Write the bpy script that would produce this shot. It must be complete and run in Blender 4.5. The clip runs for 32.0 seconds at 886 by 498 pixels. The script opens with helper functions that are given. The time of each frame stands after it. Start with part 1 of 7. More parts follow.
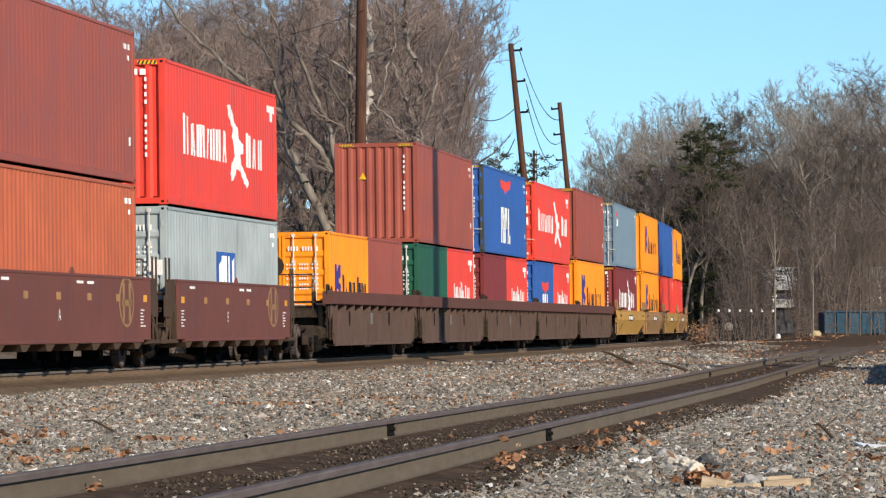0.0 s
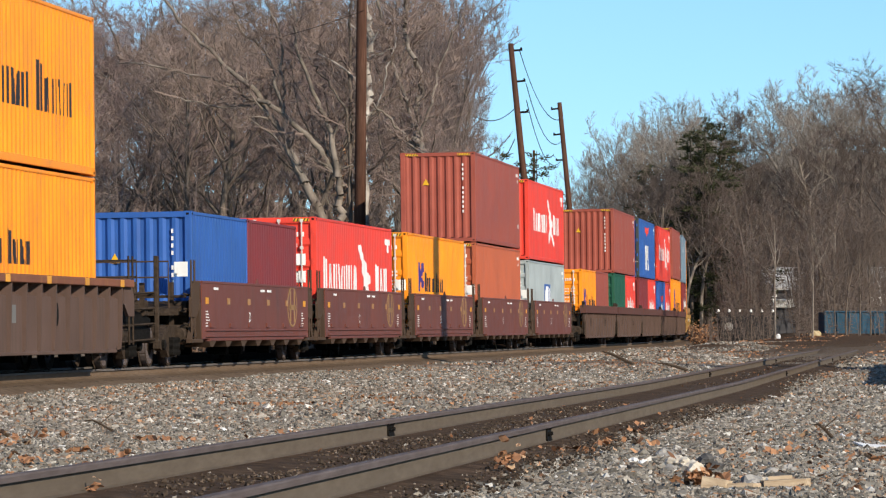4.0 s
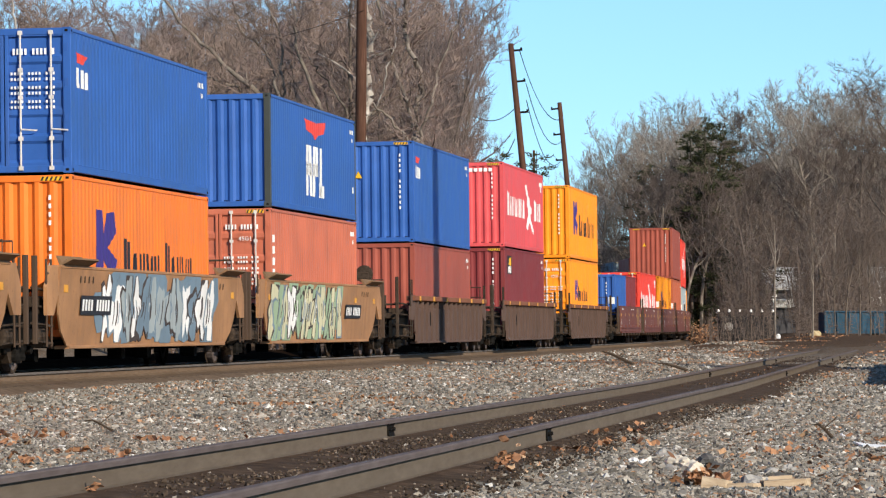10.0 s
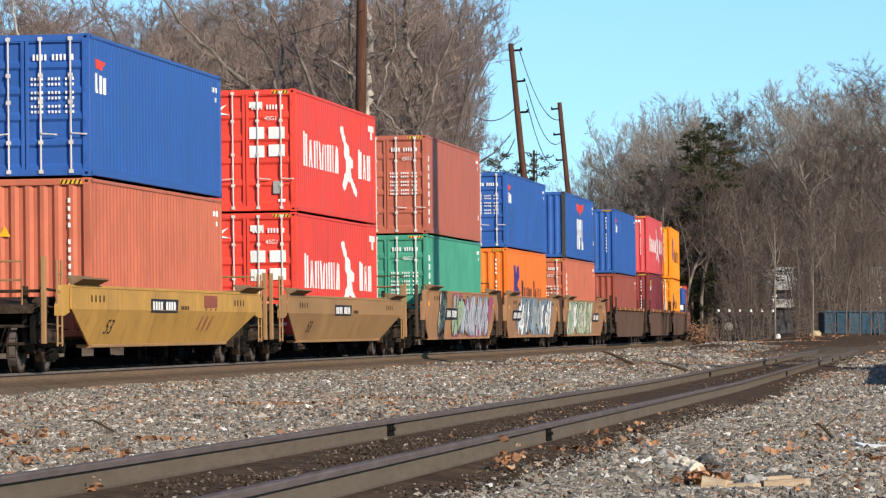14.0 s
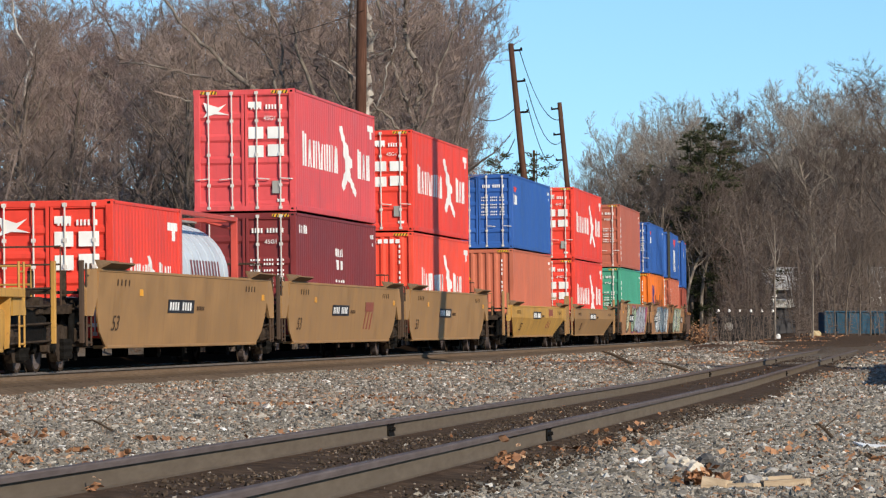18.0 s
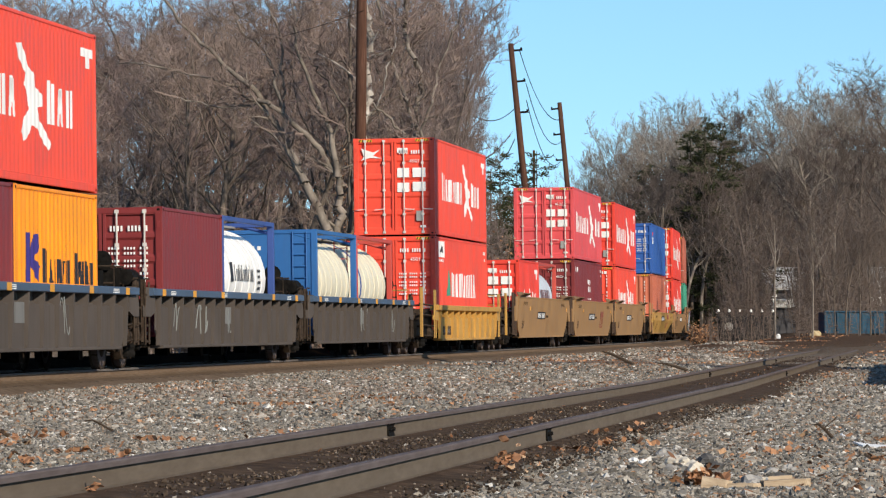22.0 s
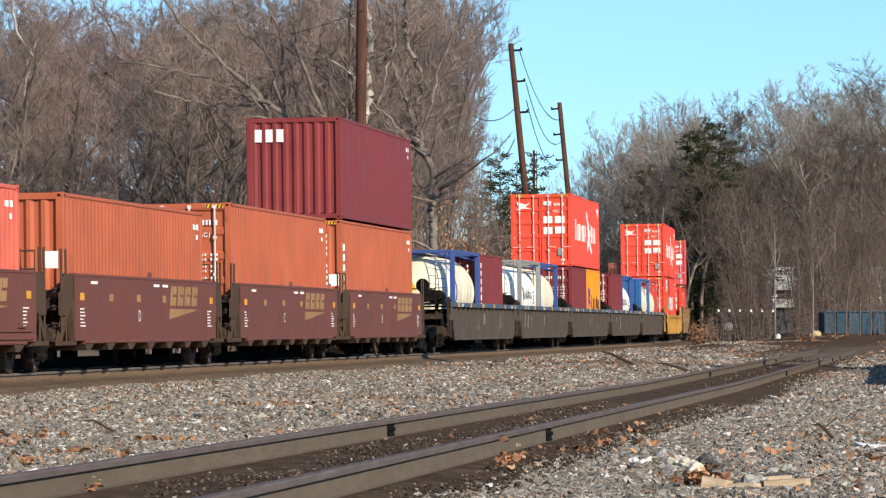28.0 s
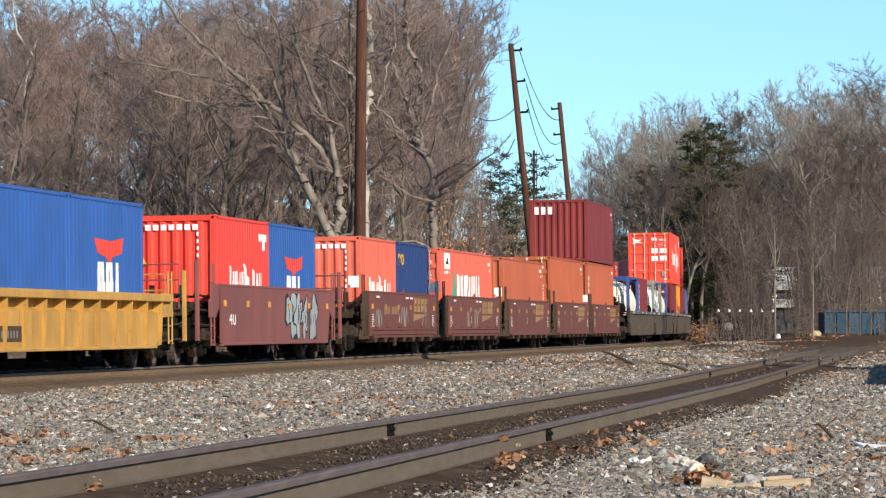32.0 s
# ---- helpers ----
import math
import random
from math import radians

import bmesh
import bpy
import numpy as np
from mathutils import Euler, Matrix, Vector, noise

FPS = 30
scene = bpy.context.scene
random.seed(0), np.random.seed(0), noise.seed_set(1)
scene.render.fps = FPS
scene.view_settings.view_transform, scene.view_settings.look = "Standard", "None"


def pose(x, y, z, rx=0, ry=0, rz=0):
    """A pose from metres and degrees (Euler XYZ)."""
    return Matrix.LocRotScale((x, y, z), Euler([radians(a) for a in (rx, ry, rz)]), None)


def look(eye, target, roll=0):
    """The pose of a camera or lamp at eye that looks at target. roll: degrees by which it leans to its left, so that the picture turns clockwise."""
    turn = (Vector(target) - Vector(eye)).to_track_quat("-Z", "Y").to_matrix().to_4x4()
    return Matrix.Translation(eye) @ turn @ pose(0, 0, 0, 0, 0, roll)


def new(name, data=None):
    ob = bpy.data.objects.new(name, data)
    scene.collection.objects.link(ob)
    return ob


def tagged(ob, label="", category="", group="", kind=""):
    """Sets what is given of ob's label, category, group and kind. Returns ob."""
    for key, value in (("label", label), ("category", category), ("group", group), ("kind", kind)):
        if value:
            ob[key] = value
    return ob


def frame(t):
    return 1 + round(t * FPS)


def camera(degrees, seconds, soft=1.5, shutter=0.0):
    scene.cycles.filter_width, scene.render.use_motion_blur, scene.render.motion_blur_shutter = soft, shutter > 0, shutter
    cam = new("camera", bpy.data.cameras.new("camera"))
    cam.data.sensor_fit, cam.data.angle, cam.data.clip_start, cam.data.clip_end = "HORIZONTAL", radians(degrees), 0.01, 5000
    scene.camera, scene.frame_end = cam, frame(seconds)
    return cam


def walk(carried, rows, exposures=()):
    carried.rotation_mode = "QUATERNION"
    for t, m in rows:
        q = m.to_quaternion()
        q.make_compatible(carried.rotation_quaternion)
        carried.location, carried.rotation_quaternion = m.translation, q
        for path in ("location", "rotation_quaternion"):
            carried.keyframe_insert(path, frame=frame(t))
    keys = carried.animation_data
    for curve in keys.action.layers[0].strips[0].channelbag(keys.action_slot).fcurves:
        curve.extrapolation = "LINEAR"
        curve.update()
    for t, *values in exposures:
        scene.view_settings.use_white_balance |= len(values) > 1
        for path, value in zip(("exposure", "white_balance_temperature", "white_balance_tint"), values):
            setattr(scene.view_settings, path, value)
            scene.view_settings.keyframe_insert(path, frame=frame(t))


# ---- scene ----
# The camera stands still, low beside the near track, and looks along it with a long lens.
cam = camera(13.2277, 32.0, soft=1.25)
EYE = (0.0, 0.0, 0.64)
HOLD = look(EYE, (0.0, 100.0, 0.64 + 2.316))
# the camera's own exposure drifts a little as bright loads pass
walk(cam, [(0, HOLD), (32, HOLD)], [(0, 0.04), (7, 0.0), (10, 0.1), (13, 0.1), (15, 0.04), (17, -0.05), (19, -0.08), (24, -0.02), (28, 0.15), (32, 0.18)])

# ---- light: low winter sun from behind the camera's right shoulder ----
SUN_TURN, SUN_HEIGHT = radians(36), radians(25)
TO_SUN = Vector((math.sin(SUN_TURN) * math.cos(SUN_HEIGHT), -math.cos(SUN_TURN) * math.cos(SUN_HEIGHT), math.sin(SUN_HEIGHT)))
world = bpy.data.worlds.new("sky")
scene.world = world
world.use_nodes = True
sky = world.node_tree.nodes.new("ShaderNodeTexSky")
sky.sky_type, sky.sun_disc = "NISHITA", False
sky.sun_elevation, sky.sun_rotation = SUN_HEIGHT, math.pi - SUN_TURN
sky.air_density, sky.dust_density, sky.ozone_density = 1.0, 0.25, 1.1
world.node_tree.nodes["Background"].inputs["Strength"].default_value = 0.13
# the clear winter sky stays deep blue down to the tree tops
way = world.node_tree.nodes.new("ShaderNodeTexCoord")
lift = world.node_tree.nodes.new("ShaderNodeVectorMath")
lift.operation = "ADD"
lift.inputs[1].default_value = (0, 0, 0.06)
world.node_tree.links.new(way.outputs["Generated"], lift.inputs[0])
world.node_tree.links.new(lift.outputs[0], sky.inputs["Vector"])
clear = world.node_tree.nodes.new("ShaderNodeMix")
clear.data_type, clear.blend_type = "RGBA", "MULTIPLY"
clear.inputs[0].default_value = 1.0
clear.inputs[7].default_value = (0.74, 1.04, 1.25, 1)
world.node_tree.links.new(sky.outputs[0], clear.inputs[6])
world.node_tree.links.new(clear.outputs[2], world.node_tree.nodes["Background"].inputs["Color"])
sun_data = bpy.data.lights.new("sun", "SUN")
sun_data.energy, sun_data.angle, sun_data.color = 5.5, radians(0.53), (1.0, 0.87, 0.705)
new("sun", sun_data).matrix_world = look((0, 0, 0), -TO_SUN)


# ---- materials ----
def shader(name, rough=0.6, metal=0.0):
    m = bpy.data.materials.new(name)
    m.use_nodes = True
    b = m.node_tree.nodes["Principled BSDF"]
    b.inputs["Roughness"].default_value, b.inputs["Metallic"].default_value = rough, metal
    # dull, dusty surfaces keep hardly any sheen at a flat angle
    b.inputs["Specular IOR Level"].default_value = 0.04 if rough >= 0.75 else 0.3
    return m, m.node_tree, b


def nod(t, kind, **values):
    n = t.nodes.new(kind)
    for key, v in values.items():
        n.inputs[key].default_value = v
    return n


def rough_noise(t, scale, detail=4.0, stretch=None, space="Object"):
    """Noise over the object's own space; stretch squeezes it along the axes."""
    c = t.nodes.new("ShaderNodeTexCoord")
    n = nod(t, "ShaderNodeTexNoise", Scale=scale, Detail=detail, Roughness=0.62)
    each = t.nodes.new("ShaderNodeObjectInfo")
    off = t.nodes.new("ShaderNodeVectorMath")
    off.operation = "MULTIPLY_ADD"
    off.inputs[1].default_value = (37.0, 61.0, 23.0)
    t.links.new(each.outputs["Random"], off.inputs[0])
    t.links.new(c.outputs[space], off.inputs[2])
    if stretch:
        m = nod(t, "ShaderNodeMapping", Scale=stretch)
        t.links.new(off.outputs[0], m.inputs[0])
        t.links.new(m.outputs[0], n.inputs["Vector"])
    else:
        t.links.new(off.outputs[0], n.inputs["Vector"])
    return n.outputs["Fac"]


def ramp(t, source, stops):
    r = t.nodes.new("ShaderNodeValToRGB")
    e = r.color_ramp.elements
    while len(e) < len(stops):
        e.new(0.5)
    for el, (p, c) in zip(e, stops):
        el.position, el.color = p, (*c, 1) if len(c) == 3 else c
    t.links.new(source, r.inputs[0])
    return r.outputs[0]


def mixed(t, fac, a, b, kind="MIX"):
    n = t.nodes.new("ShaderNodeMix")
    n.data_type, n.blend_type = "RGBA", kind
    for sock, v in ((n.inputs[0], fac), (n.inputs[6], a), (n.inputs[7], b)):
        if isinstance(v, bpy.types.NodeSocket):
            t.links.new(v, sock)
        else:
            sock.default_value = v if isinstance(v, float) else (*v, 1)
    return n.outputs[2]


def bumped(t, b, height, strength, distance):
    n = nod(t, "ShaderNodeBump", Strength=strength, Distance=distance)
    t.links.new(height, n.inputs["Height"])
    t.links.new(n.outputs[0], b.inputs["Normal"])


def tone(c, k):
    return tuple(min(1.0, x * k) for x in c)


def paint(name, c, rough=0.5, wear=0.35, grime=(0.06, 0.05, 0.04), fade=0.12, rust=0.7):
    """Weathered paint on steel: faded clouds, streaks that run down, specks of rust."""
    m, t, b = shader(name, rough)
    cloud = rough_noise(t, 0.9, 5)
    streak = rough_noise(t, 1.0, 6, (5.0, 5.0, 0.35))
    speck = rough_noise(t, 14.0, 3)
    base = mixed(t, ramp(t, cloud, [(0.35, (0, 0, 0)), (0.7, (1, 1, 1))]), tone(c, 1 - fade), tone(c, 1 + fade))
    base = mixed(t, ramp(t, streak, [(0.52, (0, 0, 0)), (0.8, (wear, wear, wear))]), base, grime)
    base = mixed(t, ramp(t, speck, [(rust, (0, 0, 0)), (rust + 0.12, (wear, wear, wear))]), base, (0.11, 0.055, 0.03))
    t.links.new(base, b.inputs["Base Color"])
    t.links.new(ramp(t, cloud, [(0.3, (rough - 0.1,) * 3), (0.7, (rough + 0.12,) * 3)]), b.inputs["Roughness"])
    bumped(t, b, cloud, 0.12, 0.02)
    return m


def grainy(name, low, high, scale=6.0, rough=0.9, bump=0.4, distance=0.02, stretch=None, metal=0.0):
    m, t, b = shader(name, rough, metal)
    n = rough_noise(t, scale, 6, stretch)
    big = rough_noise(t, scale * 0.13, 3)
    base = ramp(t, n, [(0.3, low), (0.7, high)])
    base = mixed(t, ramp(t, big, [(0.35, (0, 0, 0)), (0.7, (0.5, 0.5, 0.5))]), base, tone(low, 0.9))
    t.links.new(base, b.inputs["Base Color"])
    bumped(t, b, n, bump, distance)
    return m


PAINTS = dict(
    red=(0.74, 0.058, 0.036), pink=(0.66, 0.085, 0.09), orange=(0.88, 0.28, 0.012), deeporange=(0.80, 0.185, 0.022), brown=(0.31, 0.074, 0.048), brick=(0.43, 0.12, 0.075),
    rust=(0.42, 0.105, 0.047), salmon=(0.48, 0.135, 0.075), maroon=(0.20, 0.03, 0.03), blue=(0.03, 0.105, 0.36),
    navy=(0.02, 0.045, 0.16), green=(0.06, 0.29, 0.19), darkgreen=(0.015, 0.09, 0.05), grey=(0.33, 0.375, 0.38),
    greyblue=(0.16, 0.23, 0.29), tomato=(0.80, 0.078, 0.042), coral=(0.66, 0.13, 0.08), cream=(0.72, 0.66, 0.50),
    white=(0.86, 0.84, 0.80), skyblue=(0.03, 0.125, 0.33), silver=(0.5, 0.55, 0.6), frame_blue=(0.04, 0.08, 0.26),
    frame_red=(0.5, 0.07, 0.05), frame_grey=(0.25, 0.26, 0.25), frame_dark=(0.05, 0.055, 0.05))
PAINT = {k: paint(k + "_paint", v) for k, v in PAINTS.items()}
WELL = dict(
    R=paint("oxide_red_well_paint", (0.148, 0.048, 0.035), 0.6, 0.5), B=paint("grimy_brown_well_paint", (0.112, 0.074, 0.061), 0.8, 0.6),
    G=paint("grimy_grey_well_paint", (0.09, 0.076, 0.067), 0.8, 0.6), Y=paint("ochre_yellow_well_paint", (0.31, 0.175, 0.072), 0.65, 0.35, (0.12, 0.075, 0.04), 0.15, 0.66),
    V=paint("browned_yellow_well_paint", (0.35, 0.18, 0.083), 0.7, 0.5, (0.13, 0.07, 0.04), 0.22, 0.6),
    H=paint("bright_yellow_well_paint", (0.47, 0.26, 0.06), 0.6, 0.7, (0.16, 0.085, 0.035), 0.18, 0.62), P=paint("dusty_red_well_paint", (0.21, 0.072, 0.064), 0.6, 0.4))
CHORD = dict(B=paint("dark_brown_chord_paint", (0.115, 0.055, 0.046), 0.75, 0.5), C=paint("rusty_chord_paint", (0.20, 0.085, 0.055), 0.75, 0.6, (0.30, 0.16, 0.06)), G=paint("slate_blue_chord_paint", (0.06, 0.095, 0.15), 0.6, 0.3))
END_BROWN = paint("grimy_brown_end_steel", (0.075, 0.05, 0.036), 0.8, 0.5)
GUIDE = paint("rubbed_brown_guide_paint", (0.20, 0.125, 0.07), 0.75, 0.5)
WHITE = paint("white_lettering", (0.80, 0.79, 0.76), 0.6, 0.2)
DARK = paint("black_lettering", (0.02, 0.02, 0.025), 0.6, 0.1)
VIOLET = paint("violet_lettering", (0.045, 0.03, 0.19), 0.6, 0.1)
YELLOW = paint("yellow_lettering", (0.75, 0.42, 0.02), 0.5, 0.2)
AMBER = paint("reflector_yellow", (0.70, 0.32, 0.03), 0.4, 0.2)
DULL_AMBER = paint("dusty_reflector", (0.36, 0.19, 0.075), 0.6, 0.4)
GOLD = paint("faded_gold_lettering", (0.30, 0.175, 0.075), 0.7, 0.4)
BAR_STEEL = paint("galvanised_bar_steel", (0.62, 0.58, 0.54), 0.5, 0.35)
STEEL = paint("dull_steel", (0.30, 0.29, 0.27), 0.5, 0.4)
GREASE = grainy("greasy_black_steel", (0.005, 0.0048, 0.0045), (0.018, 0.016, 0.014), 9, 0.75)
RUSTY = grainy("rusty_running_gear", (0.026, 0.019, 0.014), (0.08, 0.058, 0.043), 12, 0.85)
RAIL = grainy("rusty_rail_web", (0.135, 0.092, 0.062), (0.195, 0.14, 0.098), 5, 0.85, 0.2, 0.006, (4, 0.4, 4))
HEAD = grainy("worn_rail_head", (0.095, 0.076, 0.072), (0.155, 0.128, 0.122), 7, 0.75, 0.1, 0.003, (3, 0.1, 3), 0.05)
SHINE = grainy("used_rail_head", (0.115, 0.102, 0.094), (0.18, 0.162, 0.15), 7, 0.8, 0.1, 0.003, (3, 0.1, 3), 0.1)
RAIL_DARK = grainy("brown_rail_web", (0.115, 0.093, 0.072), (0.155, 0.127, 0.099), 5, 0.85, 0.15, 0.005, (4, 0.4, 4))
TIE = grainy("creosoted_tie", (0.03, 0.022, 0.016), (0.10, 0.075, 0.055), 9, 0.95, 0.6, 0.02, (0.3, 5, 2))
POLE = grainy("weathered_pole_wood", (0.055, 0.028, 0.02), (0.13, 0.068, 0.046), 8, 0.9, 0.5, 0.02, (3, 3, 0.15))
BARK = grainy("grey_bark", (0.075, 0.06, 0.048), (0.23, 0.19, 0.155), 5, 0.95, 0.8, 0.04, (2.5, 2.5, 0.5))
PALE = grainy("pale_sycamore_bark", (0.11, 0.092, 0.075), (0.33, 0.285, 0.24), 2.5, 0.9, 0.4, 0.02, (1, 1, 0.6))
WHITE_BARK = grainy("white_sycamore_bark", (0.16, 0.14, 0.12), (0.66, 0.61, 0.55), 3.0, 0.9, 0.3, 0.02, (1, 1, 0.5))
TWIG = grainy("brown_twig_bark", (0.162, 0.122, 0.104), (0.325, 0.252, 0.217), 0.35, 0.95, 0.0)
TWIG_TAN = grainy("tan_twig_bark", (0.168, 0.127, 0.106), (0.33, 0.255, 0.218), 0.35, 0.95, 0.0)
TWIG_ROSE = grainy("rosy_twig_bark", (0.165, 0.119, 0.106), (0.32, 0.237, 0.213), 0.35, 0.95, 0.0)
# in the far wood, pale stands for sunlit crowns and dark for shaded depths
TWIG_PALE = grainy("pale_grey_twig_tone", (0.19, 0.165, 0.14), (0.36, 0.32, 0.28), 0.3, 0.95, 0.0)
TWIG_DARK = grainy("dark_twig_tone", (0.078, 0.061, 0.051), (0.19, 0.152, 0.13), 0.3, 0.95, 0.0)
TWIG_MID = grainy("grey_rose_twig_bark", (0.125, 0.098, 0.089), (0.27, 0.215, 0.196), 0.35, 0.95, 0.0)
TWIG_RED = grainy("reddish_brush_bark", (0.10, 0.06, 0.042), (0.21, 0.135, 0.09), 0.3, 0.95, 0.0)
NEEDLE = grainy("pine_needles", (0.026, 0.031, 0.015), (0.072, 0.077, 0.037), 0.8, 0.8, 0.0)


# ---- mesh building ----
class Solid:
    """Collects boxes, prisms, tubes and strips, and turns them into one mesh."""

    def __init__(self):
        self.v, self.f, self.m = [], [], []

    def add(self, v, f, m=0):
        k = len(self.v)
        self.v += v
        self.f += [tuple(i + k for i in q) for q in f]
        self.m += [m] * len(f)
        return self

    def box(self, x0, y0, z0, x1, y1, z1, m=0):
        v = [(x, y, z) for z in (z0, z1) for y in (y0, y1) for x in (x0, x1)]
        return self.add(v, [(0, 2, 3, 1), (4, 5, 7, 6), (0, 1, 5, 4), (2, 6, 7, 3), (0, 4, 6, 2), (1, 3, 7, 5)], m)

    def slab(self, x0, y0, z0, x1, y1, z1, b=0.01, m=0):
        """A box with chamfered long edges."""
        d = [x1 - x0, y1 - y0, z1 - z0]
        ax = d.index(max(d))
        o = [(x0, x1), (y0, y1), (z0, z1)]
        p, q = [o[i] for i in range(3) if i != ax]
        prof = [(p[0] + b, q[0]), (p[1] - b, q[0]), (p[1], q[0] + b), (p[1], q[1] - b), (p[1] - b, q[1]), (p[0] + b, q[1]), (p[0], q[1] - b), (p[0], q[0] + b)]
        return self.prism(prof, "xyz"[ax], *o[ax], m)

    def prism(self, prof, axis, a, b, m=0):
        """Extrudes a closed outline, given in the two other axes, from a to b."""
        def at(p, s):
            return {"x": (s, p[0], p[1]), "y": (p[0], s, p[1]), "z": (p[0], p[1], s)}[axis]
        n = len(prof)
        v = [at(p, a) for p in prof] + [at(p, b) for p in prof]
        f = [(i, (i + 1) % n, n + (i + 1) % n, n + i) for i in range(n)]
        return self.add(v, f + [tuple(range(n))[::-1], tuple(range(n, 2 * n))], m)

    def tube(self, path, radii, sides=6, m=0, cap=True):
        """A round bar along a path of points, with a radius for each."""
        v, f = [], []
        for i, (p, r) in enumerate(zip(path, radii)):
            d = Vector(path[min(i + 1, len(path) - 1)]) - Vector(path[max(i - 1, 0)])
            d.normalize()
            u = d.cross(Vector((0.31, 0.17, 0.93)) if abs(d.z) < 0.9 else Vector((0.9, 0.3, 0.1))).normalized()
            w = d.cross(u)
            for k in range(sides):
                a = 2 * math.pi * k / sides
                q = Vector(p) + r * (math.cos(a) * u + math.sin(a) * w)
                v.append((q.x, q.y, q.z))
        for i in range(len(path) - 1):
            for k in range(sides):
                a, b = i * sides + k, i * sides + (k + 1) % sides
                f.append((a, b, b + sides, a + sides))
        if cap:
            f += [tuple(range(sides))[::-1], tuple(range(len(v) - sides, len(v)))]
        return self.add(v, f, m)

    def bar(self, a, b, r, sides=6, m=0):
        return self.tube([a, b], [r, r], sides, m)

    def lathe(self, prof, axis, centre, sides=20, m=0):
        """Turns an outline of (distance along the axis, radius) about the axis."""
        v, f = [], []
        for s, r in prof:
            for k in range(sides):
                a = 2 * math.pi * k / sides
                c, d = r * math.cos(a), r * math.sin(a)
                o = {"x": (s, c, d), "y": (c, s, d), "z": (c, d, s)}[axis]
                v.append(tuple(o[i] + centre[i] for i in range(3)))
        for i in range(len(prof) - 1):
            for k in range(sides):
                a, b = i * sides + k, i * sides + (k + 1) % sides
                f.append((a, b, b + sides, a + sides))
        f += [tuple(range(sides))[::-1], tuple(range(len(v) - sides, len(v)))]
        return self.add(v, f, m)

    def mesh(self, name, *mats, smooth=False):
        me = bpy.data.meshes.new(name)
        me.from_pydata(self.v, [], self.f)
        for mt in mats:
            me.materials.append(mt)
        if any(self.m):
            me.polygons.foreach_set("material_index", self.m)
        if smooth:
            me.polygons.foreach_set("use_smooth", [True] * len(self.f))
        me.update()
        bm = bmesh.new()
        bm.from_mesh(me)
        bmesh.ops.recalc_face_normals(bm, faces=bm.faces)
        bm.to_mesh(me)
        bm.free()
        return me


def part(name, me, parent, label="", mat=None, at=None):
    """Links a mesh as one part under a thing or a part; mat overrides the mesh's first material on this object alone."""
    ob = new(name, me)
    ob.parent = parent
    if at is not None:
        ob.matrix_basis = at
    if mat is not None:
        ob.material_slots[0].link = "OBJECT"
        ob.material_slots[0].material = mat
    return tagged(ob, label)


def thing(name, label, category, group="", kind="", m=None):
    ob = new(name)
    ob.empty_display_size = 0.3
    if m is not None:
        ob.matrix_basis = m
    return tagged(ob, label, category, group, kind)


# ---- the main line: straight past the camera, then a wide bend to the left ----
STEP = 1.0
ARC = np.arange(-620.0, 760.0 + STEP, STEP)
GRADE, CANT = 0.002893, 0.012


def heading(s):
    c = np.clip(s, -40.0, 190.0)
    th = 0.139214 - 1.03761e-4 * c + 2.32782e-6 * c ** 2 - 1.92513e-8 * c ** 3
    return th - 0.00130 * np.maximum(s - 190.0, 0.0)


_th = heading(ARC)
_x = np.concatenate([[0], np.cumsum((np.sin(_th[1:]) + np.sin(_th[:-1])) / 2 * STEP)])
_y = np.concatenate([[0], np.cumsum((np.cos(_th[1:]) + np.cos(_th[:-1])) / 2 * STEP)])
_zero = int(620 / STEP)
LINE_X, LINE_Y = _x - _x[_zero] - 8.9906, _y - _y[_zero] + 58.9674


def line(s, lateral=0.0):
    """The place on the main line's centre at arc length s, moved to its right by lateral."""
    th = heading(np.float64(s))
    return Vector((np.interp(s, ARC, LINE_X) + lateral * math.cos(th), np.interp(s, ARC, LINE_Y) - lateral * math.sin(th), GRADE * max(-60.0, s)))


def on_line(s, half=6.0, z=0.0):
    """The pose of a rigid thing centred at s, with its ends on the line."""
    a, b = line(s - half), line(s + half)
    mid, d = (a + b) / 2, b - a
    turn = Matrix.Rotation(-math.atan2(d.x, d.y), 4, "Z") @ Matrix.Rotation(math.atan2(d.z, math.hypot(d.x, d.y)), 4, "X") @ Matrix.Rotation(-CANT, 4, "Y")
    return Matrix.Translation(mid) @ turn @ Matrix.Translation((0, 0, z))


def gone(t):
    """How far the train has moved along the line, in metres, counted from 16 s."""
    u = t - 16.0
    return 16.0968 * u + 0.0033762 * u * u - 0.00055432 * u ** 3


MOVING = []


def rides(ob, s, half, z):
    ob.matrix_basis = on_line(s + gone(0), half, z)
    MOVING.append((ob, s, half, z))
    return ob


def ground_z(x, y):
    """The lie of the land: a slow rise away from the camera."""
    return -0.27 + GRADE * max(0.0, y - 62.0)


# ---- containers ----
W = 2.438
SHAPES = {}


def wave(n, lo, hi, depth):
    """Breakpoints (position, inset) of a trapezoid corrugation of n waves between lo and hi."""
    p, w = [], (hi - lo) / n
    for i in range(n):
        a = lo + i * w
        p += [(a, 0.0), (a + 0.27 * w, 0.0), (a + 0.5 * w, depth), (a + 0.77 * w, depth)]
    return p + [(hi, 0.0)]


def sheet(points, place, lo, hi):
    """A folded steel sheet: place(position, inset, height) gives the corners."""
    s = Solid()
    v = [place(p, d, lo) for p, d in points] + [place(p, d, hi) for p, d in points]
    n = len(points)
    return s.add(v, [(i, i + 1, n + i + 1, n + i) for i in range(n - 1)])


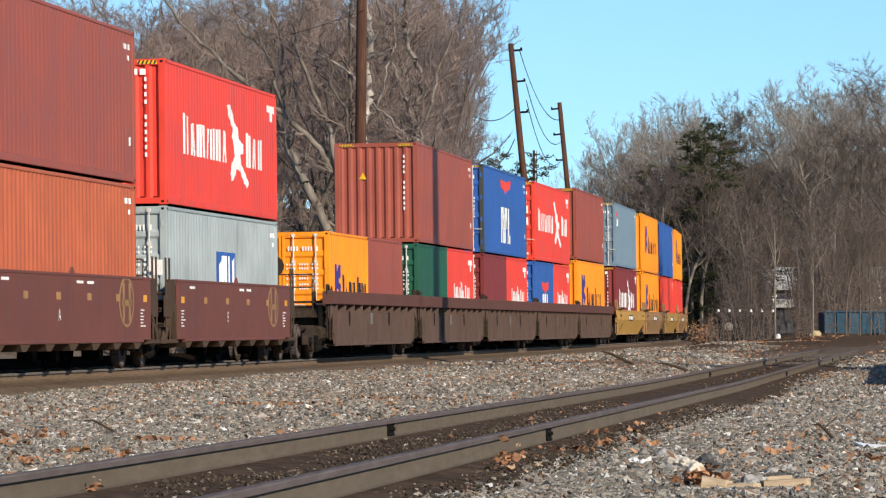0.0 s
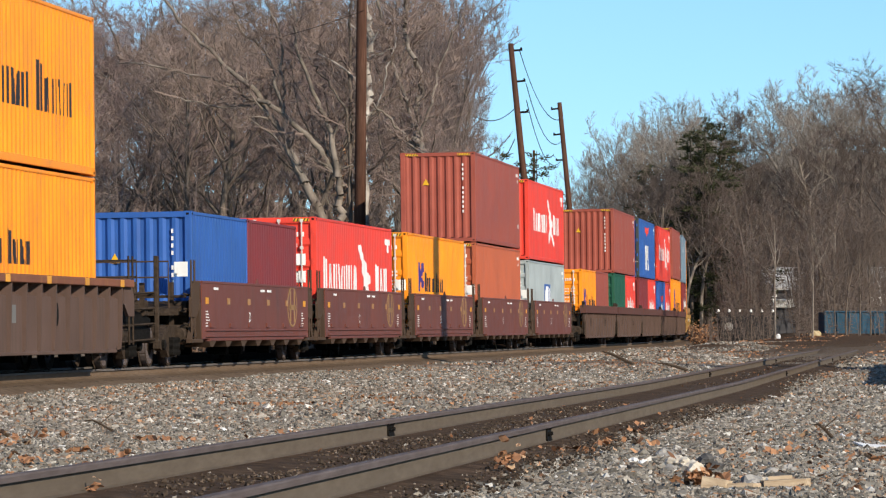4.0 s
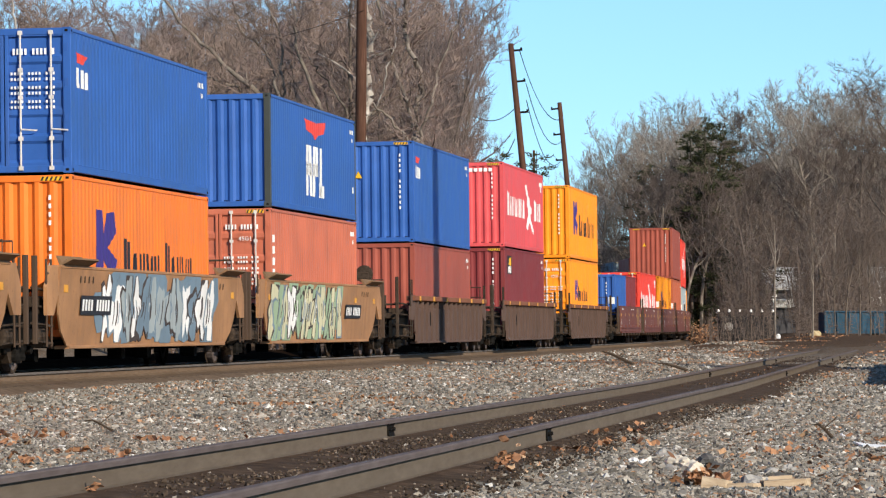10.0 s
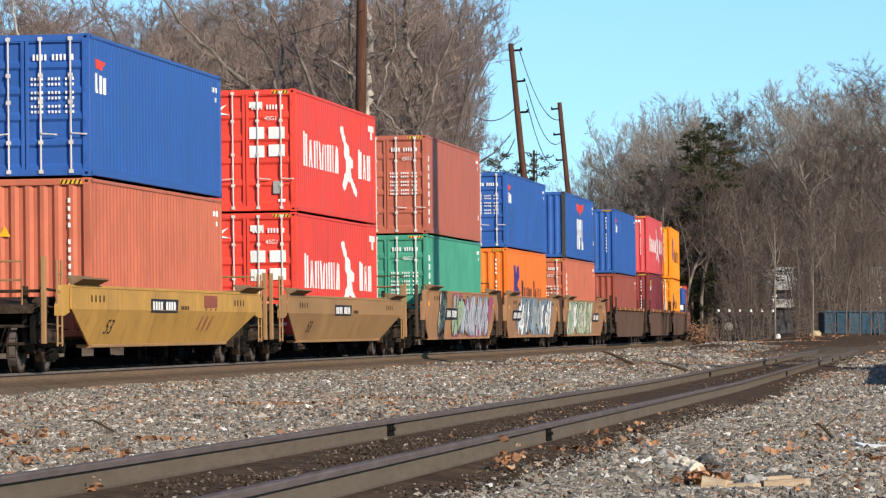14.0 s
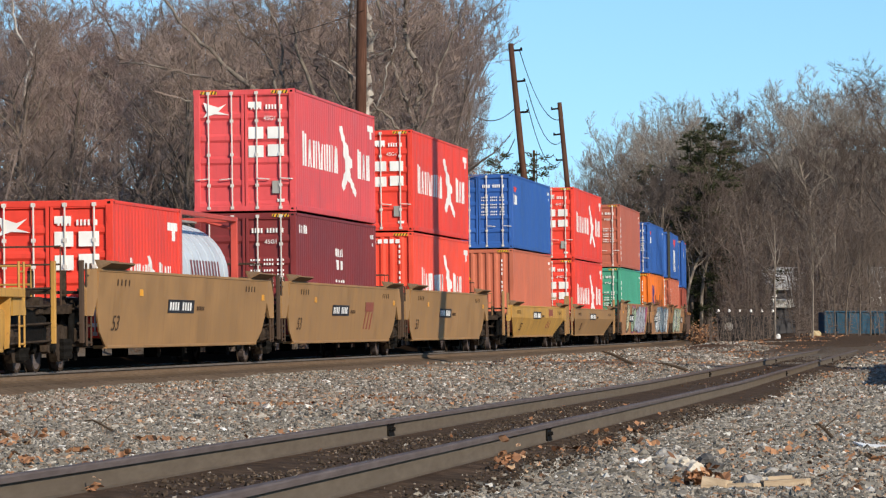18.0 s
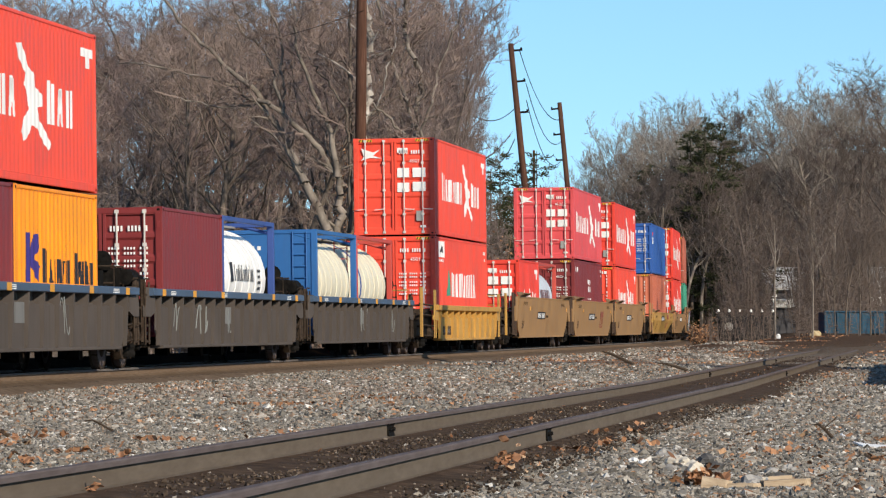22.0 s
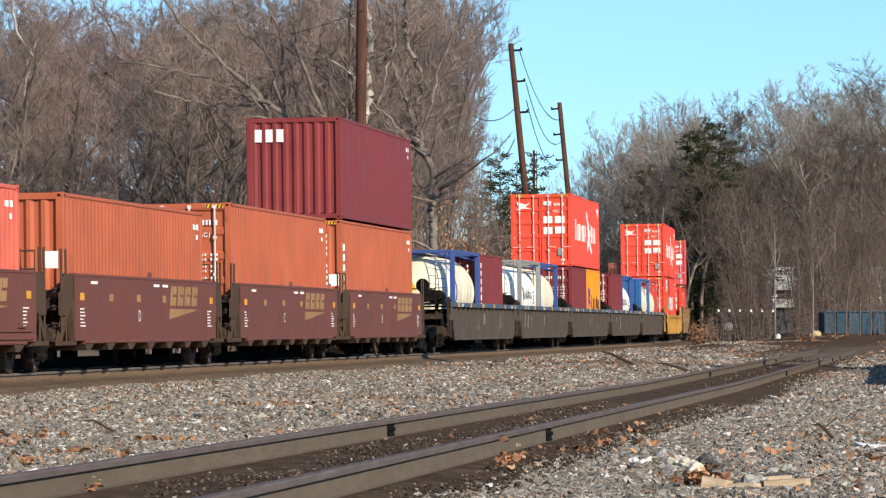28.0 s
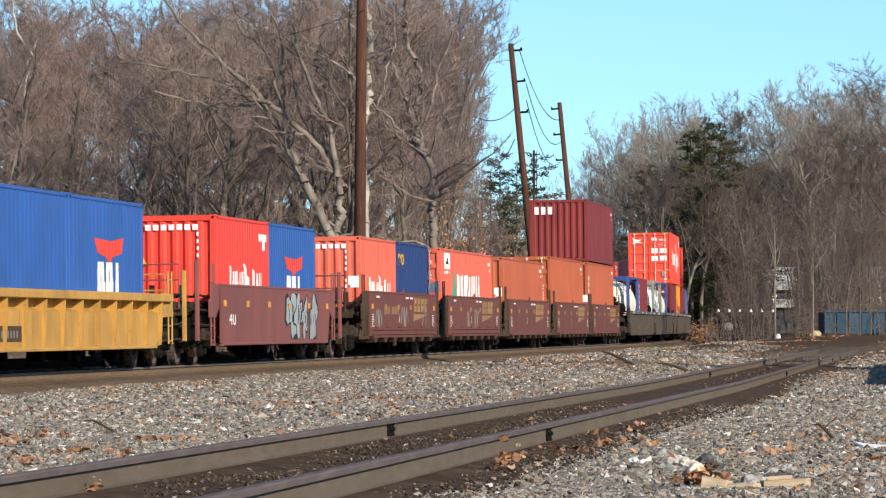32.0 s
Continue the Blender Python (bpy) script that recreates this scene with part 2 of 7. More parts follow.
# colours of the older containers, whose sides are folded more deeply
FOLDED = ("green", "rust", "salmon", "grey", "coral", "orange", "greyblue")


def side_wave(L, depth):
    n = 42 if L > 10 else 20
    return wave(n, -L / 2 + 0.13, L / 2 - 0.13, depth)


def inset(points, y):
    ys = [p for p, d in points]
    return float(np.interp(y, ys, [d for p, d in points]))


def container_meshes(L, H, depth):
    key = (L, H, depth)
    if key in SHAPES:
        return SHAPES[key]
    h, w = L / 2, W / 2
    steel = PAINT["brown"]
    k = {}
    sp = side_wave(L, depth)
    k["right"] = sheet(sp, lambda p, d, z: (w - 0.012 - d, p, z), 0.13, H - 0.07).mesh("side_panel", steel)
    k["left"] = sheet(sp, lambda p, d, z: (-w + 0.012 + d, p, z), 0.13, H - 0.07).mesh("side_panel", steel)
    ew = wave(8, -w + 0.14, w - 0.14, 0.05)
    k["front"] = sheet(ew, lambda p, d, z: (p, h - 0.02 - d, z), 0.13, H - 0.09).mesh("end_panel", steel)
    k["tail"] = sheet(ew, lambda p, d, z: (p, -h + 0.02 + d, z), 0.13, H - 0.09).mesh("end_panel", steel)
    rw = wave(20 if L > 10 else 10, -h + 0.1, h - 0.1, 0.02)
    s = Solid()
    n = len(rw)
    s.add([(-w + 0.05, p, H - 0.012 - d) for p, d in rw] + [(w - 0.05, p, H - 0.012 - d) for p, d in rw], [(i, i + 1, n + i + 1, n + i) for i in range(n - 1)])
    k["roof"] = s.mesh("roof", steel)
    k["floor"] = Solid().box(-w + 0.06, -h + 0.06, 0.05, w - 0.06, h - 0.06, 0.16).mesh("floor", GREASE)
    k["post"] = Solid().slab(-0.075, -0.065, 0.11, 0.075, 0.065, H - 0.11, 0.012).mesh("corner_post", steel)
    k["top_rail"] = Solid().slab(-0.03, -h + 0.12, -0.035, 0.03, h - 0.12, 0.03, 0.006).mesh("top_rail", steel)
    k["bottom_rail"] = Solid().slab(-0.03, -h + 0.12, -0.08, 0.03, h - 0.12, 0.055, 0.008).mesh("bottom_rail", steel)
    k["header"] = Solid().slab(-w + 0.1, -0.03, -0.06, w - 0.1, 0.03, 0.06, 0.008).mesh("header", steel)
    c = Solid()
    c.slab(-0.081, -0.089, -0.059, 0.081, 0.089, 0.059, 0.012)
    c.box(0.079, -0.035, -0.022, 0.083, 0.035, 0.022, 1)
    c.box(-0.03, -0.091, -0.022, 0.03, -0.087, 0.022, 1)
    k["casting"] = c.mesh("corner_casting", steel, GREASE)
    # one door leaf, with horizontal folds and two upright locking bars
    n = 5
    dz = (H - 0.24) / n
    prof = [(0.0, 0.14)]
    for i in range(n):
        z = 0.14 + i * dz
        prof += [(0.0, z + 0.11 * dz), (0.035, z + 0.22 * dz), (0.035, z + 0.82 * dz), (0.0, z + 0.93 * dz)]
    prof.append((0.0, H - 0.10))
    s = Solid()
    x0, x1 = 0.01, w - 0.085
    n = len(prof)
    s.add([(x0 + 0.06, -h + 0.03 + d, z) for d, z in prof] + [(x1 - 0.06, -h + 0.03 + d, z) for d, z in prof], [(i, i + 1, n + i + 1, n + i) for i in range(n - 1)])
    s.slab(x0, -h + 0.012, 0.12, x0 + 0.065, -h + 0.06, H - 0.09, 0.006)
    s.slab(x1 - 0.065, -h + 0.012, 0.12, x1, -h + 0.06, H - 0.09, 0.006)
    s.box(x0 + 0.04, -h + 0.016, 0.12, x1 - 0.04, -h + 0.06, 0.17)
    s.box(x0 + 0.04, -h + 0.016, H - 0.15, x1 - 0.04, -h + 0.06, H - 0.09)
    for i in range(4):
        z = 0.35 + i * (H - 0.7) / 3
        s.box(x1 - 0.03, -h - 0.008, z - 0.07, x1 + 0.03, -h + 0.02, z + 0.07)
    k["door"] = s.mesh("door", steel)
    s = Solid().bar((0, -h - 0.012, 0.06), (0, -h - 0.012, H - 0.05), 0.019, 6)
    for z in (0.09, 0.62, 1.35, H - 0.75, H - 0.09):
        s.box(-0.04, -h - 0.03, z - 0.035, 0.04, -h + 0.016, z + 0.035)
    s.tube([(0, -h - 0.02, 0.78), (0.02, -h - 0.055, 0.78), (0.26, -h - 0.055, 0.76), (0.30, -h - 0.02, 0.76)], [0.014] * 4, 5)
    k["bar"] = s.mesh("locking_bar", BAR_STEEL)
    s = Solid()
    s.box(-0.2, 0, 0, 0.2, 0.004, 0.075)
    for i in range(5):
        a = -0.2 + i * 0.082
        s.add([(a, -0.003, 0), (a + 0.035, -0.003, 0), (a + 0.07, -0.003, 0.075), (a + 0.035, -0.003, 0.075)], [(0, 1, 2, 3)], 1)
    k["stripe"] = s.mesh("warning_stripe", YELLOW, DARK)
    SHAPES[key] = k
    return k


def zig(*pts):
    return list(pts)


def blocks(u, z, w, h, gaps, n):
    """A row of n upright strokes that stands for a line of lettering."""
    out, step = [], w / n
    for i in range(n):
        if gaps and i % gaps == gaps - 1:
            continue
        a = u + i * step
        lean = 0.07 * step * ((i * 7) % 3 - 1)
        hh = h * (1.0, 0.86, 0.93)[(i * 5) % 3] if i else h
        out.append([(a + step * 0.14, z), (a + step * 0.78, z), (a + step * 0.78 + lean, z + hh), (a + step * 0.14 + lean, z + hh)])
    return out


def letter_like(u, z, w, h, n, first=1.0):
    """Lettering as plain bars: n pairs of a broad and a slim upright bar, now and then a slanted one."""
    out, step = [], w / n
    for i in range(n):
        a, hh = u + i * step, h * (first if i == 0 else 1.0)
        lean = (0.0, 0.16, 0.0, -0.14, 0.0)[i % 5] * step
        for j, (l, r) in enumerate(((0.05, 0.36), (0.50, 0.78))):
            up = hh * (1.0, 0.94, 0.98)[(i + j) % 3]
            d = lean if j == 0 else -lean
            out.append([(a + l * step, z), (a + r * step, z), (a + r * step + d, z + up), (a + l * step + d, z + up)])
    return out


# a leaping jagged form, about 2.7 wide
ZIGZAG = zig((0.0, 2.33), (0.45, 2.36), (0.8, 2.12), (0.95, 1.98), (1.35, 1.9), (1.5, 1.66), (2.0, 1.56), (2.0, 1.36), (1.6, 1.32), (1.75, 1.12), (2.15, 0.98), (2.7, 0.74), (2.5, 0.62), (2.1, 0.72),
              (1.6, 0.96), (1.2, 1.0), (0.85, 0.78), (0.55, 0.7), (0.35, 0.86), (0.6, 1.12), (0.95, 1.25), (0.85, 1.5), (0.6, 1.66), (0.7, 1.86), (0.25, 2.08))


# depth of the folds of the container in hand
DEPTH = [0.024]


def painted(name, L, polys, mat, lift=0.0):
    """Shapes painted on the corrugated right-hand side, following its folds; u runs from the tail to the front."""
    key = (name, L, DEPTH[0])
    if key in SHAPES:
        return SHAPES[key]
    sp = side_wave(L, DEPTH[0])
    ys = sorted({round(p, 4) for p, d in sp} | {round(-L / 2 + 0.03 * i, 4) for i in range(int(L / 0.03))})
    s = Solid()
    for poly in polys:
        lo, hi = min(a for a, b in poly) - L / 2, max(a for a, b in poly) - L / 2
        for y0, y1 in zip(ys, ys[1:]):
            ym = (y0 + y1) / 2
            if ym < lo or ym > hi:
                continue
            u, cuts = ym + L / 2, []
            for (a, b), (c, d) in zip(poly, poly[1:] + poly[:1]):
                if (a <= u) != (c <= u):
                    cuts.append(b + (d - b) * (u - a) / (c - a))
            cuts.sort()
            x0, x1 = W / 2 - 0.0085 + lift - inset(sp, y0), W / 2 - 0.0085 + lift - inset(sp, y1)
            for z0, z1 in zip(cuts[::2], cuts[1::2]):
                s.add([(x0, y0, z0), (x1, y1, z0), (x1, y1, z1), (x0, y0, z1)], [(0, 1, 2, 3)])
    SHAPES[key] = s.mesh(name, mat)
    return SHAPES[key]


def plate_marks(name, rects, mats, y, flip=1):
    """Flat marks on a tail end, as (x0, z0, x1, z1, material index)."""
    if name in SHAPES:
        return SHAPES[name]
    s = Solid()
    for x0, z0, x1, z1, m in rects:
        s.box(x0, y - 0.003, z0, x1, y + 0.001, z1, m)
    SHAPES[name] = s.mesh(name, *mats)
    return SHAPES[name]


def number_rows(x0, x1, rows, m=0):
    """Rows of small bars that stand for lines of numbers: rows of (z, height, count)."""
    out = []
    for z, h, n in rows:
        step = (x1 - x0) / n
        out += [(x0 + i * step, z, x0 + (i + 0.55) * step, z + h, m) for i in range(n) if n < 7 or i % 5 != 4]
    return out


SIZE_CODE = bpy.data.curves.new("size_code", "FONT")
SIZE_CODE.body, SIZE_CODE.size, SIZE_CODE.align_x = "45G1", 0.14, "CENTER"
SIZE_CODE.materials.append(WHITE)


def marks_for(kind, L, H, ob, colour="", tail=""):
    if kind == "south":
        # the wide lettering of the older paint, the compact one of the newer, and the short one of the small boxes
        if L < 10:
            at = (1.5, 1.95, 3.0, 0.52, 4.1, 1.15, 1.42)
        elif colour == "pink" or tail == "doors" and colour == "red":
            at = (1.0, 5.4, 6.45, 1.0, 9.3, 2.2, 1.12)
        else:
            at = (1.75, 4.7, 6.35, 0.9, 8.5, 2.0, 1.08)
        u, w, f, fk, v, vw, z = at
        k = 0.68 if L < 10 else 1.0 if H > 2.7 else 0.92
        wide = letter_like(u, z * k, w, 0.68 * k, 7, 1.22) + letter_like(v, z * k, vw, 0.68 * k, 3, 1.12)
        wide += [[(f + a * fk, b * k) for a, b in ZIGZAG]]
        if tail == "panel" and H > 2.7 or colour in ("pink", "red"):
            wide += [[(L - 1.15, H - 0.46), (L - 0.2, H - 0.46), (L - 0.2, H - 0.30), (L - 1.15, H - 0.30)], [(L - 0.75, H - 0.66), (L - 0.45, H - 0.66), (L - 0.45, H - 0.45), (L - 0.75, H - 0.45)]]
        tagged(part("side_mark", painted("south_mark%s%s" % (H, u), L, wide, WHITE), ob, "white lettering shapes and a jagged emblem"), kind="stuff")
    elif kind == "lloyd":
        k, u, t, w, z, h = (1.0, 1.85, 4.2, 6.4, 0.98, 0.62) if L > 10 and tail == "panel" else (0.62, 2.25, 3.5, 4.0, 1.24, 0.42) if L > 10 else (0.62, 0.75, 2.0, 3.9, 0.95, 0.42)
        e = [[(u + a * k, z + (b - 0.85) * (1.0 if k == 1 else 0.62)) for a, b in ((0.0, 0.85), (0.55, 0.85), (0.65, 1.3), (1.45, 0.85), (1.75, 1.3), (1.0, 1.52), (1.7, 1.8), (1.6, 2.2), (0.9, 2.15), (0.7, 1.75), (0.55, 2.2), (0.1, 2.2))]]
        tagged(part("side_mark", painted("lloyd_emblem%s%s" % (H, u), L, e, VIOLET), ob, "violet angular emblem"), kind="stuff")
        q = letter_like(t, z, w * 0.52, h, 5, 1.4) + letter_like(t + w * 0.58, z, w * 0.42, h, 5, 1.4)
        tagged(part("side_mark", painted("lloyd_letters%s%s" % (H, u), L, q, DARK), ob, "dark lettering shapes"), kind="stuff")
    elif kind == "eagle":
        c, k = (6.1, 1.0) if L > 10 else (3.2, 0.8)
        drop, tall = (0.0, 1.0) if L > 10 else (0.42, 0.86)
        red = [[(c - 1.5 * k, H - 0.33), (c + 0.2 * k, H - 0.37), (c + 1.55 * k, H - 0.28), (c + 1.3 * k, H - 0.58), (c + 0.4 * k, H - 0.66), (c, H - 0.79), (c - 0.4 * k, H - 0.66), (c - 1.2 * k, H - 0.6)]]
        red = [[(a, z - drop) for a, z in red[0]]]
        tagged(part("side_mark", painted("eagle_red" + str(H), L, red, PAINT["red"]), ob, "red winged emblem"), kind="stuff")
        b = []
        for i, q in enumerate((0.92, 0.86, 0.7)):
            a = c - 1.35 * k + i * 0.93 * k
            b.append([(a, 0.42), (a + 0.36 * k, 0.42), (a + 0.42 * k, 1.64), (a + 0.12 * k, 1.64)])
            b.append([(a + 0.1 * k, 0.42 + (0.5, 0.5, 0.0)[i]), (a + q * k, 0.42 + (0.5, 0.5, 0.0)[i]), (a + q * k, 0.72 + (0.5, 0.5, 0.0)[i]), (a + 0.1 * k, 0.72 + (0.5, 0.5, 0.0)[i])])
            if i < 2:
                b.append([(a + 0.52 * k, 0.42 if i == 0 else 0.95), (a + 0.82 * k, 0.42 if i == 0 else 0.95), (a + 0.76 * k, 1.64), (a + 0.42 * k, 1.64)])
        b = [[(a, z * tall) for a, z in q] for q in b]
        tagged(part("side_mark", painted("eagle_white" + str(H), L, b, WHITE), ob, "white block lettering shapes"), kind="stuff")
    elif kind == "eagle_small":
        tagged(part("side_mark", painted("eagle_small_red" + str(H), L, [[(0.45, H - 0.42), (1.35, H - 0.46), (1.0, H - 0.62), (0.55, H - 0.6)]], PAINT["red"]), ob, "small red emblem"), kind="stuff")
        tagged(part("side_mark", painted("eagle_small_white" + str(H), L, blocks(0.42, H - 1.05, 1.0, 0.36, 0, 3), WHITE), ob, "small white lettering shapes"), kind="stuff")
    elif kind == "sailboat":
        tagged(part("side_mark", painted("sailboat_green" + str(H), L, [[(2.4, 1.12), (3.45, 1.14), (3.35, 1.35), (3.15, 1.97), (2.95, 1.9), (2.8, 1.5)]], PAINT["green"]), ob, "green pointed emblem"), kind="stuff")
        tagged(part("side_mark", painted("sailboat_white" + str(H), L, letter_like(3.6, 1.1, 5.8, 0.74, 7), WHITE), ob, "white lettering shapes"), kind="stuff")
        tagged(part("side_mark", painted("sailboat_plate" + str(H), L, [[(0.8, H - 0.62), (2.1, H - 0.62), (2.1, H - 0.14), (0.8, H - 0.14)]] + blocks(0.8, H - 0.76, 1.2, 0.08, 0, 6), WHITE), ob, "small white plate"), kind="stuff")
        tagged(part("side_mark", painted("sailboat_black" + str(H), L, [[(1.0, H - 0.5), (1.4, H - 0.46), (1.8, H - 0.5), (1.75, H - 0.3), (1.5, H - 0.28), (1.3, H - 0.36)]], DARK, 0.003), ob), kind="stuff")
    elif kind == "square":
        tagged(part("side_mark", painted("square_blue", L, [[(5.1, 0.3), (7.2, 0.3), (7.2, 1.78), (5.1, 1.78)]], PAINT["blue"]), ob, "blue square emblem"), kind="stuff")
        tagged(part("side_mark", painted("square_white", L, [[(5.3, 0.9), (5.75, 0.9), (5.9, 1.35), (6.05, 0.9), (6.2, 0.9), (6.2, 1.7), (5.7, 1.7), (5.3, 1.4)], [(6.35, 0.6), (6.6, 0.6), (6.6, 1.7), (6.35, 1.7)], [(6.75, 0.6), (7.0, 0.6), (7.0, 1.7), (6.75, 1.5)]], WHITE, 0.003), ob, "white strokes"), kind="stuff")
    elif kind == "badge":
        tagged(part("side_mark", painted("badge_black", L, [[(0.9, H - 0.90), (2.1, H - 0.90), (2.1, H - 0.26), (0.9, H - 0.26)]], DARK), ob, "black square badge"), kind="stuff")
        tagged(part("side_mark", painted("badge_yellow", L, [[(1.15, H - 0.56), (2.0, H - 0.62), (2.0, H - 0.32), (1.5, H - 0.34)]], YELLOW, 0.003), ob), kind="stuff")
        tagged(part("side_mark", painted("badge_white", L, letter_like(1.0, H - 0.86, 1.0, 0.24, 3), WHITE, 0.003), ob), kind="stuff")
    elif kind == "spots":
        tagged(part("side_mark", painted("spots_white", L, blocks(5.7, 1.95, 1.2, 0.2, 0, 4) + blocks(5.75, 1.62, 1.2, 0.24, 0, 2) + blocks(5.7, 1.3, 1.4, 0.07, 0, 4) + blocks(0.5, H - 0.48, 1.1, 0.2, 0, 5), WHITE), ob, "small white lettering shapes"), kind="stuff")
    elif kind == "upright":
        tagged(part("side_mark", painted("upright_white", L, [[(0.32, 0.3 + i * 0.26), (0.6, 0.3 + i * 0.26), (0.62, 0.47 + i * 0.26), (0.34, 0.47 + i * 0.26)] for i in range(8)], WHITE), ob, "upright row of white lettering shapes"), kind="stuff")
    elif kind == "ninety":
        c = bpy.data.curves.new("numerals", "FONT")
        c.body, c.size, c.extrude, c.offset = "90", 0.42, 0.002, 0.012
        c.materials.append(YELLOW)
        o = new("numerals", c)
        o.parent = ob
        o.matrix_basis = pose(W / 2 - 0.004, -L / 2 + 0.4, H - 0.64, 90, 0, 90) @ Matrix.Diagonal((2.6, 1, 1, 1))
        tagged(o, "yellow numerals")
    # the number near the front top corner, in three or four short lines
    if L > 10:
        n = painted("corner_number" + str(H), L, blocks(L - 0.95, H - 0.38, 0.6, 0.11, 0, 4) + blocks(L - 0.65, H - 0.58, 0.25, 0.1, 0, 2), WHITE)
        if kind not in ("south", "lloyd"):
            tagged(part("number_mark", n, ob, "white number bars"), kind="stuff")
        if kind in ("", "upright", "spots", "eagle"):
            tagged(part("number_mark", painted("low_mark" + str(H), L, [[(L - 0.5, 0.7), (L - 0.38, 0.7), (L - 0.38, 0.86), (L - 0.5, 0.86)]], WHITE), ob), kind="stuff")


def tail_marks(kind, tail, colour, L, H, ob):
    y = -L / 2
    if tail == "doors":
        yy = y + 0.006
        r = number_rows(0.16, 0.95, [(H - 0.48, 0.11, 11)])
        tagged(part("number_mark", plate_marks("door_number%s%s" % (L, H), r, (WHITE,), yy), ob, "white number bars"), kind="stuff")
        if kind in ("south", "sailboat") and colour != "coral":
            if kind == "south":
                r = [(0.10, 1.28, 0.46, 1.56, 0), (0.56, 1.30, 0.95, 1.58, 0), (0.10, 1.72, 0.46, 2.0, 0), (0.56, 1.72, 0.95, 2.0, 0), (0.10, H - 0.44, 0.42, H - 0.30, 0), (0.78, 0.22, 0.95, 0.29, 0)]
                tagged(part("door_plate", plate_marks("white_plates%s%s" % (L, H), r, (WHITE,), yy), ob, "white data plates"), kind="stuff")
                s = Solid()
                f = [(-0.98, H - 0.30), (-0.62, H - 0.42), (-0.42, H - 0.34), (-0.62, H - 0.52), (-0.36, H - 0.60), (-0.72, H - 0.58), (-0.98, H - 0.66), (-0.9, H - 0.54)]
                s.prism([(a, b) for a, b in f], "y", yy - 0.004, yy)
                if "pennant%s%s" % (L, H) not in SHAPES:
                    SHAPES["pennant%s%s" % (L, H)] = s.mesh("pennant", WHITE)
                part("door_emblem", SHAPES["pennant%s%s" % (L, H)], ob, "white pennant outline emblem")
        if kind != "south":
            r = number_rows(0.12, 0.95, [(z, 0.05, 13) for z in (1.75, 1.65, 1.50, 1.40, 1.25, 1.15)])
            tagged(part("number_mark", plate_marks("door_data%s%s" % (L, H), r, (WHITE,), yy), ob), kind="stuff")
            tagged(part("door_plate", plate_marks("door_yellow%s%s" % (L, H), [(0.62, 0.72, 0.95, 1.05, 0)] if colour in ("brown", "brick") else [(-0.95, 1.35, -0.78, 1.5, 0)], (YELLOW,), yy), ob, "yellow plate"), kind="stuff")
        else:
            tagged(part("door_plate", plate_marks("door_grey%s%s" % (L, H), [(0.66, 0.42, 0.88, 0.72, 0)], (STEEL,), yy), ob, "dull grey plate"), kind="stuff")
        if H > 2.7 and L > 10:
            o = new("size_code", SIZE_CODE)
            o.parent = ob
            o.matrix_basis = pose(0.62, yy - 0.006, H - 0.74, 90)
    else:
        yy = y + 0.014
        tagged(part("number_mark", plate_marks("end_number%s" % H, [(0.79, H - 0.45 - i * 0.15, 0.835, H - 0.365 - i * 0.15, 0) for i in range(11) if i != 4], (WHITE,), yy), ob, "upright row of white number bars"), kind="stuff")
        if kind == "tex":
            tagged(part("end_mark", plate_marks("tex_mark", [(-1.0 + i * 0.28, H - 0.62, -0.82 + i * 0.28, H - 0.3, 0) for i in range(3)], (WHITE,), yy), ob, "white lettering shapes"), kind="stuff")
        else:
            s = Solid().prism([(-0.5, H - 1.05), (-0.28, H - 1.05), (-0.39, H - 0.85)], "y", yy - 0.004, yy)
            if "triangle%s" % H not in SHAPES:
                SHAPES["triangle%s" % H] = s.mesh("triangle", YELLOW)
            tagged(part("end_mark", SHAPES["triangle%s" % H], ob, "yellow warning triangle"), kind="stuff")
        if kind == "south":
            tagged(part("number_mark", plate_marks("end_top%s" % H, [(-1.0 + i * 0.17, H - 0.32, -0.88 + i * 0.17, H - 0.2, 0) for i in range(11)], (WHITE,), yy), ob, "row of white number bars"), kind="stuff")


WORDS = dict(red="bright red", pink="faded crimson", orange="bright orange", deeporange="deep orange", brown="rust-brown", brick="brick-red", rust="orange-brown", salmon="faded salmon-brown", maroon="dark maroon",
             blue="royal blue", navy="navy blue", green="sea green", darkgreen="dark green", grey="light grey", greyblue="grey-blue", tomato="orange-red", coral="coral red")


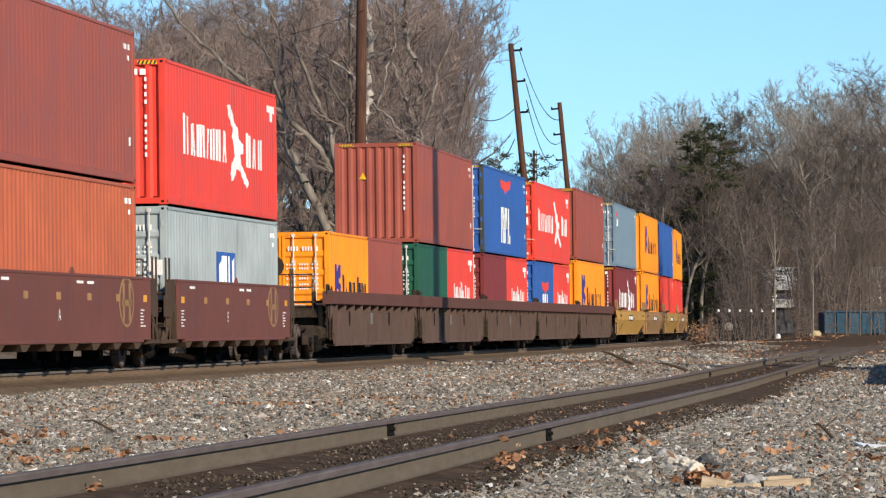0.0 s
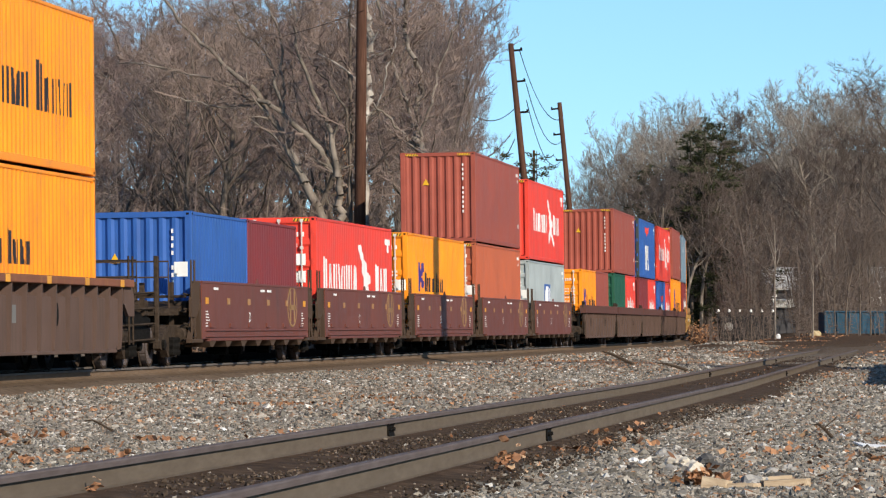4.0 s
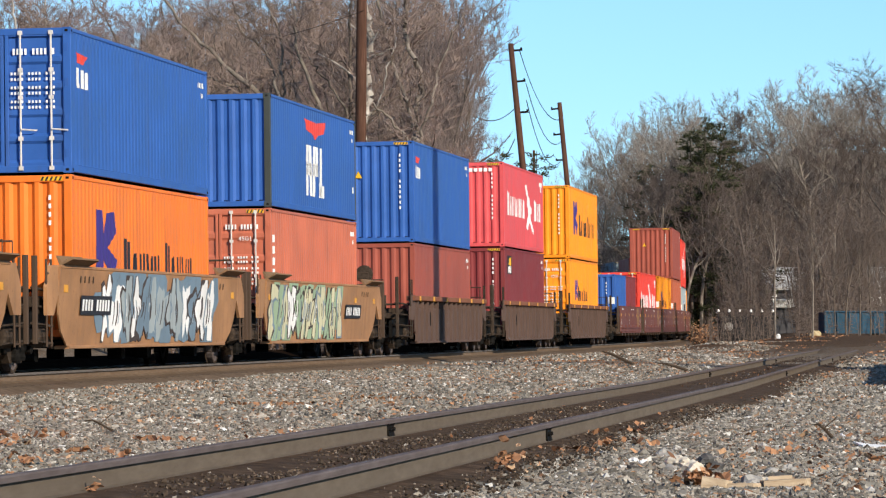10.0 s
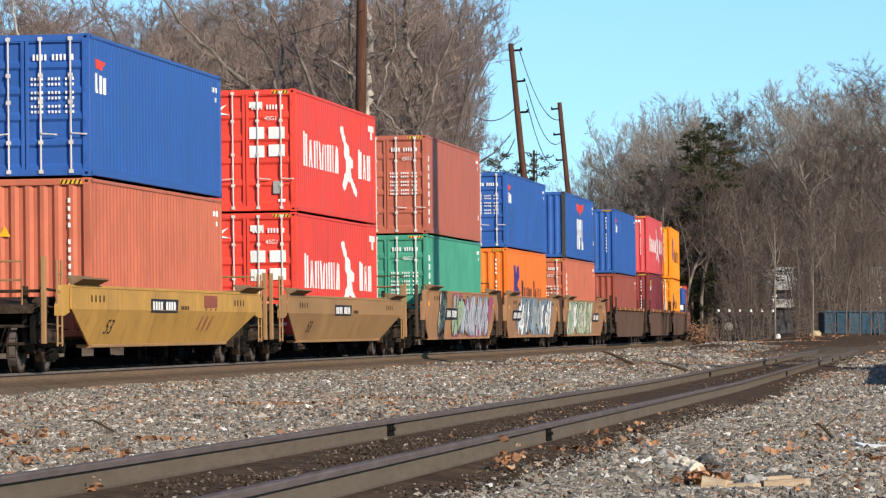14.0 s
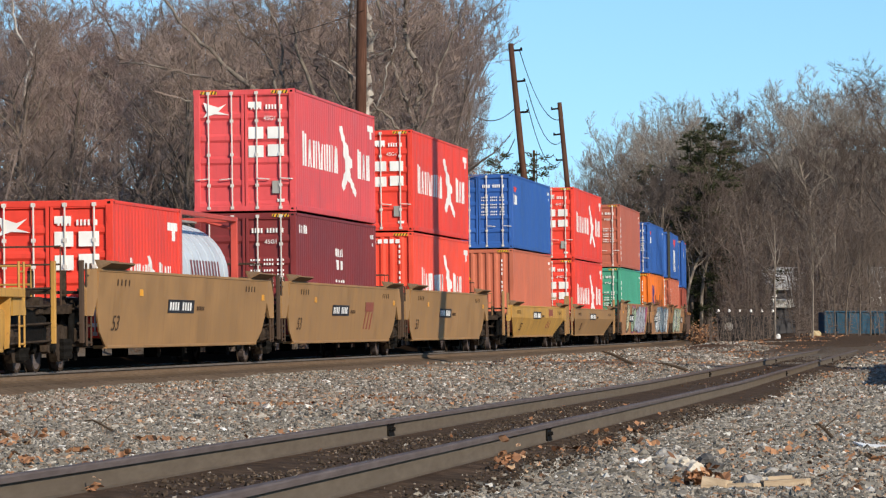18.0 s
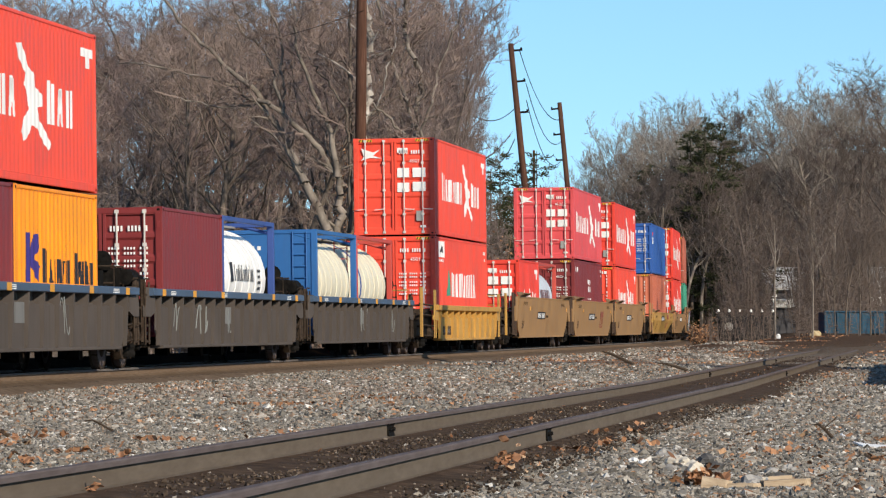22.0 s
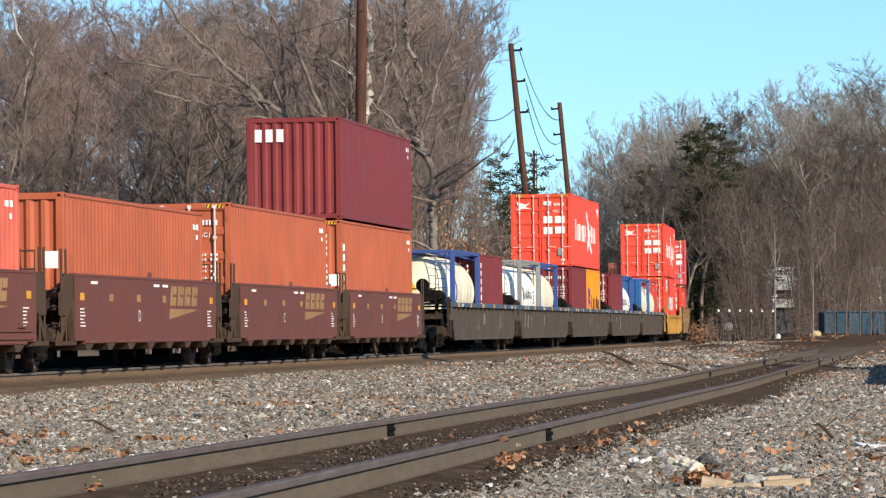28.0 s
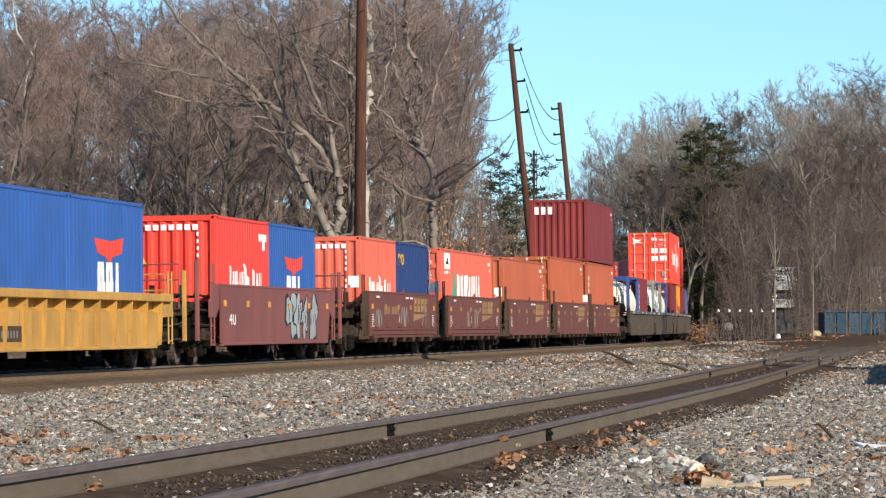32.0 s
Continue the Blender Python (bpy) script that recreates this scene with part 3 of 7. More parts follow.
def container(L, H, colour, kind="", tail="panel", where="in a well car"):
    DEPTH[0] = 0.024 if colour in FOLDED else 0.011
    k = container_meshes(L, H, DEPTH[0])
    size = "forty-foot" if L > 10 else "twenty-foot"
    ob = thing("shipping_container", "%s corrugated steel %s shipping container %s" % (WORDS[colour], size, where), "container", "containers on the train")
    p = PAINT[colour]
    h, w = L / 2, W / 2
    part("side_panel", k["right"], ob, mat=p)
    part("side_panel", k["left"], ob, mat=p)
    part("end_panel", k["front"], ob, mat=p)
    part("roof", k["roof"], ob, mat=p)
    part("floor", k["floor"], ob)
    frame_paint = PAINT["frame_dark"] if kind == "eagle" and L > 10 else p
    for sx in (-1, 1):
        part("top_rail", k["top_rail"], ob, mat=p, at=pose(sx * (w - 0.03), 0, H - 0.042))
        part("bottom_rail", k["bottom_rail"], ob, mat=p, at=pose(sx * (w - 0.03), 0, 0.10))
        for sy in (-1, 1):
            part("corner_post", k["post"], ob, mat=frame_paint, at=pose(sx * (w - 0.076), sy * (h - 0.067), 0))
            for z in (0.059, H - 0.059):
                part("corner_casting", k["casting"], ob, mat=frame_paint, at=pose(sx * (w - 0.081), sy * (h - 0.089), z, 0, 0, 0 if (sx > 0) else 180))
    for sy in (-1, 1):
        for z in (0.075, H - 0.07):
            part("header", k["header"], ob, mat=p, at=pose(0, sy * (h - 0.036), z))
    if tail == "doors":
        for sx in (1, -1):
            d = part("door", k["door"], ob, mat=p, at=Matrix.Diagonal((sx, 1, 1, 1)))
            for x in (0.30, 0.86):
                part("locking_bar", k["bar"], d, "pale steel locking bar", at=pose(x, 0, 0))
    else:
        part("end_panel", k["tail"], ob, mat=p)
    if H > 2.7:
        for x in (-0.85, 0.85):
            part("warning_stripe", k["stripe"], ob, "yellow and black warning stripe", at=pose(x, -h + 0.0005, H - 0.11))
    marks_for(kind, L, H, ob, colour, tail)
    tail_marks(kind, tail, colour, L, H, ob)
    return ob


# ---- tank containers ----
def tank(body, frame_colour, band="", where="in a well car"):
    L, H, w, h = 6.058, 2.591, W / 2, 3.029
    ob = thing("tank_container", "%s cylindrical tank container in a %s steel frame" % (body, frame_colour.replace("frame_", "").replace("skyblue", "bright blue")), "tank container", "tanks on the train")
    fp = PAINT[frame_colour]
    if "tank" not in SHAPES:
        r, c = 1.13, 1.30
        prof = [(-h + 0.18, 0.25), (-h + 0.24, 0.62), (-h + 0.36, 0.92), (-h + 0.52, 1.08), (-h + 0.68, r)]
        prof += [(-h + 0.7 + i * (L - 1.4) / 8, r) for i in range(9)] + [(-a, b) for a, b in prof[4::-1]]
        SHAPES["tank"] = Solid().lathe(prof, "y", (0, 0, c), 32).mesh("tank_shell", fp, smooth=True)
        s = Solid()
        s.lathe([(-0.015, r + 0.012), (0.015, r + 0.012)], "y", (0, 0, c), 32)
        SHAPES["tank_band"] = s.mesh("band", fp)
        SHAPES["tank_post"] = Solid().slab(-0.075, -0.065, 0.0, 0.075, 0.065, H, 0.012).mesh("corner_post", fp)
        SHAPES["tank_cross"] = Solid().slab(-w + 0.12, -0.05, -0.05, w - 0.12, 0.05, 0.05, 0.01).mesh("cross_beam", fp)
        SHAPES["tank_long"] = Solid().slab(-0.05, -h + 0.1, -0.05, 0.05, h - 0.1, 0.05, 0.01).mesh("side_beam", fp)
        s = Solid()
        for sx in (-1, 1):
            s.bar((sx * (w - 0.1), -h + 0.06, H - 0.25), (sx * 0.35, -h + 0.06, H - 0.04), 0.04)
            s.bar((sx * (w - 0.1), -h + 0.06, 0.75), (sx * 0.45, -h + 0.06, 0.12), 0.04)
        SHAPES["tank_brace"] = s.mesh("end_brace", fp)
        s = Solid()
        for x in (0.62, 0.96):
            s.bar((x, -h - 0.01, 0.15), (x, -h - 0.01, H - 0.05), 0.016, 5)
        for i in range(8):
            s.bar((0.62, -h - 0.01, 0.3 + i * 0.28), (0.96, -h - 0.01, 0.3 + i * 0.28), 0.013, 5)
        SHAPES["tank_ladder"] = s.mesh("ladder", fp)
        s = Solid()
        for i in range(5):
            s.box(-0.3 + i * 0.13, -h + 0.1, H - 0.12, -0.2 + i * 0.13, h - 0.1, H - 0.08)
        SHAPES["tank_walk"] = s.mesh("walkway", STEEL)
        SHAPES["tank_hatch"] = Solid().lathe([(0, 0.28), (0.1, 0.28), (0.12, 0.2)], "z", (0, 0, H - 0.2), 14).mesh("hatch", STEEL)
        s = Solid()
        for sy in (-1.9, 1.9):
            s.prism([(-w + 0.08, 0.02), (w - 0.08, 0.02), (w - 0.08, 0.5), (0.75, 0.38), (0, 0.22), (-0.75, 0.38), (-w + 0.08, 0.5)], "y", sy - 0.05, sy + 0.05)
        SHAPES["tank_saddle"] = s.mesh("saddle", fp)
        SHAPES["tank_sign"] = Solid().prism([(-0.25, 1.35), (0.25, 1.35), (0, 1.78)], "y", -h - 0.012, -h - 0.006).mesh("warning_sign", YELLOW)
    part("tank_shell", SHAPES["tank"], ob, body + " tank shell", mat=PAINT["cream" if "cream" in body else "silver" if "grey" in body else "white"])
    for i, y in enumerate((-1.9, -1.15, -0.4, 0.4, 1.15, 1.9)):
        part("band", SHAPES["tank_band"], ob, "" if not (band and i == 0) else band + " band", mat=PAINT["frame_blue"] if band and i == 0 else PAINT["cream" if "cream" in body else "silver" if "grey" in body else "white"], at=pose(0, y, 0) @ (Matrix.Diagonal((1, 5, 1, 1)) if band and i == 0 else Matrix()))
    for sx in (-1, 1):
        for sy in (-1, 1):
            part("corner_post", SHAPES["tank_post"], ob, mat=fp, at=pose(sx * (w - 0.076), sy * (h - 0.067), 0))
        part("side_beam", SHAPES["tank_long"], ob, mat=fp, at=pose(sx * (w - 0.06), 0, 0.08))
        part("side_beam", SHAPES["tank_long"], ob, mat=fp, at=pose(sx * (w - 0.06), 0, H - 0.05))
    for sy in (-1, 1):
        for z in (0.08, H - 0.05):
            part("cross_beam", SHAPES["tank_cross"], ob, mat=fp, at=pose(0, sy * (h - 0.055), z))
        tagged(part("end_brace", SHAPES["tank_brace"], ob, mat=fp, at=Matrix.Diagonal((1, -sy, 1, 1))), kind="stuff")
    part("ladder", SHAPES["tank_ladder"], ob, mat=fp)
    part("walkway", SHAPES["tank_walk"], ob, "galvanised walkway on top")
    part("hatch", SHAPES["tank_hatch"], ob)
    if frame_colour == "skyblue":
        if "tank_end" not in SHAPES:
            SHAPES["tank_end"] = Solid().slab(-w + 0.14, -h + 0.03, 0.14, w - 0.14, -h + 0.07, H - 0.1, 0.01).mesh("end_sheet", fp)
            SHAPES["tank_rows"] = plate_marks("tank_rows", number_rows(-0.9, -0.1, [(2.1, 0.1, 5), (1.85, 0.1, 5), (1.2, 0.07, 4)]), (WHITE,), -h + 0.028)
        part("end_sheet", SHAPES["tank_end"], ob, mat=fp)
        tagged(part("number_mark", SHAPES["tank_rows"], ob), kind="stuff")
    part("saddle", SHAPES["tank_saddle"], ob, mat=fp)
    part("warning_sign", SHAPES["tank_sign"], ob, "yellow triangular sign", at=pose(-0.2, 0, 0))
    if body.startswith("grey"):
        s = Solid()
        for i in range(5):
            a = -1.6 + i * 0.62
            for dy in (0.0, 0.32):
                zz = [1.05, 1.3, 1.6]
                rr = 1.148
                v = [(math.sqrt(rr * rr - (z - 1.3) ** 2), a + dy + e, z) for z in zz for e in (0, 0.13)]
                s.add(v, [(0, 1, 3, 2), (2, 3, 5, 4)])
        tagged(part("side_mark", s.mesh("tank_letters", PAINT["maroon"]), ob, "maroon lettering shapes"), kind="stuff")
    elif body.startswith("white"):
        s = Solid()
        for i in range(13):
            a = -1.3 + i * 0.17
            v = [(math.sqrt(1.148 ** 2 - (z - 1.3) ** 2), a + e, z) for z in (1.22, 1.22 + (0.36, 0.27, 0.27, 0.36, 0.27)[i % 5]) for e in (0, 0.07)]
            s.add(v, [(0, 1, 3, 2)])
        for a, w, z, h in ((-1.75, 0.3, 1.2, 0.42), (1.35, 0.3, 1.05, 0.06), (1.35, 0.3, 1.18, 0.06), (1.35, 0.22, 1.31, 0.06), (1.35, 0.3, 1.44, 0.06)):
            v = [(math.sqrt(1.148 ** 2 - (q - 1.3) ** 2), a + e, q) for q in (z, z + h) for e in (0, w)]
            s.add(v, [(0, 1, 3, 2)])
        tagged(part("side_mark", s.mesh("tank_letters", DARK), ob, "dark lettering shapes"), kind="stuff")
    return ob


# ---- well cars ----
def truck_meshes():
    if "wheel" in SHAPES:
        return
    r = 0.43
    SHAPES["wheel"] = Solid().lathe([(-0.07, 0.12), (-0.07, 0.2), (-0.02, 0.24), (-0.03, r - 0.07), (-0.07, r - 0.05), (-0.07, r), (0.05, r - 0.012), (0.07, r + 0.03), (0.085, r + 0.02), (0.06, r - 0.06), (0.02, 0.24), (0.06, 0.2), (0.06, 0.1)], "x", (0, 0, 0), 16).mesh("wheel", RUSTY, smooth=False)
    SHAPES["tread"] = Solid().lathe([(-0.066, r + 0.001), (0.046, r - 0.010)], "x", (0, 0, 0), 24).mesh("tread", HEAD)
    SHAPES["axle"] = Solid().lathe([(-1.05, 0.075), (-0.8, 0.09), (0.8, 0.09), (1.05, 0.075)], "x", (0, 0, 0), 10).mesh("axle", GREASE)
    f = [(-1.15, 0.36), (-1.12, 0.62), (-0.75, 0.66), (-0.42, 0.80), (0.42, 0.80), (0.75, 0.66), (1.12, 0.62), (1.15, 0.36), (0.95, 0.32), (0.85, 0.42), (0.62, 0.40), (0.40, 0.18), (-0.40, 0.18), (-0.62, 0.40), (-0.85, 0.42), (-0.95, 0.32)]
    s = Solid().prism(f, "x", -0.07, 0.07)
    SHAPES["side_frame"] = s.mesh("side_frame", RUSTY)
    s = Solid()
    for y in (0.0,):
        s.lathe([(0.22, 0.08), (0.28, 0.10), (0.34, 0.08), (0.40, 0.10), (0.46, 0.08), (0.52, 0.10), (0.58, 0.08)], "z", (0, y, 0), 6)
    SHAPES["springs"] = s.mesh("springs", GREASE)
    SHAPES["bolster"] = Solid().slab(-1.1, -0.2, 0.52, 1.1, 0.2, 0.80, 0.03).mesh("bolster", RUSTY)
    SHAPES["cap"] = Solid().lathe([(0.0, 0.11), (0.06, 0.11), (0.08, 0.06)], "x", (0, 0, 0), 10).mesh("bearing_cap", GREASE)


def truck(ob, y):
    truck_meshes()
    b = part("bolster", SHAPES["bolster"], ob, "grimy truck bolster", at=pose(0, y, 0))
    for sx in (-1, 1):
        part("side_frame", SHAPES["side_frame"], b, at=pose(sx * 1.02, 0, 0))
        for dy in (-0.2, 0.0, 0.2):
            part("spring", SHAPES["springs"], b, at=pose(sx * 1.12, dy, 0))
        for dy in (-0.89, 0.89):
            part("wheel", SHAPES["wheel"], b, "steel wheel", at=pose(sx * 0.75, dy, 0.43, 0, 0, 180 if sx > 0 else 0))
            part("tread", SHAPES["tread"], b, "bright worn tread", at=pose(sx * 0.75, dy, 0.43, 0, 0, 180 if sx > 0 else 0))
            part("bearing_cap", SHAPES["cap"], b, at=pose(sx * 1.08, dy, 0.43, 0, 0, 0 if sx > 0 else 180))
    for dy in (-0.89, 0.89):
        part("axle", SHAPES["axle"], b, at=pose(0, dy, 0.43))


# kind: half length of the side, top, bottom, plate's half width, own trucks at both ends
KINDS = dict(R=(6.25, 1.69, 0.54, 1.45), B=(6.9, 1.66, 0.36, 1.46), G=(7.8, 1.52, 0.42, 1.46), Y=(8.3, 1.80, 0.44, 1.46), V=(8.0, 1.82, 0.45, 1.46),
             S=(8.7, 1.49, 0.46, 1.46), H=(7.0, 1.42, 0.42, 1.46), P=(6.9, 1.65, 0.44, 1.46), C=(7.5, 1.66, 0.36, 1.46))
SAID = dict(R="dark oxide-red well car with smooth sides", B="grimy dark brown well car with ribbed sides", C="grimy dark brown well car with ribbed sides and rusty top rail",
            G="grimy grey well car with ribbed sides and blue top rail", Y="ochre yellow well car with smooth sides", V="ochre yellow well car covered in graffiti",
            S="ochre yellow well car with slanted side ends", H="bright yellow well car with ribbed sides", P="dusty red well car with graffiti on its side")
COAT = dict(R="R", B="B", C="B", G="G", Y="Y", V="V", S="Y", H="H", P="P")
EIGHT = [(math.cos(a) * 0.5, math.sin(a) * 0.5) for a in (2 * math.pi * i / 20 for i in range(20))]


def flat_shapes(name, polys, mats, x, kind=""):
    """Thin painted shapes on a smooth side, outlines in (y, z)."""
    s = Solid()
    for poly, m in polys:
        s.prism(poly, "x", x - 0.002, x + 0.002 + 0.0012 * m, m)
    if kind:
        s.v = [(a - lean_at(kind, c), b, c) for a, b, c in s.v]
    return s.mesh(name, *mats)


def rect(y0, z0, y1, z1):
    return [(y0, z0), (y1, z0), (y1, z1), (y0, z1)]


# smooth sides: how far the lower corners are cut back, how far the foot leans in, and the height of the fold
SLOPE = dict(S=(2.3, 0.24, 1.10), Y=(0.9, 0.12, 9.0), V=(0.9, 0.12, 9.0), P=(0.2, 0.05, 9.0))
INSET = 0.08
BAND = dict(B=0.32, C=0.14, G=0.14, H=0.15)


def lean_at(kind, z):
    """How far the side plate has drawn in from its upper edge at the height z."""
    hl, zt, zb, hw = KINDS[kind]
    if kind not in SLOPE:
        return 0.0
    cut, lean, zf = SLOPE[kind]
    return lean * min(1.0, max(0.0, (min(zf, zt) - z) / (min(zf, zt) - zb)))


def well_meshes(kind, hp):
    key = ("well", kind, round(hp, 2))
    if key in SHAPES:
        return SHAPES[key]
    hl, zt, zb, hw = KINDS[kind]
    mat = WELL[COAT[kind]]
    trim = mat if kind in "SHP" else RUSTY if kind in "GBC" else END_BROWN
    rise = 0.12 if kind in "YVGB" else 0.45
    k = {}
    smooth = kind in "RYVSP"
    s = Solid()
    if smooth:
        cut, lean, zf = SLOPE.get(kind, (0.0, 0.0, zt))
        # outer and inner skin of the plate: upright band, then a lower part that leans in and is cut back at its ends
        levels = [(zt, hw, hl), (zf, hw, hl)] if zf < zt else [(zt, hw, hl)]
        if kind in "YV":
            # the ends are rounded off in three steps
            levels += [(zt - (zt - zb) * q, hw - lean * q, hl - cut * c) for q, c in ((0.35, 0.0), (0.6, 0.12), (0.82, 0.42))]
        levels.append((zb, hw - lean, hl - cut))
        for sy in (0, 1):
            for z, x, h in levels:
                s.v += [(x - 0.03 * sy, -h, z), (x - 0.03 * sy, h, z)]
        n = len(levels)
        for i in range(n - 1):
            a, c = 2 * i, 2 * (n + i)
            s.f += [(a, a + 1, a + 3, a + 2), (c, c + 1, c + 3, c + 2), (a, a + 2, c + 2, c), (a + 1, a + 3, c + 3, c + 1)]
        s.f += [(0, 1, 2 * n + 1, 2 * n), (2 * n - 2, 2 * n - 1, 4 * n - 1, 4 * n - 2)]
        s.m = [0] * len(s.f)
    else:
        # the plate stands back behind the ribs, and further back under the overhanging chord
        e, zf = hl - 0.25, zt - BAND[kind] - 0.22
        s.prism([(-e + 0.3, zb), (e - 0.3, zb), (e, zb + 0.3), (e, zf), (-e, zf), (-e, zb + 0.3)], "x", hw - INSET - 0.03, hw - INSET)
        s.prism([(hw - INSET, zf), (hw - 0.2, zf + 0.06), (hw - 0.2, zt - 0.1), (hw - 0.22, zt - 0.1), (hw - 0.22, zf + 0.04), (hw - INSET - 0.03, zf - 0.02)], "y", -e, e)
    k["side"] = s.mesh("side_plate", mat)
    if smooth:
        k["chord"] = Solid().slab(hw - 0.14, -hl, zt - 0.02, hw + 0.012, hl, zt + 0.035, 0.008).mesh("top_chord", mat)
    else:
        k["chord"] = Solid().slab(hw - 0.22, -hl - 0.5, zt - BAND[kind], hw + 0.04, hl + 0.5, zt, 0.012).mesh("top_chord", CHORD.get(kind, mat))
        k["rib"] = Solid().prism([(hw - INSET - 0.02, zb), (hw - INSET + 0.05, zb + 0.02), (hw - 0.01, zb + 0.3), (hw + 0.01, zt - BAND[kind] + 0.005), (hw - 0.21, zt - BAND[kind] + 0.005), (hw - 0.21, zf + 0.05), (hw - INSET - 0.02, zf - 0.04)], "y", -0.03, 0.03).mesh("rib", mat)
    lean = SLOPE.get(kind, (0, 0, 0))[1] if smooth else 0.05
    e = hl - SLOPE.get(kind, (0.6,))[0] - 0.1
    k["flange"] = Solid().slab(hw - lean - 0.25, -e, zb - 0.05, hw - lean + 0.02, e, zb + 0.01, 0.01).mesh("bottom_flange", mat)
    k["bracket"] = Solid().prism([(-0.42, zb - 0.05), (0.3, zb - 0.05), (-0.02, zb - 0.17), (-0.3, zb - 0.17)], "x", hw - 0.6, hw + 0.005).mesh("bracket", END_BROWN)
    k["drop"] = Solid().prism([(-0.14, zb - 0.05), (0.14, zb - 0.05), (0.16, 0.24), (0.10, 0.18), (-0.10, 0.18), (-0.16, 0.24)], "x", hw - 1.0, hw - 0.72).mesh("drop_bracket", GREASE)
    k["beam"] = Solid().slab(-hw + 0.34, -0.14, 0.42, hw - 0.34, 0.14, 0.56, 0.02).mesh("floor_beam", GREASE)
    # sloping end: bulkhead, deck and side wings
    d = hp - 0.28
    s = Solid()
    s.prism([(hl - 0.1, 0.6), (hl, 0.6), (hl + 0.12, 1.12), (d, 1.02), (d, 1.16), (hl - 0.1, 1.32)], "x", -1.15, 1.15)
    k["deck"] = s.mesh("end_deck", RUSTY)
    s = Solid()
    s.prism([(hl - 0.02, zt - 0.45), (hl - 0.02, zt + 0.02), (hl + 0.55, zt + 0.02), (min(d, hl + 0.85), zt - 0.35), (min(d, hl + 0.85), 0.98), (hl + 0.35, 0.98)], "x", hw - 0.1, hw - 0.04)
    # on red cars the recess's darkness is put into wing and gusset colour
    k["wing"] = s.mesh("end_wing", END_BROWN if kind == "R" else mat)
    s = Solid()
    e0, e1 = hl - 0.15, min(d + 0.1, hl + 0.95)
    s.prism([(e0, 0.52), (e0 + 0.16, 0.52), (e0 + 0.34, 1.12), (e0 + 0.24, 1.25), (e0 + 0.12, 1.2)], "x", hw - 0.12, hw - 0.02)
    s.prism([(e1 - 0.14, 0.52), (e1, 0.52), (e0 + 0.42, 1.25), (e0 + 0.30, 1.18)], "x", hw - 0.14, hw - 0.05)
    s.slab(hw - 0.14, e0, 0.46, hw - 0.02, e1, 0.54, 0.01)
    k["gusset"] = s.mesh("end_gusset", END_BROWN if kind == "R" else mat)
    s = Solid().slab(hw, -hl + 0.3, 0.57, hw + 0.03, hl - 0.3, 0.60, 0.006)
    s.slab(hw, -hl + 0.3, 0.695, hw + 0.03, hl - 0.3, 0.73, 0.006)
    for i in range(6):
        y = -hl + 1.0 + i * (2 * hl - 2.0) / 5
        s.prism([(y - 0.25, 0.77), (y + 0.22, 0.77), (y + 0.22, 0.80), (y - 0.22, 0.80), (y - 0.25, 0.86)], "x", hw, hw + 0.035)
    k["rub"] = s.mesh("rub_rail", mat)
    k["tab"] = Solid().prism([(-0.2, zt), (0.2, zt), (0.06, zt + 0.14), (-0.06, zt + 0.14)], "x", hw - 0.05, hw - 0.02).mesh("lifting_tab", mat)
    k["placard"] = Solid().slab(hw - 0.5, -hl - 0.38, zt + 0.12, hw - 0.22, -hl - 0.34, zt + 0.42, 0.01).mesh("placard", WHITE)
    # a folded guide plate over the corner of the well
    s = Solid()
    s.prism([(hw - 0.07, zt + 0.03), (hw - 0.01, zt + 0.03), (hw + 0.20, zt + 0.13), (hw + 0.17, zt + 0.16)], "y", hl - 2.1, hl - 0.1)
    s.prism([(hw - 0.07, zt + 0.03), (hw - 0.02, zt + 0.06), (hw - 0.1, zt + 0.2), (hw - 0.14, zt + 0.2)], "y", hl - 2.0, hl - 0.2)
    k["guide"] = s.mesh("guide_plate", mat)
    s = Solid()
    e = min(d, hl + 0.8)
    for dy in (0.0, 0.34):
        s.bar((hw - 0.06, e - dy, 0.45), (hw - 0.06, e - dy, zt + rise), 0.022, 5)
    for i in range(5):
        s.bar((hw - 0.06, e, 0.5 + i * 0.3), (hw - 0.06, e - 0.34, 0.5 + i * 0.3), 0.017, 5)
    k["ladder"] = s.mesh("ladder", trim)
    s = Solid()
    s.tube([(-hw + 0.2, d - 0.1, 1.1), (-hw + 0.2, d - 0.1, zt + 0.42), (hw - 0.5, d - 0.1, zt + 0.42), (hw - 0.5, d - 0.1, 1.1)], [0.02] * 4, 5)
    s.bar((-hw + 0.2, d - 0.1, zt + 0.1), (hw - 0.5, d - 0.1, zt + 0.1), 0.018, 5)
    k["handrail"] = s.mesh("handrail", trim)
    s = Solid()
    s.lathe([(-0.03, 0.24), (0.0, 0.25), (0.03, 0.22), (0.0, 0.08), (0.05, 0.06)], "y", (0, 0, 0), 18)
    for i in range(3):
        a = i * math.pi / 3
        s.bar((-0.2 * math.cos(a), 0, -0.2 * math.sin(a)), (0.2 * math.cos(a), 0, 0.2 * math.sin(a)), 0.010, 4)
    s.bar((0, 0.03, 0), (0, 0.06, -1.0), 0.05, 6)
    k["brake"] = s.mesh("brake_wheel", RUSTY)
    # posts, pipes and cross bars that crowd the end platform
    s = Solid()
    s.slab(hw - 0.16, d - 0.12, 0.5, hw - 0.07, d - 0.02, zt + rise + 0.05, 0.015)
    k["stanchion"] = s.mesh("stanchion", trim)
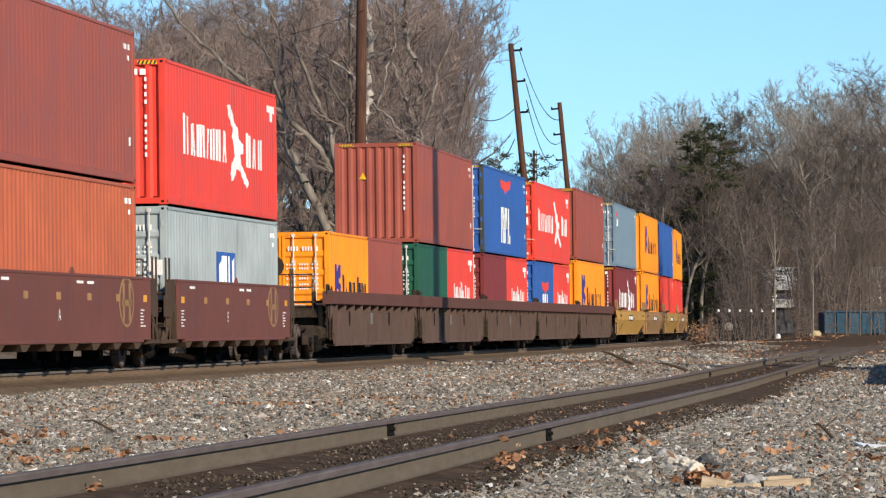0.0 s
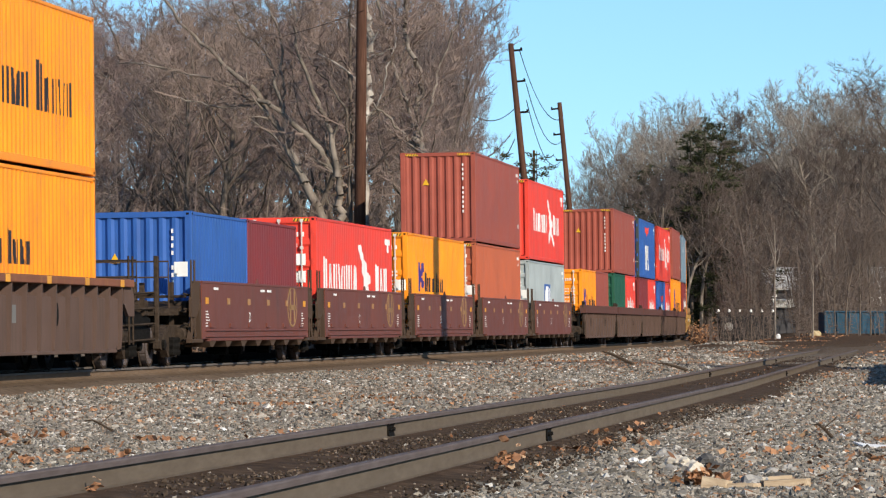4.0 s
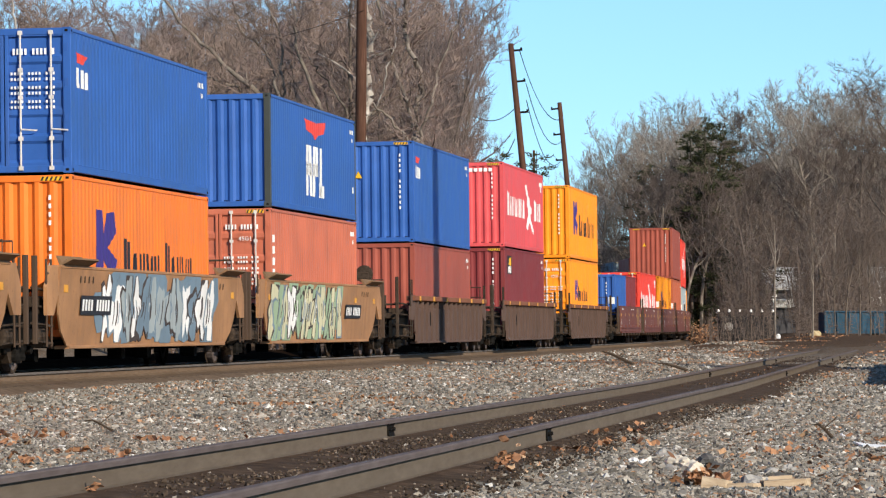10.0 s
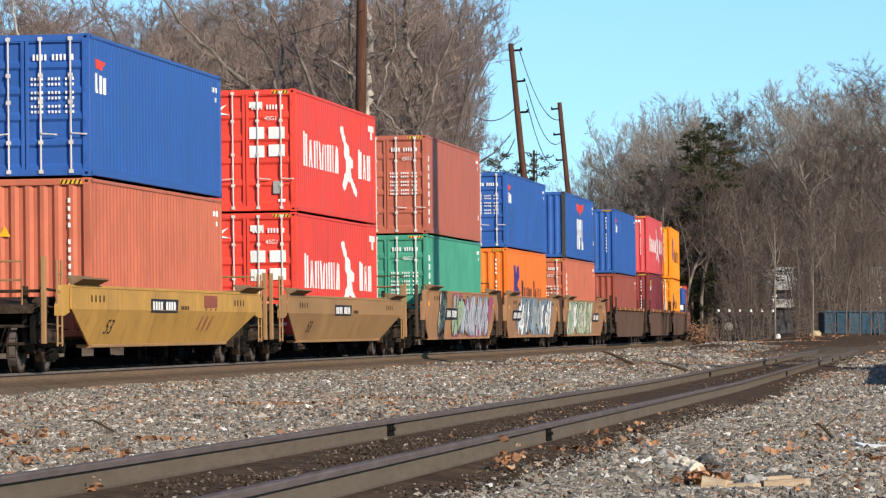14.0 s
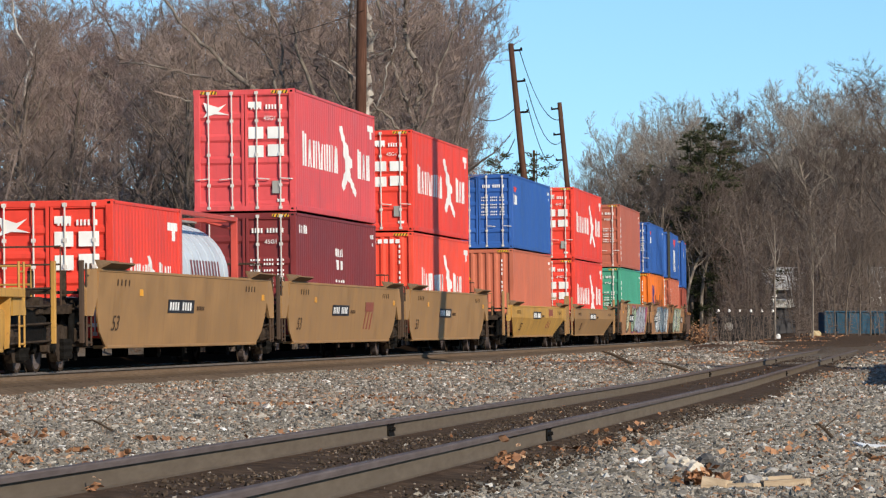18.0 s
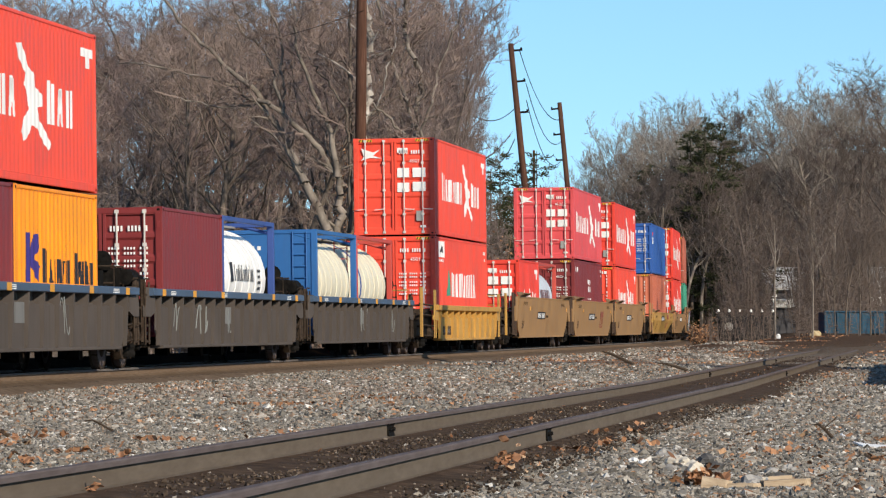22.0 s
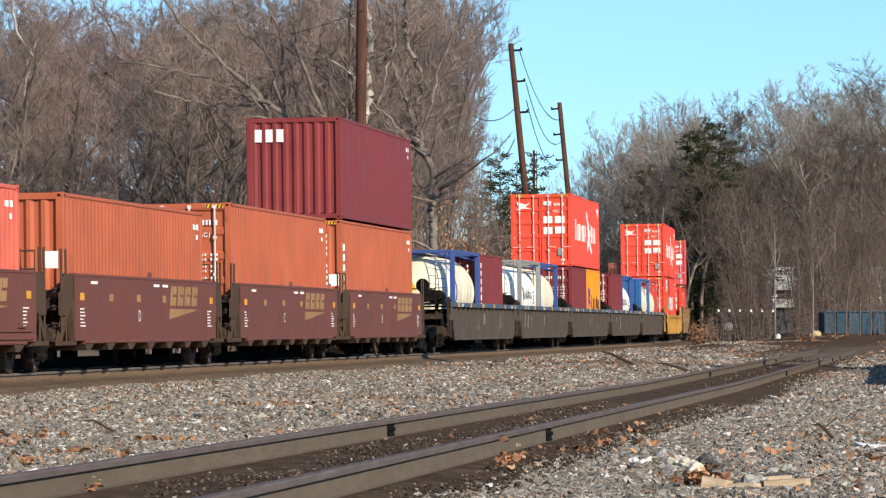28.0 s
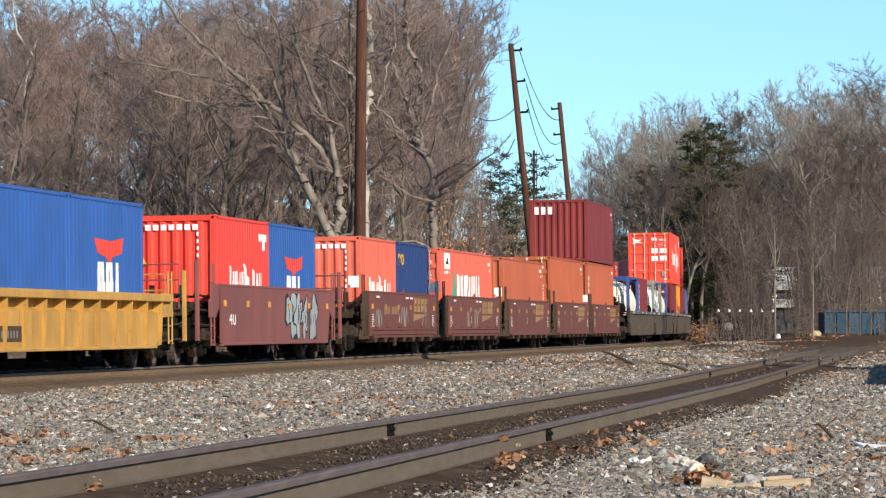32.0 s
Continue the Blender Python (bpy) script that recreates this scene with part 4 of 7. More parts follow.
    # black panel added to stand for the deep shade under the end platform
    k["end_shade"] = Solid().prism([(hl - 0.05, 0.5), (d, 0.5), (d, 0.95), (hl + 0.5, 1.25), (hl - 0.05, 1.25)], "x", hw - 0.34, hw - 0.26).mesh("end_sill", GREASE)
    s = Solid()
    for i in range(4):
        z = 0.5 + i * 0.3
        s.bar((-hw + 0.15, d - 0.15, z), (hw - 0.15, d - 0.15, z), 0.03, 5)
        s.bar((hw - 0.16, hl, z), (hw - 0.16, d, z + 0.05), 0.025, 5)
    for x in (-0.9, -0.3, 0.35, 0.95):
        s.slab(x - 0.05, d - 0.4, 0.4, x + 0.05, d - 0.3, zt, 0.01)
    s.lathe([(hl + 0.3, 0.17), (hl + 0.33, 0.2), (hl + 0.9, 0.2), (hl + 0.93, 0.17)], "y", (hw - 0.35, 0, 0.62), 10)
    s.slab(hw - 0.5, d - 0.75, 1.0, hw - 0.2, d - 0.45, 1.3, 0.02)
    k["gear"] = s.mesh("brake_gear", RUSTY)
    s = Solid()
    s.slab(-0.18, -0.5, 0.68, 0.18, 0.5, 0.92, 0.04)
    k["coupler"] = s.mesh("coupler", RUSTY)
    s = Solid()
    for y in (-0.25, 0.1, 0.4):
        s.tube([(0.3, y, 0.9), (0.5, y + 0.05, 0.45), (0.62, y + 0.1, 0.35), (0.75, y, 0.8)], [0.025] * 4, 5)
    k["hose"] = s.mesh("air_hose", GREASE)
    SHAPES[key] = k
    return k


def graffiti(lo, hi, z0, z1, fills, edges, seed, n):
    """Big rounded sprayed forms, each over its darker edge: outlines with the number of their colour."""
    rnd = random.Random(seed)
    polys = []
    step = (hi - lo) / n
    for i in range(n):
        cy = lo + step * (i + 0.5) + rnd.uniform(-0.2, 0.2) * step
        cz = (z0 + z1) / 2 + rnd.uniform(-0.1, 0.1)
        w, h = step * rnd.uniform(0.38, 0.8), (z1 - z0) * rnd.uniform(0.42, 0.54)
        a, b, e, k = rnd.uniform(0, 6.28), rnd.uniform(0, 6.28), rnd.uniform(-0.5, 0.5), rnd.choice((2, 3, 3, 4))

        def ring(size, notch=1.0):
            out = []
            for j in range(24):
                t = 2 * math.pi * j / 24
                r = size * (1 + notch * (0.30 * math.sin(k * t + a) + 0.2 * math.sin((k + 3) * t + b)))
                z = min(z1, max(z0, cz + h * r * math.sin(t)))
                out.append((cy + w * r * math.cos(t) + e * (z - cz) * 0.6, z))
            return out
        c = rnd.choice(fills)
        polys.append((ring(1.1), rnd.choice(edges)))
        polys.append((ring(0.9), c))
        # strokes inside the form
        for q in range(4):
            y, dz = cy + rnd.uniform(-0.7, 0.7) * w, h * rnd.uniform(0.3, 0.8)
            t = rnd.uniform(0.02, 0.06)
            polys.append(([(y - t, cz - dz * 0.6), (y + t, cz - dz * 0.5), (y + t * 2.2 + 0.1 * e, cz), (y + t + 0.3 * e, cz + dz * 0.6), (y - t + 0.3 * e, cz + dz * 0.65), (y + t * 0.5 + 0.1 * e, cz)], rnd.choice(edges if q else fills)))
    return polys


def scribble(y, z, w, h, seed, m=0):
    """A looping sprayed line, as a chain of short strokes of one colour."""
    rnd = random.Random(seed)
    a, b, c = rnd.uniform(2.0, 3.5), rnd.uniform(4.0, 7.0), rnd.uniform(0, 6.28)
    pts = []
    for i in range(41):
        t = i / 40
        pts.append((y + w * t + 0.12 * w * math.sin(b * 2 * t + c), z + h * (0.5 + 0.42 * math.sin(a * 6.28 * t + c) + 0.08 * math.sin(17 * t))))
    out = []
    for (p, q), (r, s) in zip(pts, pts[1:]):
        n = math.hypot(r - p, s - q) + 1e-6
        u, v = -(s - q) / n * 0.011, (r - p) / n * 0.011
        out.append(([(p - u, q - v), (r - u, s - v), (r + u, s + v), (p + u, q + v)], m))
    return out


def sprayed(name, polys, mats, x, kind=""):
    """Painted forms laid over one another, each a hair thicker than the last."""
    s = Solid()
    for i, (poly, m) in enumerate(polys):
        s.prism(poly, "x", x - 0.002, x + 0.002 + 0.00012 * i, m)
    if kind:
        s.v = [(a - lean_at(kind, c), b, c) for a, b, c in s.v]
    return s.mesh(name, *mats)


def well(kind, hp, s_mid, seed, tail_truck=True, front_truck=False, own=False, letter="", note=""):
    hl, zt, zb, hw = KINDS[kind]
    k = well_meshes(kind, hp)
    ob = thing("well_car", (note or SAID[kind]), "rail car", "well cars of the train")
    rnd = random.Random(seed)
    coat = WELL["H"] if kind == "S" and seed % 2 else None
    mirror = Matrix.Diagonal((-1, 1, 1, 1))
    for m in (Matrix(), mirror):
        part("side_plate", k["side"], ob, at=m, mat=coat)
        part("top_chord", k["chord"], ob, at=m, mat=coat)
        part("bottom_flange", k["flange"], ob, at=m)
        if "rib" in k:
            n = 11 if hl < 7.2 else 15
            for i in range(n):
                part("rib", k["rib"], ob, at=m @ pose(0, -hl + 0.35 + i * (2 * hl - 0.7) / (n - 1), 0))
        if kind == "R":
            if seed in (11, 12, 13, 34, 35):
                part("rub_rail", k["rub"], ob, at=m)
            part("lifting_tab", k["tab"], ob, at=m)
        nb = 7
        for i in range(nb):
            y = -hl + 1.1 + i * (2 * hl - 2.2) / (nb - 1)
            if kind == "R":
                part("bracket", k["bracket"], ob, at=m @ pose(0, y, 0))
            if i in (0, 3, 4, nb - 1):
                part("drop_bracket", k["drop"], ob, at=m @ pose(0, y, 0))
        for flip in (Matrix(), Matrix.Diagonal((1, -1, 1, 1))):
            part("end_wing", k["wing"], ob, at=m @ flip, mat=coat)
            if kind == "R":
                part("end_gusset", k["gusset"], ob, at=m @ flip)
            if kind in "YVS":
                part("guide_plate", k["guide"], ob, "brown folded guide plate", at=m @ flip, mat=GUIDE)
    for i in range(9):
        part("floor_beam", k["beam"], ob, at=pose(0, -hl + 0.5 + i * (2 * hl - 1.0) / 8, 0))
    for flip in (Matrix(), Matrix.Diagonal((1, -1, 1, 1))):
        part("end_deck", k["deck"], ob, at=flip)
        part("ladder", k["ladder"], ob, at=flip)
        part("handrail", k["handrail"], ob, at=flip)
        tagged(part("brake_gear", k["gear"], ob, "dark brake pipes and rigging", at=flip), kind="stuff")
        if kind != "R":
            part("stanchion", k["stanchion"], ob, at=flip)
            # the added panel that darkens the hollow under the platform
            part("end_sill", k["end_shade"], ob, at=flip)
        part("coupler", k["coupler"], ob, at=flip @ pose(0, hp - 0.45, 0))
        part("air_hose", k["hose"], ob, at=flip @ pose(0, hp - 0.5, 0))
    if kind == "R" and seed % 5 != 2:
        part("placard", k["placard"], ob, "white placard")
    if kind == "G":
        if "hand_brake" not in SHAPES:
            g = Solid()
            g.slab(-0.22, -0.2, -0.1, 0.2, 0.2, 0.28, 0.03)
            g.lathe([(-0.3, 0.10), (-0.28, 0.16), (0.3, 0.16), (0.32, 0.10)], "y", (0.3, 0.1, 0.1), 10)
            g.slab(0.05, 0.25, -0.15, 0.45, 0.75, 0.14, 0.03)
            g.slab(-0.5, -0.6, -0.18, 0.6, 0.9, -0.12, 0.02)
            g.bar((-0.1, -0.4, -0.2), (-0.1, -0.4, 0.42), 0.03, 6)
            g.lathe([(-0.45, 0.2), (-0.42, 0.21), (-0.4, 0.08)], "y", (-0.1, 0, 0.4), 14)
            SHAPES["hand_brake"] = g.mesh("hand_brake", GREASE)
        tagged(part("hand_brake", SHAPES["hand_brake"], ob, "grimy brake cylinder and hand wheel on the platform", at=pose(0.7, -hl - 0.55, zt + 0.12)), kind="stuff")
        tagged(part("hand_brake", SHAPES["hand_brake"], ob, at=pose(0.55, hl + 0.45, zt + 0.06) @ Matrix.Rotation(math.pi, 4, "Z")), kind="stuff")
    if kind in "BC":
        part("brake_wheel", k["brake"], ob, "grimy brake wheel on a post", at=pose(0.1, -hl - 0.8, zt + 0.62))
    if own:
        truck(ob, -hp + 1.75)
        truck(ob, hp - 1.75)
    else:
        if tail_truck:
            truck(ob, -hp)
        if front_truck:
            truck(ob, hp)
    # reflectors, stencils and painted marks on the right-hand side
    X = hw + (0.041 if not smooth_kind(kind) else 0.003)
    key = ("reflector", kind)
    if key not in SHAPES:
        SHAPES[key] = Solid().box(X - 0.002, -0.15, -0.055, X + 0.004, 0.15, 0.075).mesh("reflector", AMBER)
    zr = zt - 0.085 if not smooth_kind(kind) else zt - 0.38
    if kind in "RGCYVP":
        for i in ((1, 5) if kind == "Y" else range(6)):
            part("reflector", SHAPES[key], ob, "amber reflector", mat=DULL_AMBER if kind == "R" and 0 < i < 5 else None, at=pose(0, -hl + 0.5 + i * (2 * hl - 1.0) / 5, zr) @ pose(-lean_at(kind, zr), 0, 0))
    if kind == "G":
        rows = [(rect(y + j * 0.02, zt - 0.115 + j * 0.03, y + 0.5, zt - 0.1 + j * 0.03), 0) for y in (-hl + 1.1, -1.5, hl - 1.7) for j in range(3)]
        tagged(part("decal", flat_shapes("decal", rows, (WHITE,), hw + 0.041), ob, "white printed lines"), kind="stuff")
    rows = []
    if kind == "R":
        for y in (-hl + 0.35, hl - 0.9):
            rows += [(rect(y, zt - 0.60 - j * 0.06, y + rnd.uniform(0.15, 0.42), zt - 0.578 - j * 0.06), 0) for j in range(6)]
        rows += [(rect(y, zt - 0.14, y + 0.5, zt - 0.09), 0) for y in (-hl + 1.2, 0.2, 1.0)]
        if seed < 20:
            rows += [([(a[0] * 1.25 + hl - 2.1, a[1] * 0.95 + 1.25) for a in EIGHT], 1)]
            rows += [([(a[0] * 1.08 + hl - 2.1, a[1] * 0.84 + 1.25) for a in EIGHT], 2)]
            rows += [(rect(hl - 2.18 + dy, 0.9, hl - 2.02 + dy, 1.6), 3) for dy in (-0.25, 0.25)] + [(rect(hl - 2.5, 1.17, hl - 1.7, 1.29), 3)]
        else:
            # bold slanted blocks over a long wedge, and a row of small number bars
            for i in range(4):
                y = 1.7 + i * 0.68
                rows += [([(y, 1.2), (y + 0.16, 1.2), (y + 0.28, 1.58), (y + 0.12, 1.58)], 1), ([(y + 0.2, 1.2), (y + 0.5, 1.2), (y + 0.56, 1.37), (y + 0.25, 1.37)], 1), ([(y + 0.28, 1.42), (y + 0.58, 1.42), (y + 0.62, 1.58), (y + 0.32, 1.58)], 1)]
            rows += [([(1.6, 0.93), (4.4, 1.13), (1.66, 1.14)], 1)]
            rows += [(rect(-3.7 + i * 0.26, 1.12, -3.56 + i * 0.26, 1.33), 1) for i in range(10) if i != 4] if seed in (10, 35) else []
        tagged(part("stencil", flat_shapes("stencil", rows, (WHITE, GOLD, WELL["R"], GOLD), X), ob, "faded stencils and emblem"), kind="stuff")
    if kind in "YS":
        c = bpy.data.curves.new("length_mark", "FONT")
        c.body, c.size, c.extrude, c.shear = "53", 0.40, 0.001, 0.3
        c.materials.append(END_BROWN)
        o = new("length_mark", c)
        o.parent = ob
        zm = 0.72 if kind == "Y" else 0.66
        o.matrix_basis = pose(X + 0.008 - lean_at(kind, zm), -hl + (1.2 if kind == "Y" else 3.0), zm, 90, 0, 90) @ Matrix.Rotation(math.atan((lean_at(kind, zm) - lean_at(kind, zm + 0.3)) / 0.3), 4, "X") @ Matrix.Diagonal((1.6, 1, 1, 1))
        tagged(o, "faded painted numerals")
    if kind in "YSV":
        rows = [(rect(-2.2, 1.06, 0.3, 1.32), 1), *[(rect(-2.05 + i * 0.24, 1.11, -1.9 + i * 0.24, 1.27), 2) for i in range(9) if i != 4]] if kind != "V" else []
        rows += [(rect(0.6 + i * 0.16, 1.12, 0.68 + i * 0.16, 1.2), 0) for i in range(5)]
        rows += [(rect(2.9, 1.18, 4.2, 1.42), 3), *[([(2.7 + i * 0.5, 0.72), (2.82 + i * 0.5, 0.72), (3.15 + i * 0.5, 1.16), (3.03 + i * 0.5, 1.16)], 3) for i in range(3)]] if seed in (21, 23) else []
        rows += [(rect(hl - 2.6 + i * 0.32, zt - 0.26, hl - 2.52 + i * 0.32, zt - 0.14), 0) for i in range(4)] + [(rect(-hl + 1.5 + i * 0.32, zt - 0.26, -hl + 1.58 + i * 0.32, zt - 0.14), 0) for i in range(4)]
        tagged(part("stencil", flat_shapes("stencil", rows, (END_BROWN, DARK, WHITE, FADED_RED), X + 0.006, kind), ob, "black number plate and stencils"), kind="stuff")
    if kind in "H":
        rows = [(rect(-hl + 1.2, zb + 0.12, -hl + 2.9, zb + 0.38), 0), *[(rect(-hl + 1.35 + i * 0.2, zb + 0.18, -hl + 1.45 + i * 0.2, zb + 0.3), 1) for i in range(7)]]
        tagged(part("stencil", flat_shapes("stencil", rows, (END_BROWN, FADED), hw - INSET + 0.004), ob, "dark patch with faded stencils"), kind="stuff")
    if kind in "BCG":
        rows = [(rect(-0.7, 0.85, 0.1, 1.2), 0), (rect(1.1, 0.85, 1.25, 1.2), 0)] if kind == "G" else [(rect(-0.9, 0.85, -0.45, 1.15), 0), *[([(y + a * 0.22, 1.0 + b * 0.4) for a, b in EIGHT], 1) for y in (-4.2, 2.4)]]
        tagged(part("stencil", flat_shapes("stencil", rows, (FADED, GREASE), hw - INSET + 0.004), ob, "faded pale patches and dark slots"), kind="stuff")
    if kind == "V":
        # colours: 0 mint, 1 cream, 2 grey, 3 magenta, 4 dark edge, 5 blue-grey, 6 white, 7 lilac
        said, lo, hi, back, fills, n = [("grey, black and white graffiti letters", -hl + 3.2, hl - 2.2, 5, (2, 5, 6, 2), 13), ("magenta, lilac and mint graffiti letters", -2.6, hl - 1.6, 3, (7, 7, 0, 0), 11),
                                        ("mint and cream graffiti letters with dark edges", -hl + 0.3, 2.6, 0, (1, 0, 1, 6), 12)][seed % 3]
        mats = (GRAF_GREEN, GRAF_CREAM, PAINT["grey"], GRAF_PINK, GRAF_SHADE, PAINT["greyblue"], WHITE, GRAF_LILAC)
        polys = graffiti(lo, hi, zb + 0.02, zt - 0.03, (back,), (back,), seed + 5, 5) + graffiti(lo + 0.2, hi - 0.2, zb + 0.05, zt - 0.08, fills, (4, 4, 5), seed, n)
        if seed % 3 == 1:
            polys += graffiti(-hl + 2.6, -hl + 3.9, zb + 0.05, zt - 0.03, (0, 1), (4,), seed, 3)
        tagged(part("graffiti", sprayed("graffiti", polys, mats, X + 0.006, kind), ob, said), kind="stuff")
        y = {0: -hl + 1.6, 1: -hl + 4.2, 2: 2.9}[seed % 3]
        plate = [(rect(y, 1.0, y + 2.4, 1.34), 0)] + [(rect(y + 0.12 + i * 0.22, 1.07, y + 0.26 + i * 0.22, 1.27), 1) for i in range(10) if i != 4]
        tagged(part("number_plate", sprayed("number_plate", plate, (DARK, WHITE), X + 0.024, kind), ob, "black plate with white number bars"), kind="stuff")
    if kind == "P":
        c = bpy.data.curves.new("chalk_numerals", "FONT")
        c.body, c.size, c.extrude = "40", 0.42, 0.001
        c.materials.append(WHITE)
        o = new("chalk_numerals", c)
        o.parent = ob
        o.matrix_basis = pose(X + 0.002 - lean_at(kind, 0.9), -hl + 1.0, 0.82, 90, 0, 90) @ Matrix.Diagonal((1.8, 1, 1, 1))
        tagged(o, "white chalked numerals")
        pal = (PAINT["grey"], DARK)
        tagged(part("graffiti", sprayed("graffiti", graffiti(1.2, 4.8, zb + 0.05, zt - 0.1, (0, 0), (1,), seed, 4), pal, X, kind), ob, "grey and black graffiti"), kind="stuff")
    if kind in "GR" and seed > 20 and seed not in (31, 32, 33):
        tag = []
        for i in range(rnd.choice((1, 2, 3))):
            tag += scribble(rnd.uniform(-hl + 1.0, hl - 2.2), zb + 0.22, rnd.uniform(0.5, 1.3), rnd.uniform(0.45, 0.8), seed * 7 + i)
        tagged(part("graffiti", sprayed("graffiti", tag, (SCRAWL,), hw - INSET + 0.004 if kind == "G" else X), ob, "faded sprayed scribbles"), kind="stuff")
    if letter:
        c = bpy.data.curves.new("unit_letter", "FONT")
        c.body, c.size = letter, 0.3
        c.materials.append(WHITE if kind == "R" else GREASE)
        o = new("unit_letter", c)
        o.parent = ob
        o.matrix_basis = pose(X + 0.004, -1.2, zt - 0.8, 90, 0, 90)
    return rides(ob, s_mid, hp * 0.9, 0.0)


def smooth_kind(kind):
    return kind in "RYVSP"


FADED_RED = paint("faded_red_lettering", (0.26, 0.07, 0.045), 0.7, 0.5)
SCRAWL = paint("faded_grey_scrawl", (0.24, 0.25, 0.24), 0.8, 0.5)
FADED = paint("faded_pale_patch", (0.17, 0.17, 0.165), 0.8, 0.5)
GRAF_GREEN = paint("pale_green_spray", (0.30, 0.40, 0.26), 0.7, 0.4)
GRAF_CREAM = paint("cream_spray", (0.58, 0.55, 0.36), 0.7, 0.4)
GRAF_LILAC = paint("lilac_spray", (0.42, 0.42, 0.46), 0.7, 0.4)
GRAF_PINK = paint("magenta_spray", (0.34, 0.07, 0.16), 0.7, 0.4)
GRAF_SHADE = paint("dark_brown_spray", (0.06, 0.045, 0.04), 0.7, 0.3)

# ---- the train, from its head: tail corner of the load, well, half pitch, lower load, upper load ----
F, T, HC, ST = 12.192, 6.058, 2.896, 2.591
TRAIN = [
    (417.8, "S", 8.2, [(F, HC, "red", "", "panel")], [(F, HC, "orange", "lloyd", "panel")]),
    (402.4, "S", 7.7, [(F, HC, "red", "", "panel")], [(F, HC, "blue", "", "panel")]),
    (386.8, "S", 7.8, [(F, HC, "orange", "lloyd", "panel")], [(F, HC, "orange", "lloyd", "panel")]),
    (370.0, "S", 8.6, [(F, HC, "maroon", "south", "panel")], [(F, HC, "greyblue", "eagle_small", "doors")]),
    (351.5, "B", 7.6, [(F, HC, "orange", "lloyd", "panel")], [(F, HC, "brown", "", "panel")]),
    (336.3, "B", 7.6, [(T, ST, "blue", "eagle", "doors"), (T, ST, "red", "south", "doors")], [(F, HC, "red", "south", "doors")]),
    (321.2, "B", 7.6, [(T, ST, "maroon", "", "doors"), (T, ST, "red", "south", "doors")], [(F, HC, "blue", "eagle", "doors")]),
    (306.2, "B", 7.6, [(T, ST, "darkgreen", "", "doors"), (T, ST, "red", "south", "doors")], [(F, HC, "brown", "", "panel")]),
    (290.8, "B", 7.6, [(T, ST, "orange", "lloyd", "doors"), (T, ST, "brown", "", "doors")], []),
    (271.42, "R", 7.55, [(F, ST, "grey", "square", "doors")], [(F, HC, "red", "south", "panel")]),
    (256.43, "R", 7.55, [(F, HC, "rust", "", "doors")], [(F, HC, "brown", "", "panel")]),
    (241.3, "R", 7.55, [(F, HC, "orange", "lloyd", "doors")], []),
    (226.13, "R", 7.55, [(F, HC, "red", "south", "doors")], []),
    (211.15, "R", 7.55, [(T, ST, "blue", "", "panel"), (T, ST, "maroon", "", "panel")], []),
    (190.35, "C", 11.0, [(F, HC, "orange", "lloyd", "doors")], [(F, HC, "orange", "lloyd", "panel")]),
    (168.67, "C", 11.0, [(F, HC, "maroon", "badge", "panel")], [(F, HC, "pink", "south", "panel")]),
    (147.32, "C", 10.8, [(F, ST, "brown", "", "panel")], [(F, HC, "blue", "eagle_small", "panel")]),
    (124.72, "V", 9.9, [(F, HC, "salmon", "upright", "doors")], [(F, ST, "blue", "eagle", "panel")]),
    (105.34, "V", 9.75, [(F, HC, "deeporange", "lloyd", "panel")], [(F, ST, "blue", "eagle_small", "doors")]),
    (85.87, "V", 9.8, [(F, HC, "green", "upright", "doors")], [(F, HC, "brick", "upright", "doors")]),
    (63.9, "S", 10.6, [(F, HC, "red", "south", "doors")], [(F, HC, "red", "south", "doors")]),
    (42.64, "S", 10.6, [(F, HC, "salmon", "", "panel")], [(F, ST, "blue", "eagle_small", "doors")]),
    (18.55, "Y", 9.6, [(F, HC, "tomato", "south", "panel")], [(F, HC, "red", "south", "doors")]),
    (-0.59, "Y", 9.6, [(F, HC, "maroon", "spots", "doors")], [(F, HC, "pink", "south", "doors")]),
    (-19.95, "Y", 9.6, [(T, ST, "red", "south", "doors"), ("grey", "frame_red", "")], []),
    (-41.34, "H", 10.4, [(F, HC, "tomato", "sailboat", "doors")], [(F, HC, "tomato", "south", "doors")]),
    (-62.1, "G", 8.9, [("cream", "skyblue", ""), ("cream", "frame_red", "blue")], []),
    (-79.98, "G", 8.9, [(T, ST, "maroon", "", "doors"), ("white", "frame_blue", "")], []),
    (-97.81, "G", 8.9, [(T, ST, "maroon", "", "doors"), (T, ST, "orange", "lloyd", "panel")], [(F, HC, "tomato", "south", "doors")]),
    (-115.52, "G", 8.9, [("white", "frame_grey", ""), ("cream", "frame_blue", "")], []),
    (-133.22, "G", 8.9, [("cream", "frame_blue", "blue"), (T, ST, "maroon", "upright", "panel")], []),
    (-154.45, "R", 7.55, [(F, HC, "rust", "upright", "panel")], [(F, ST, "maroon", "tex", "panel")]),
    (-169.04, "R", 7.55, [(F, HC, "rust", "", "doors")], []),
    (-184.33, "R", 7.55, [(F, ST, "rust", "", "panel")], []),
    (-199.66, "R", 7.55, [(F, ST, "coral", "sailboat", "doors")], []),
    (-214.87, "R", 7.55, [(T, ST, "coral", "south", "panel"), (T, ST, "navy", "ninety", "panel")], []),
    (-234.12, "P", 9.2, [(T, ST, "red", "south", "panel"), (T, ST, "blue", "eagle", "panel")], []),
    (-253.5, "H", 9.6, [(T, ST, "blue", "", "panel"), (T, ST, "blue", "eagle", "panel")], []),
]
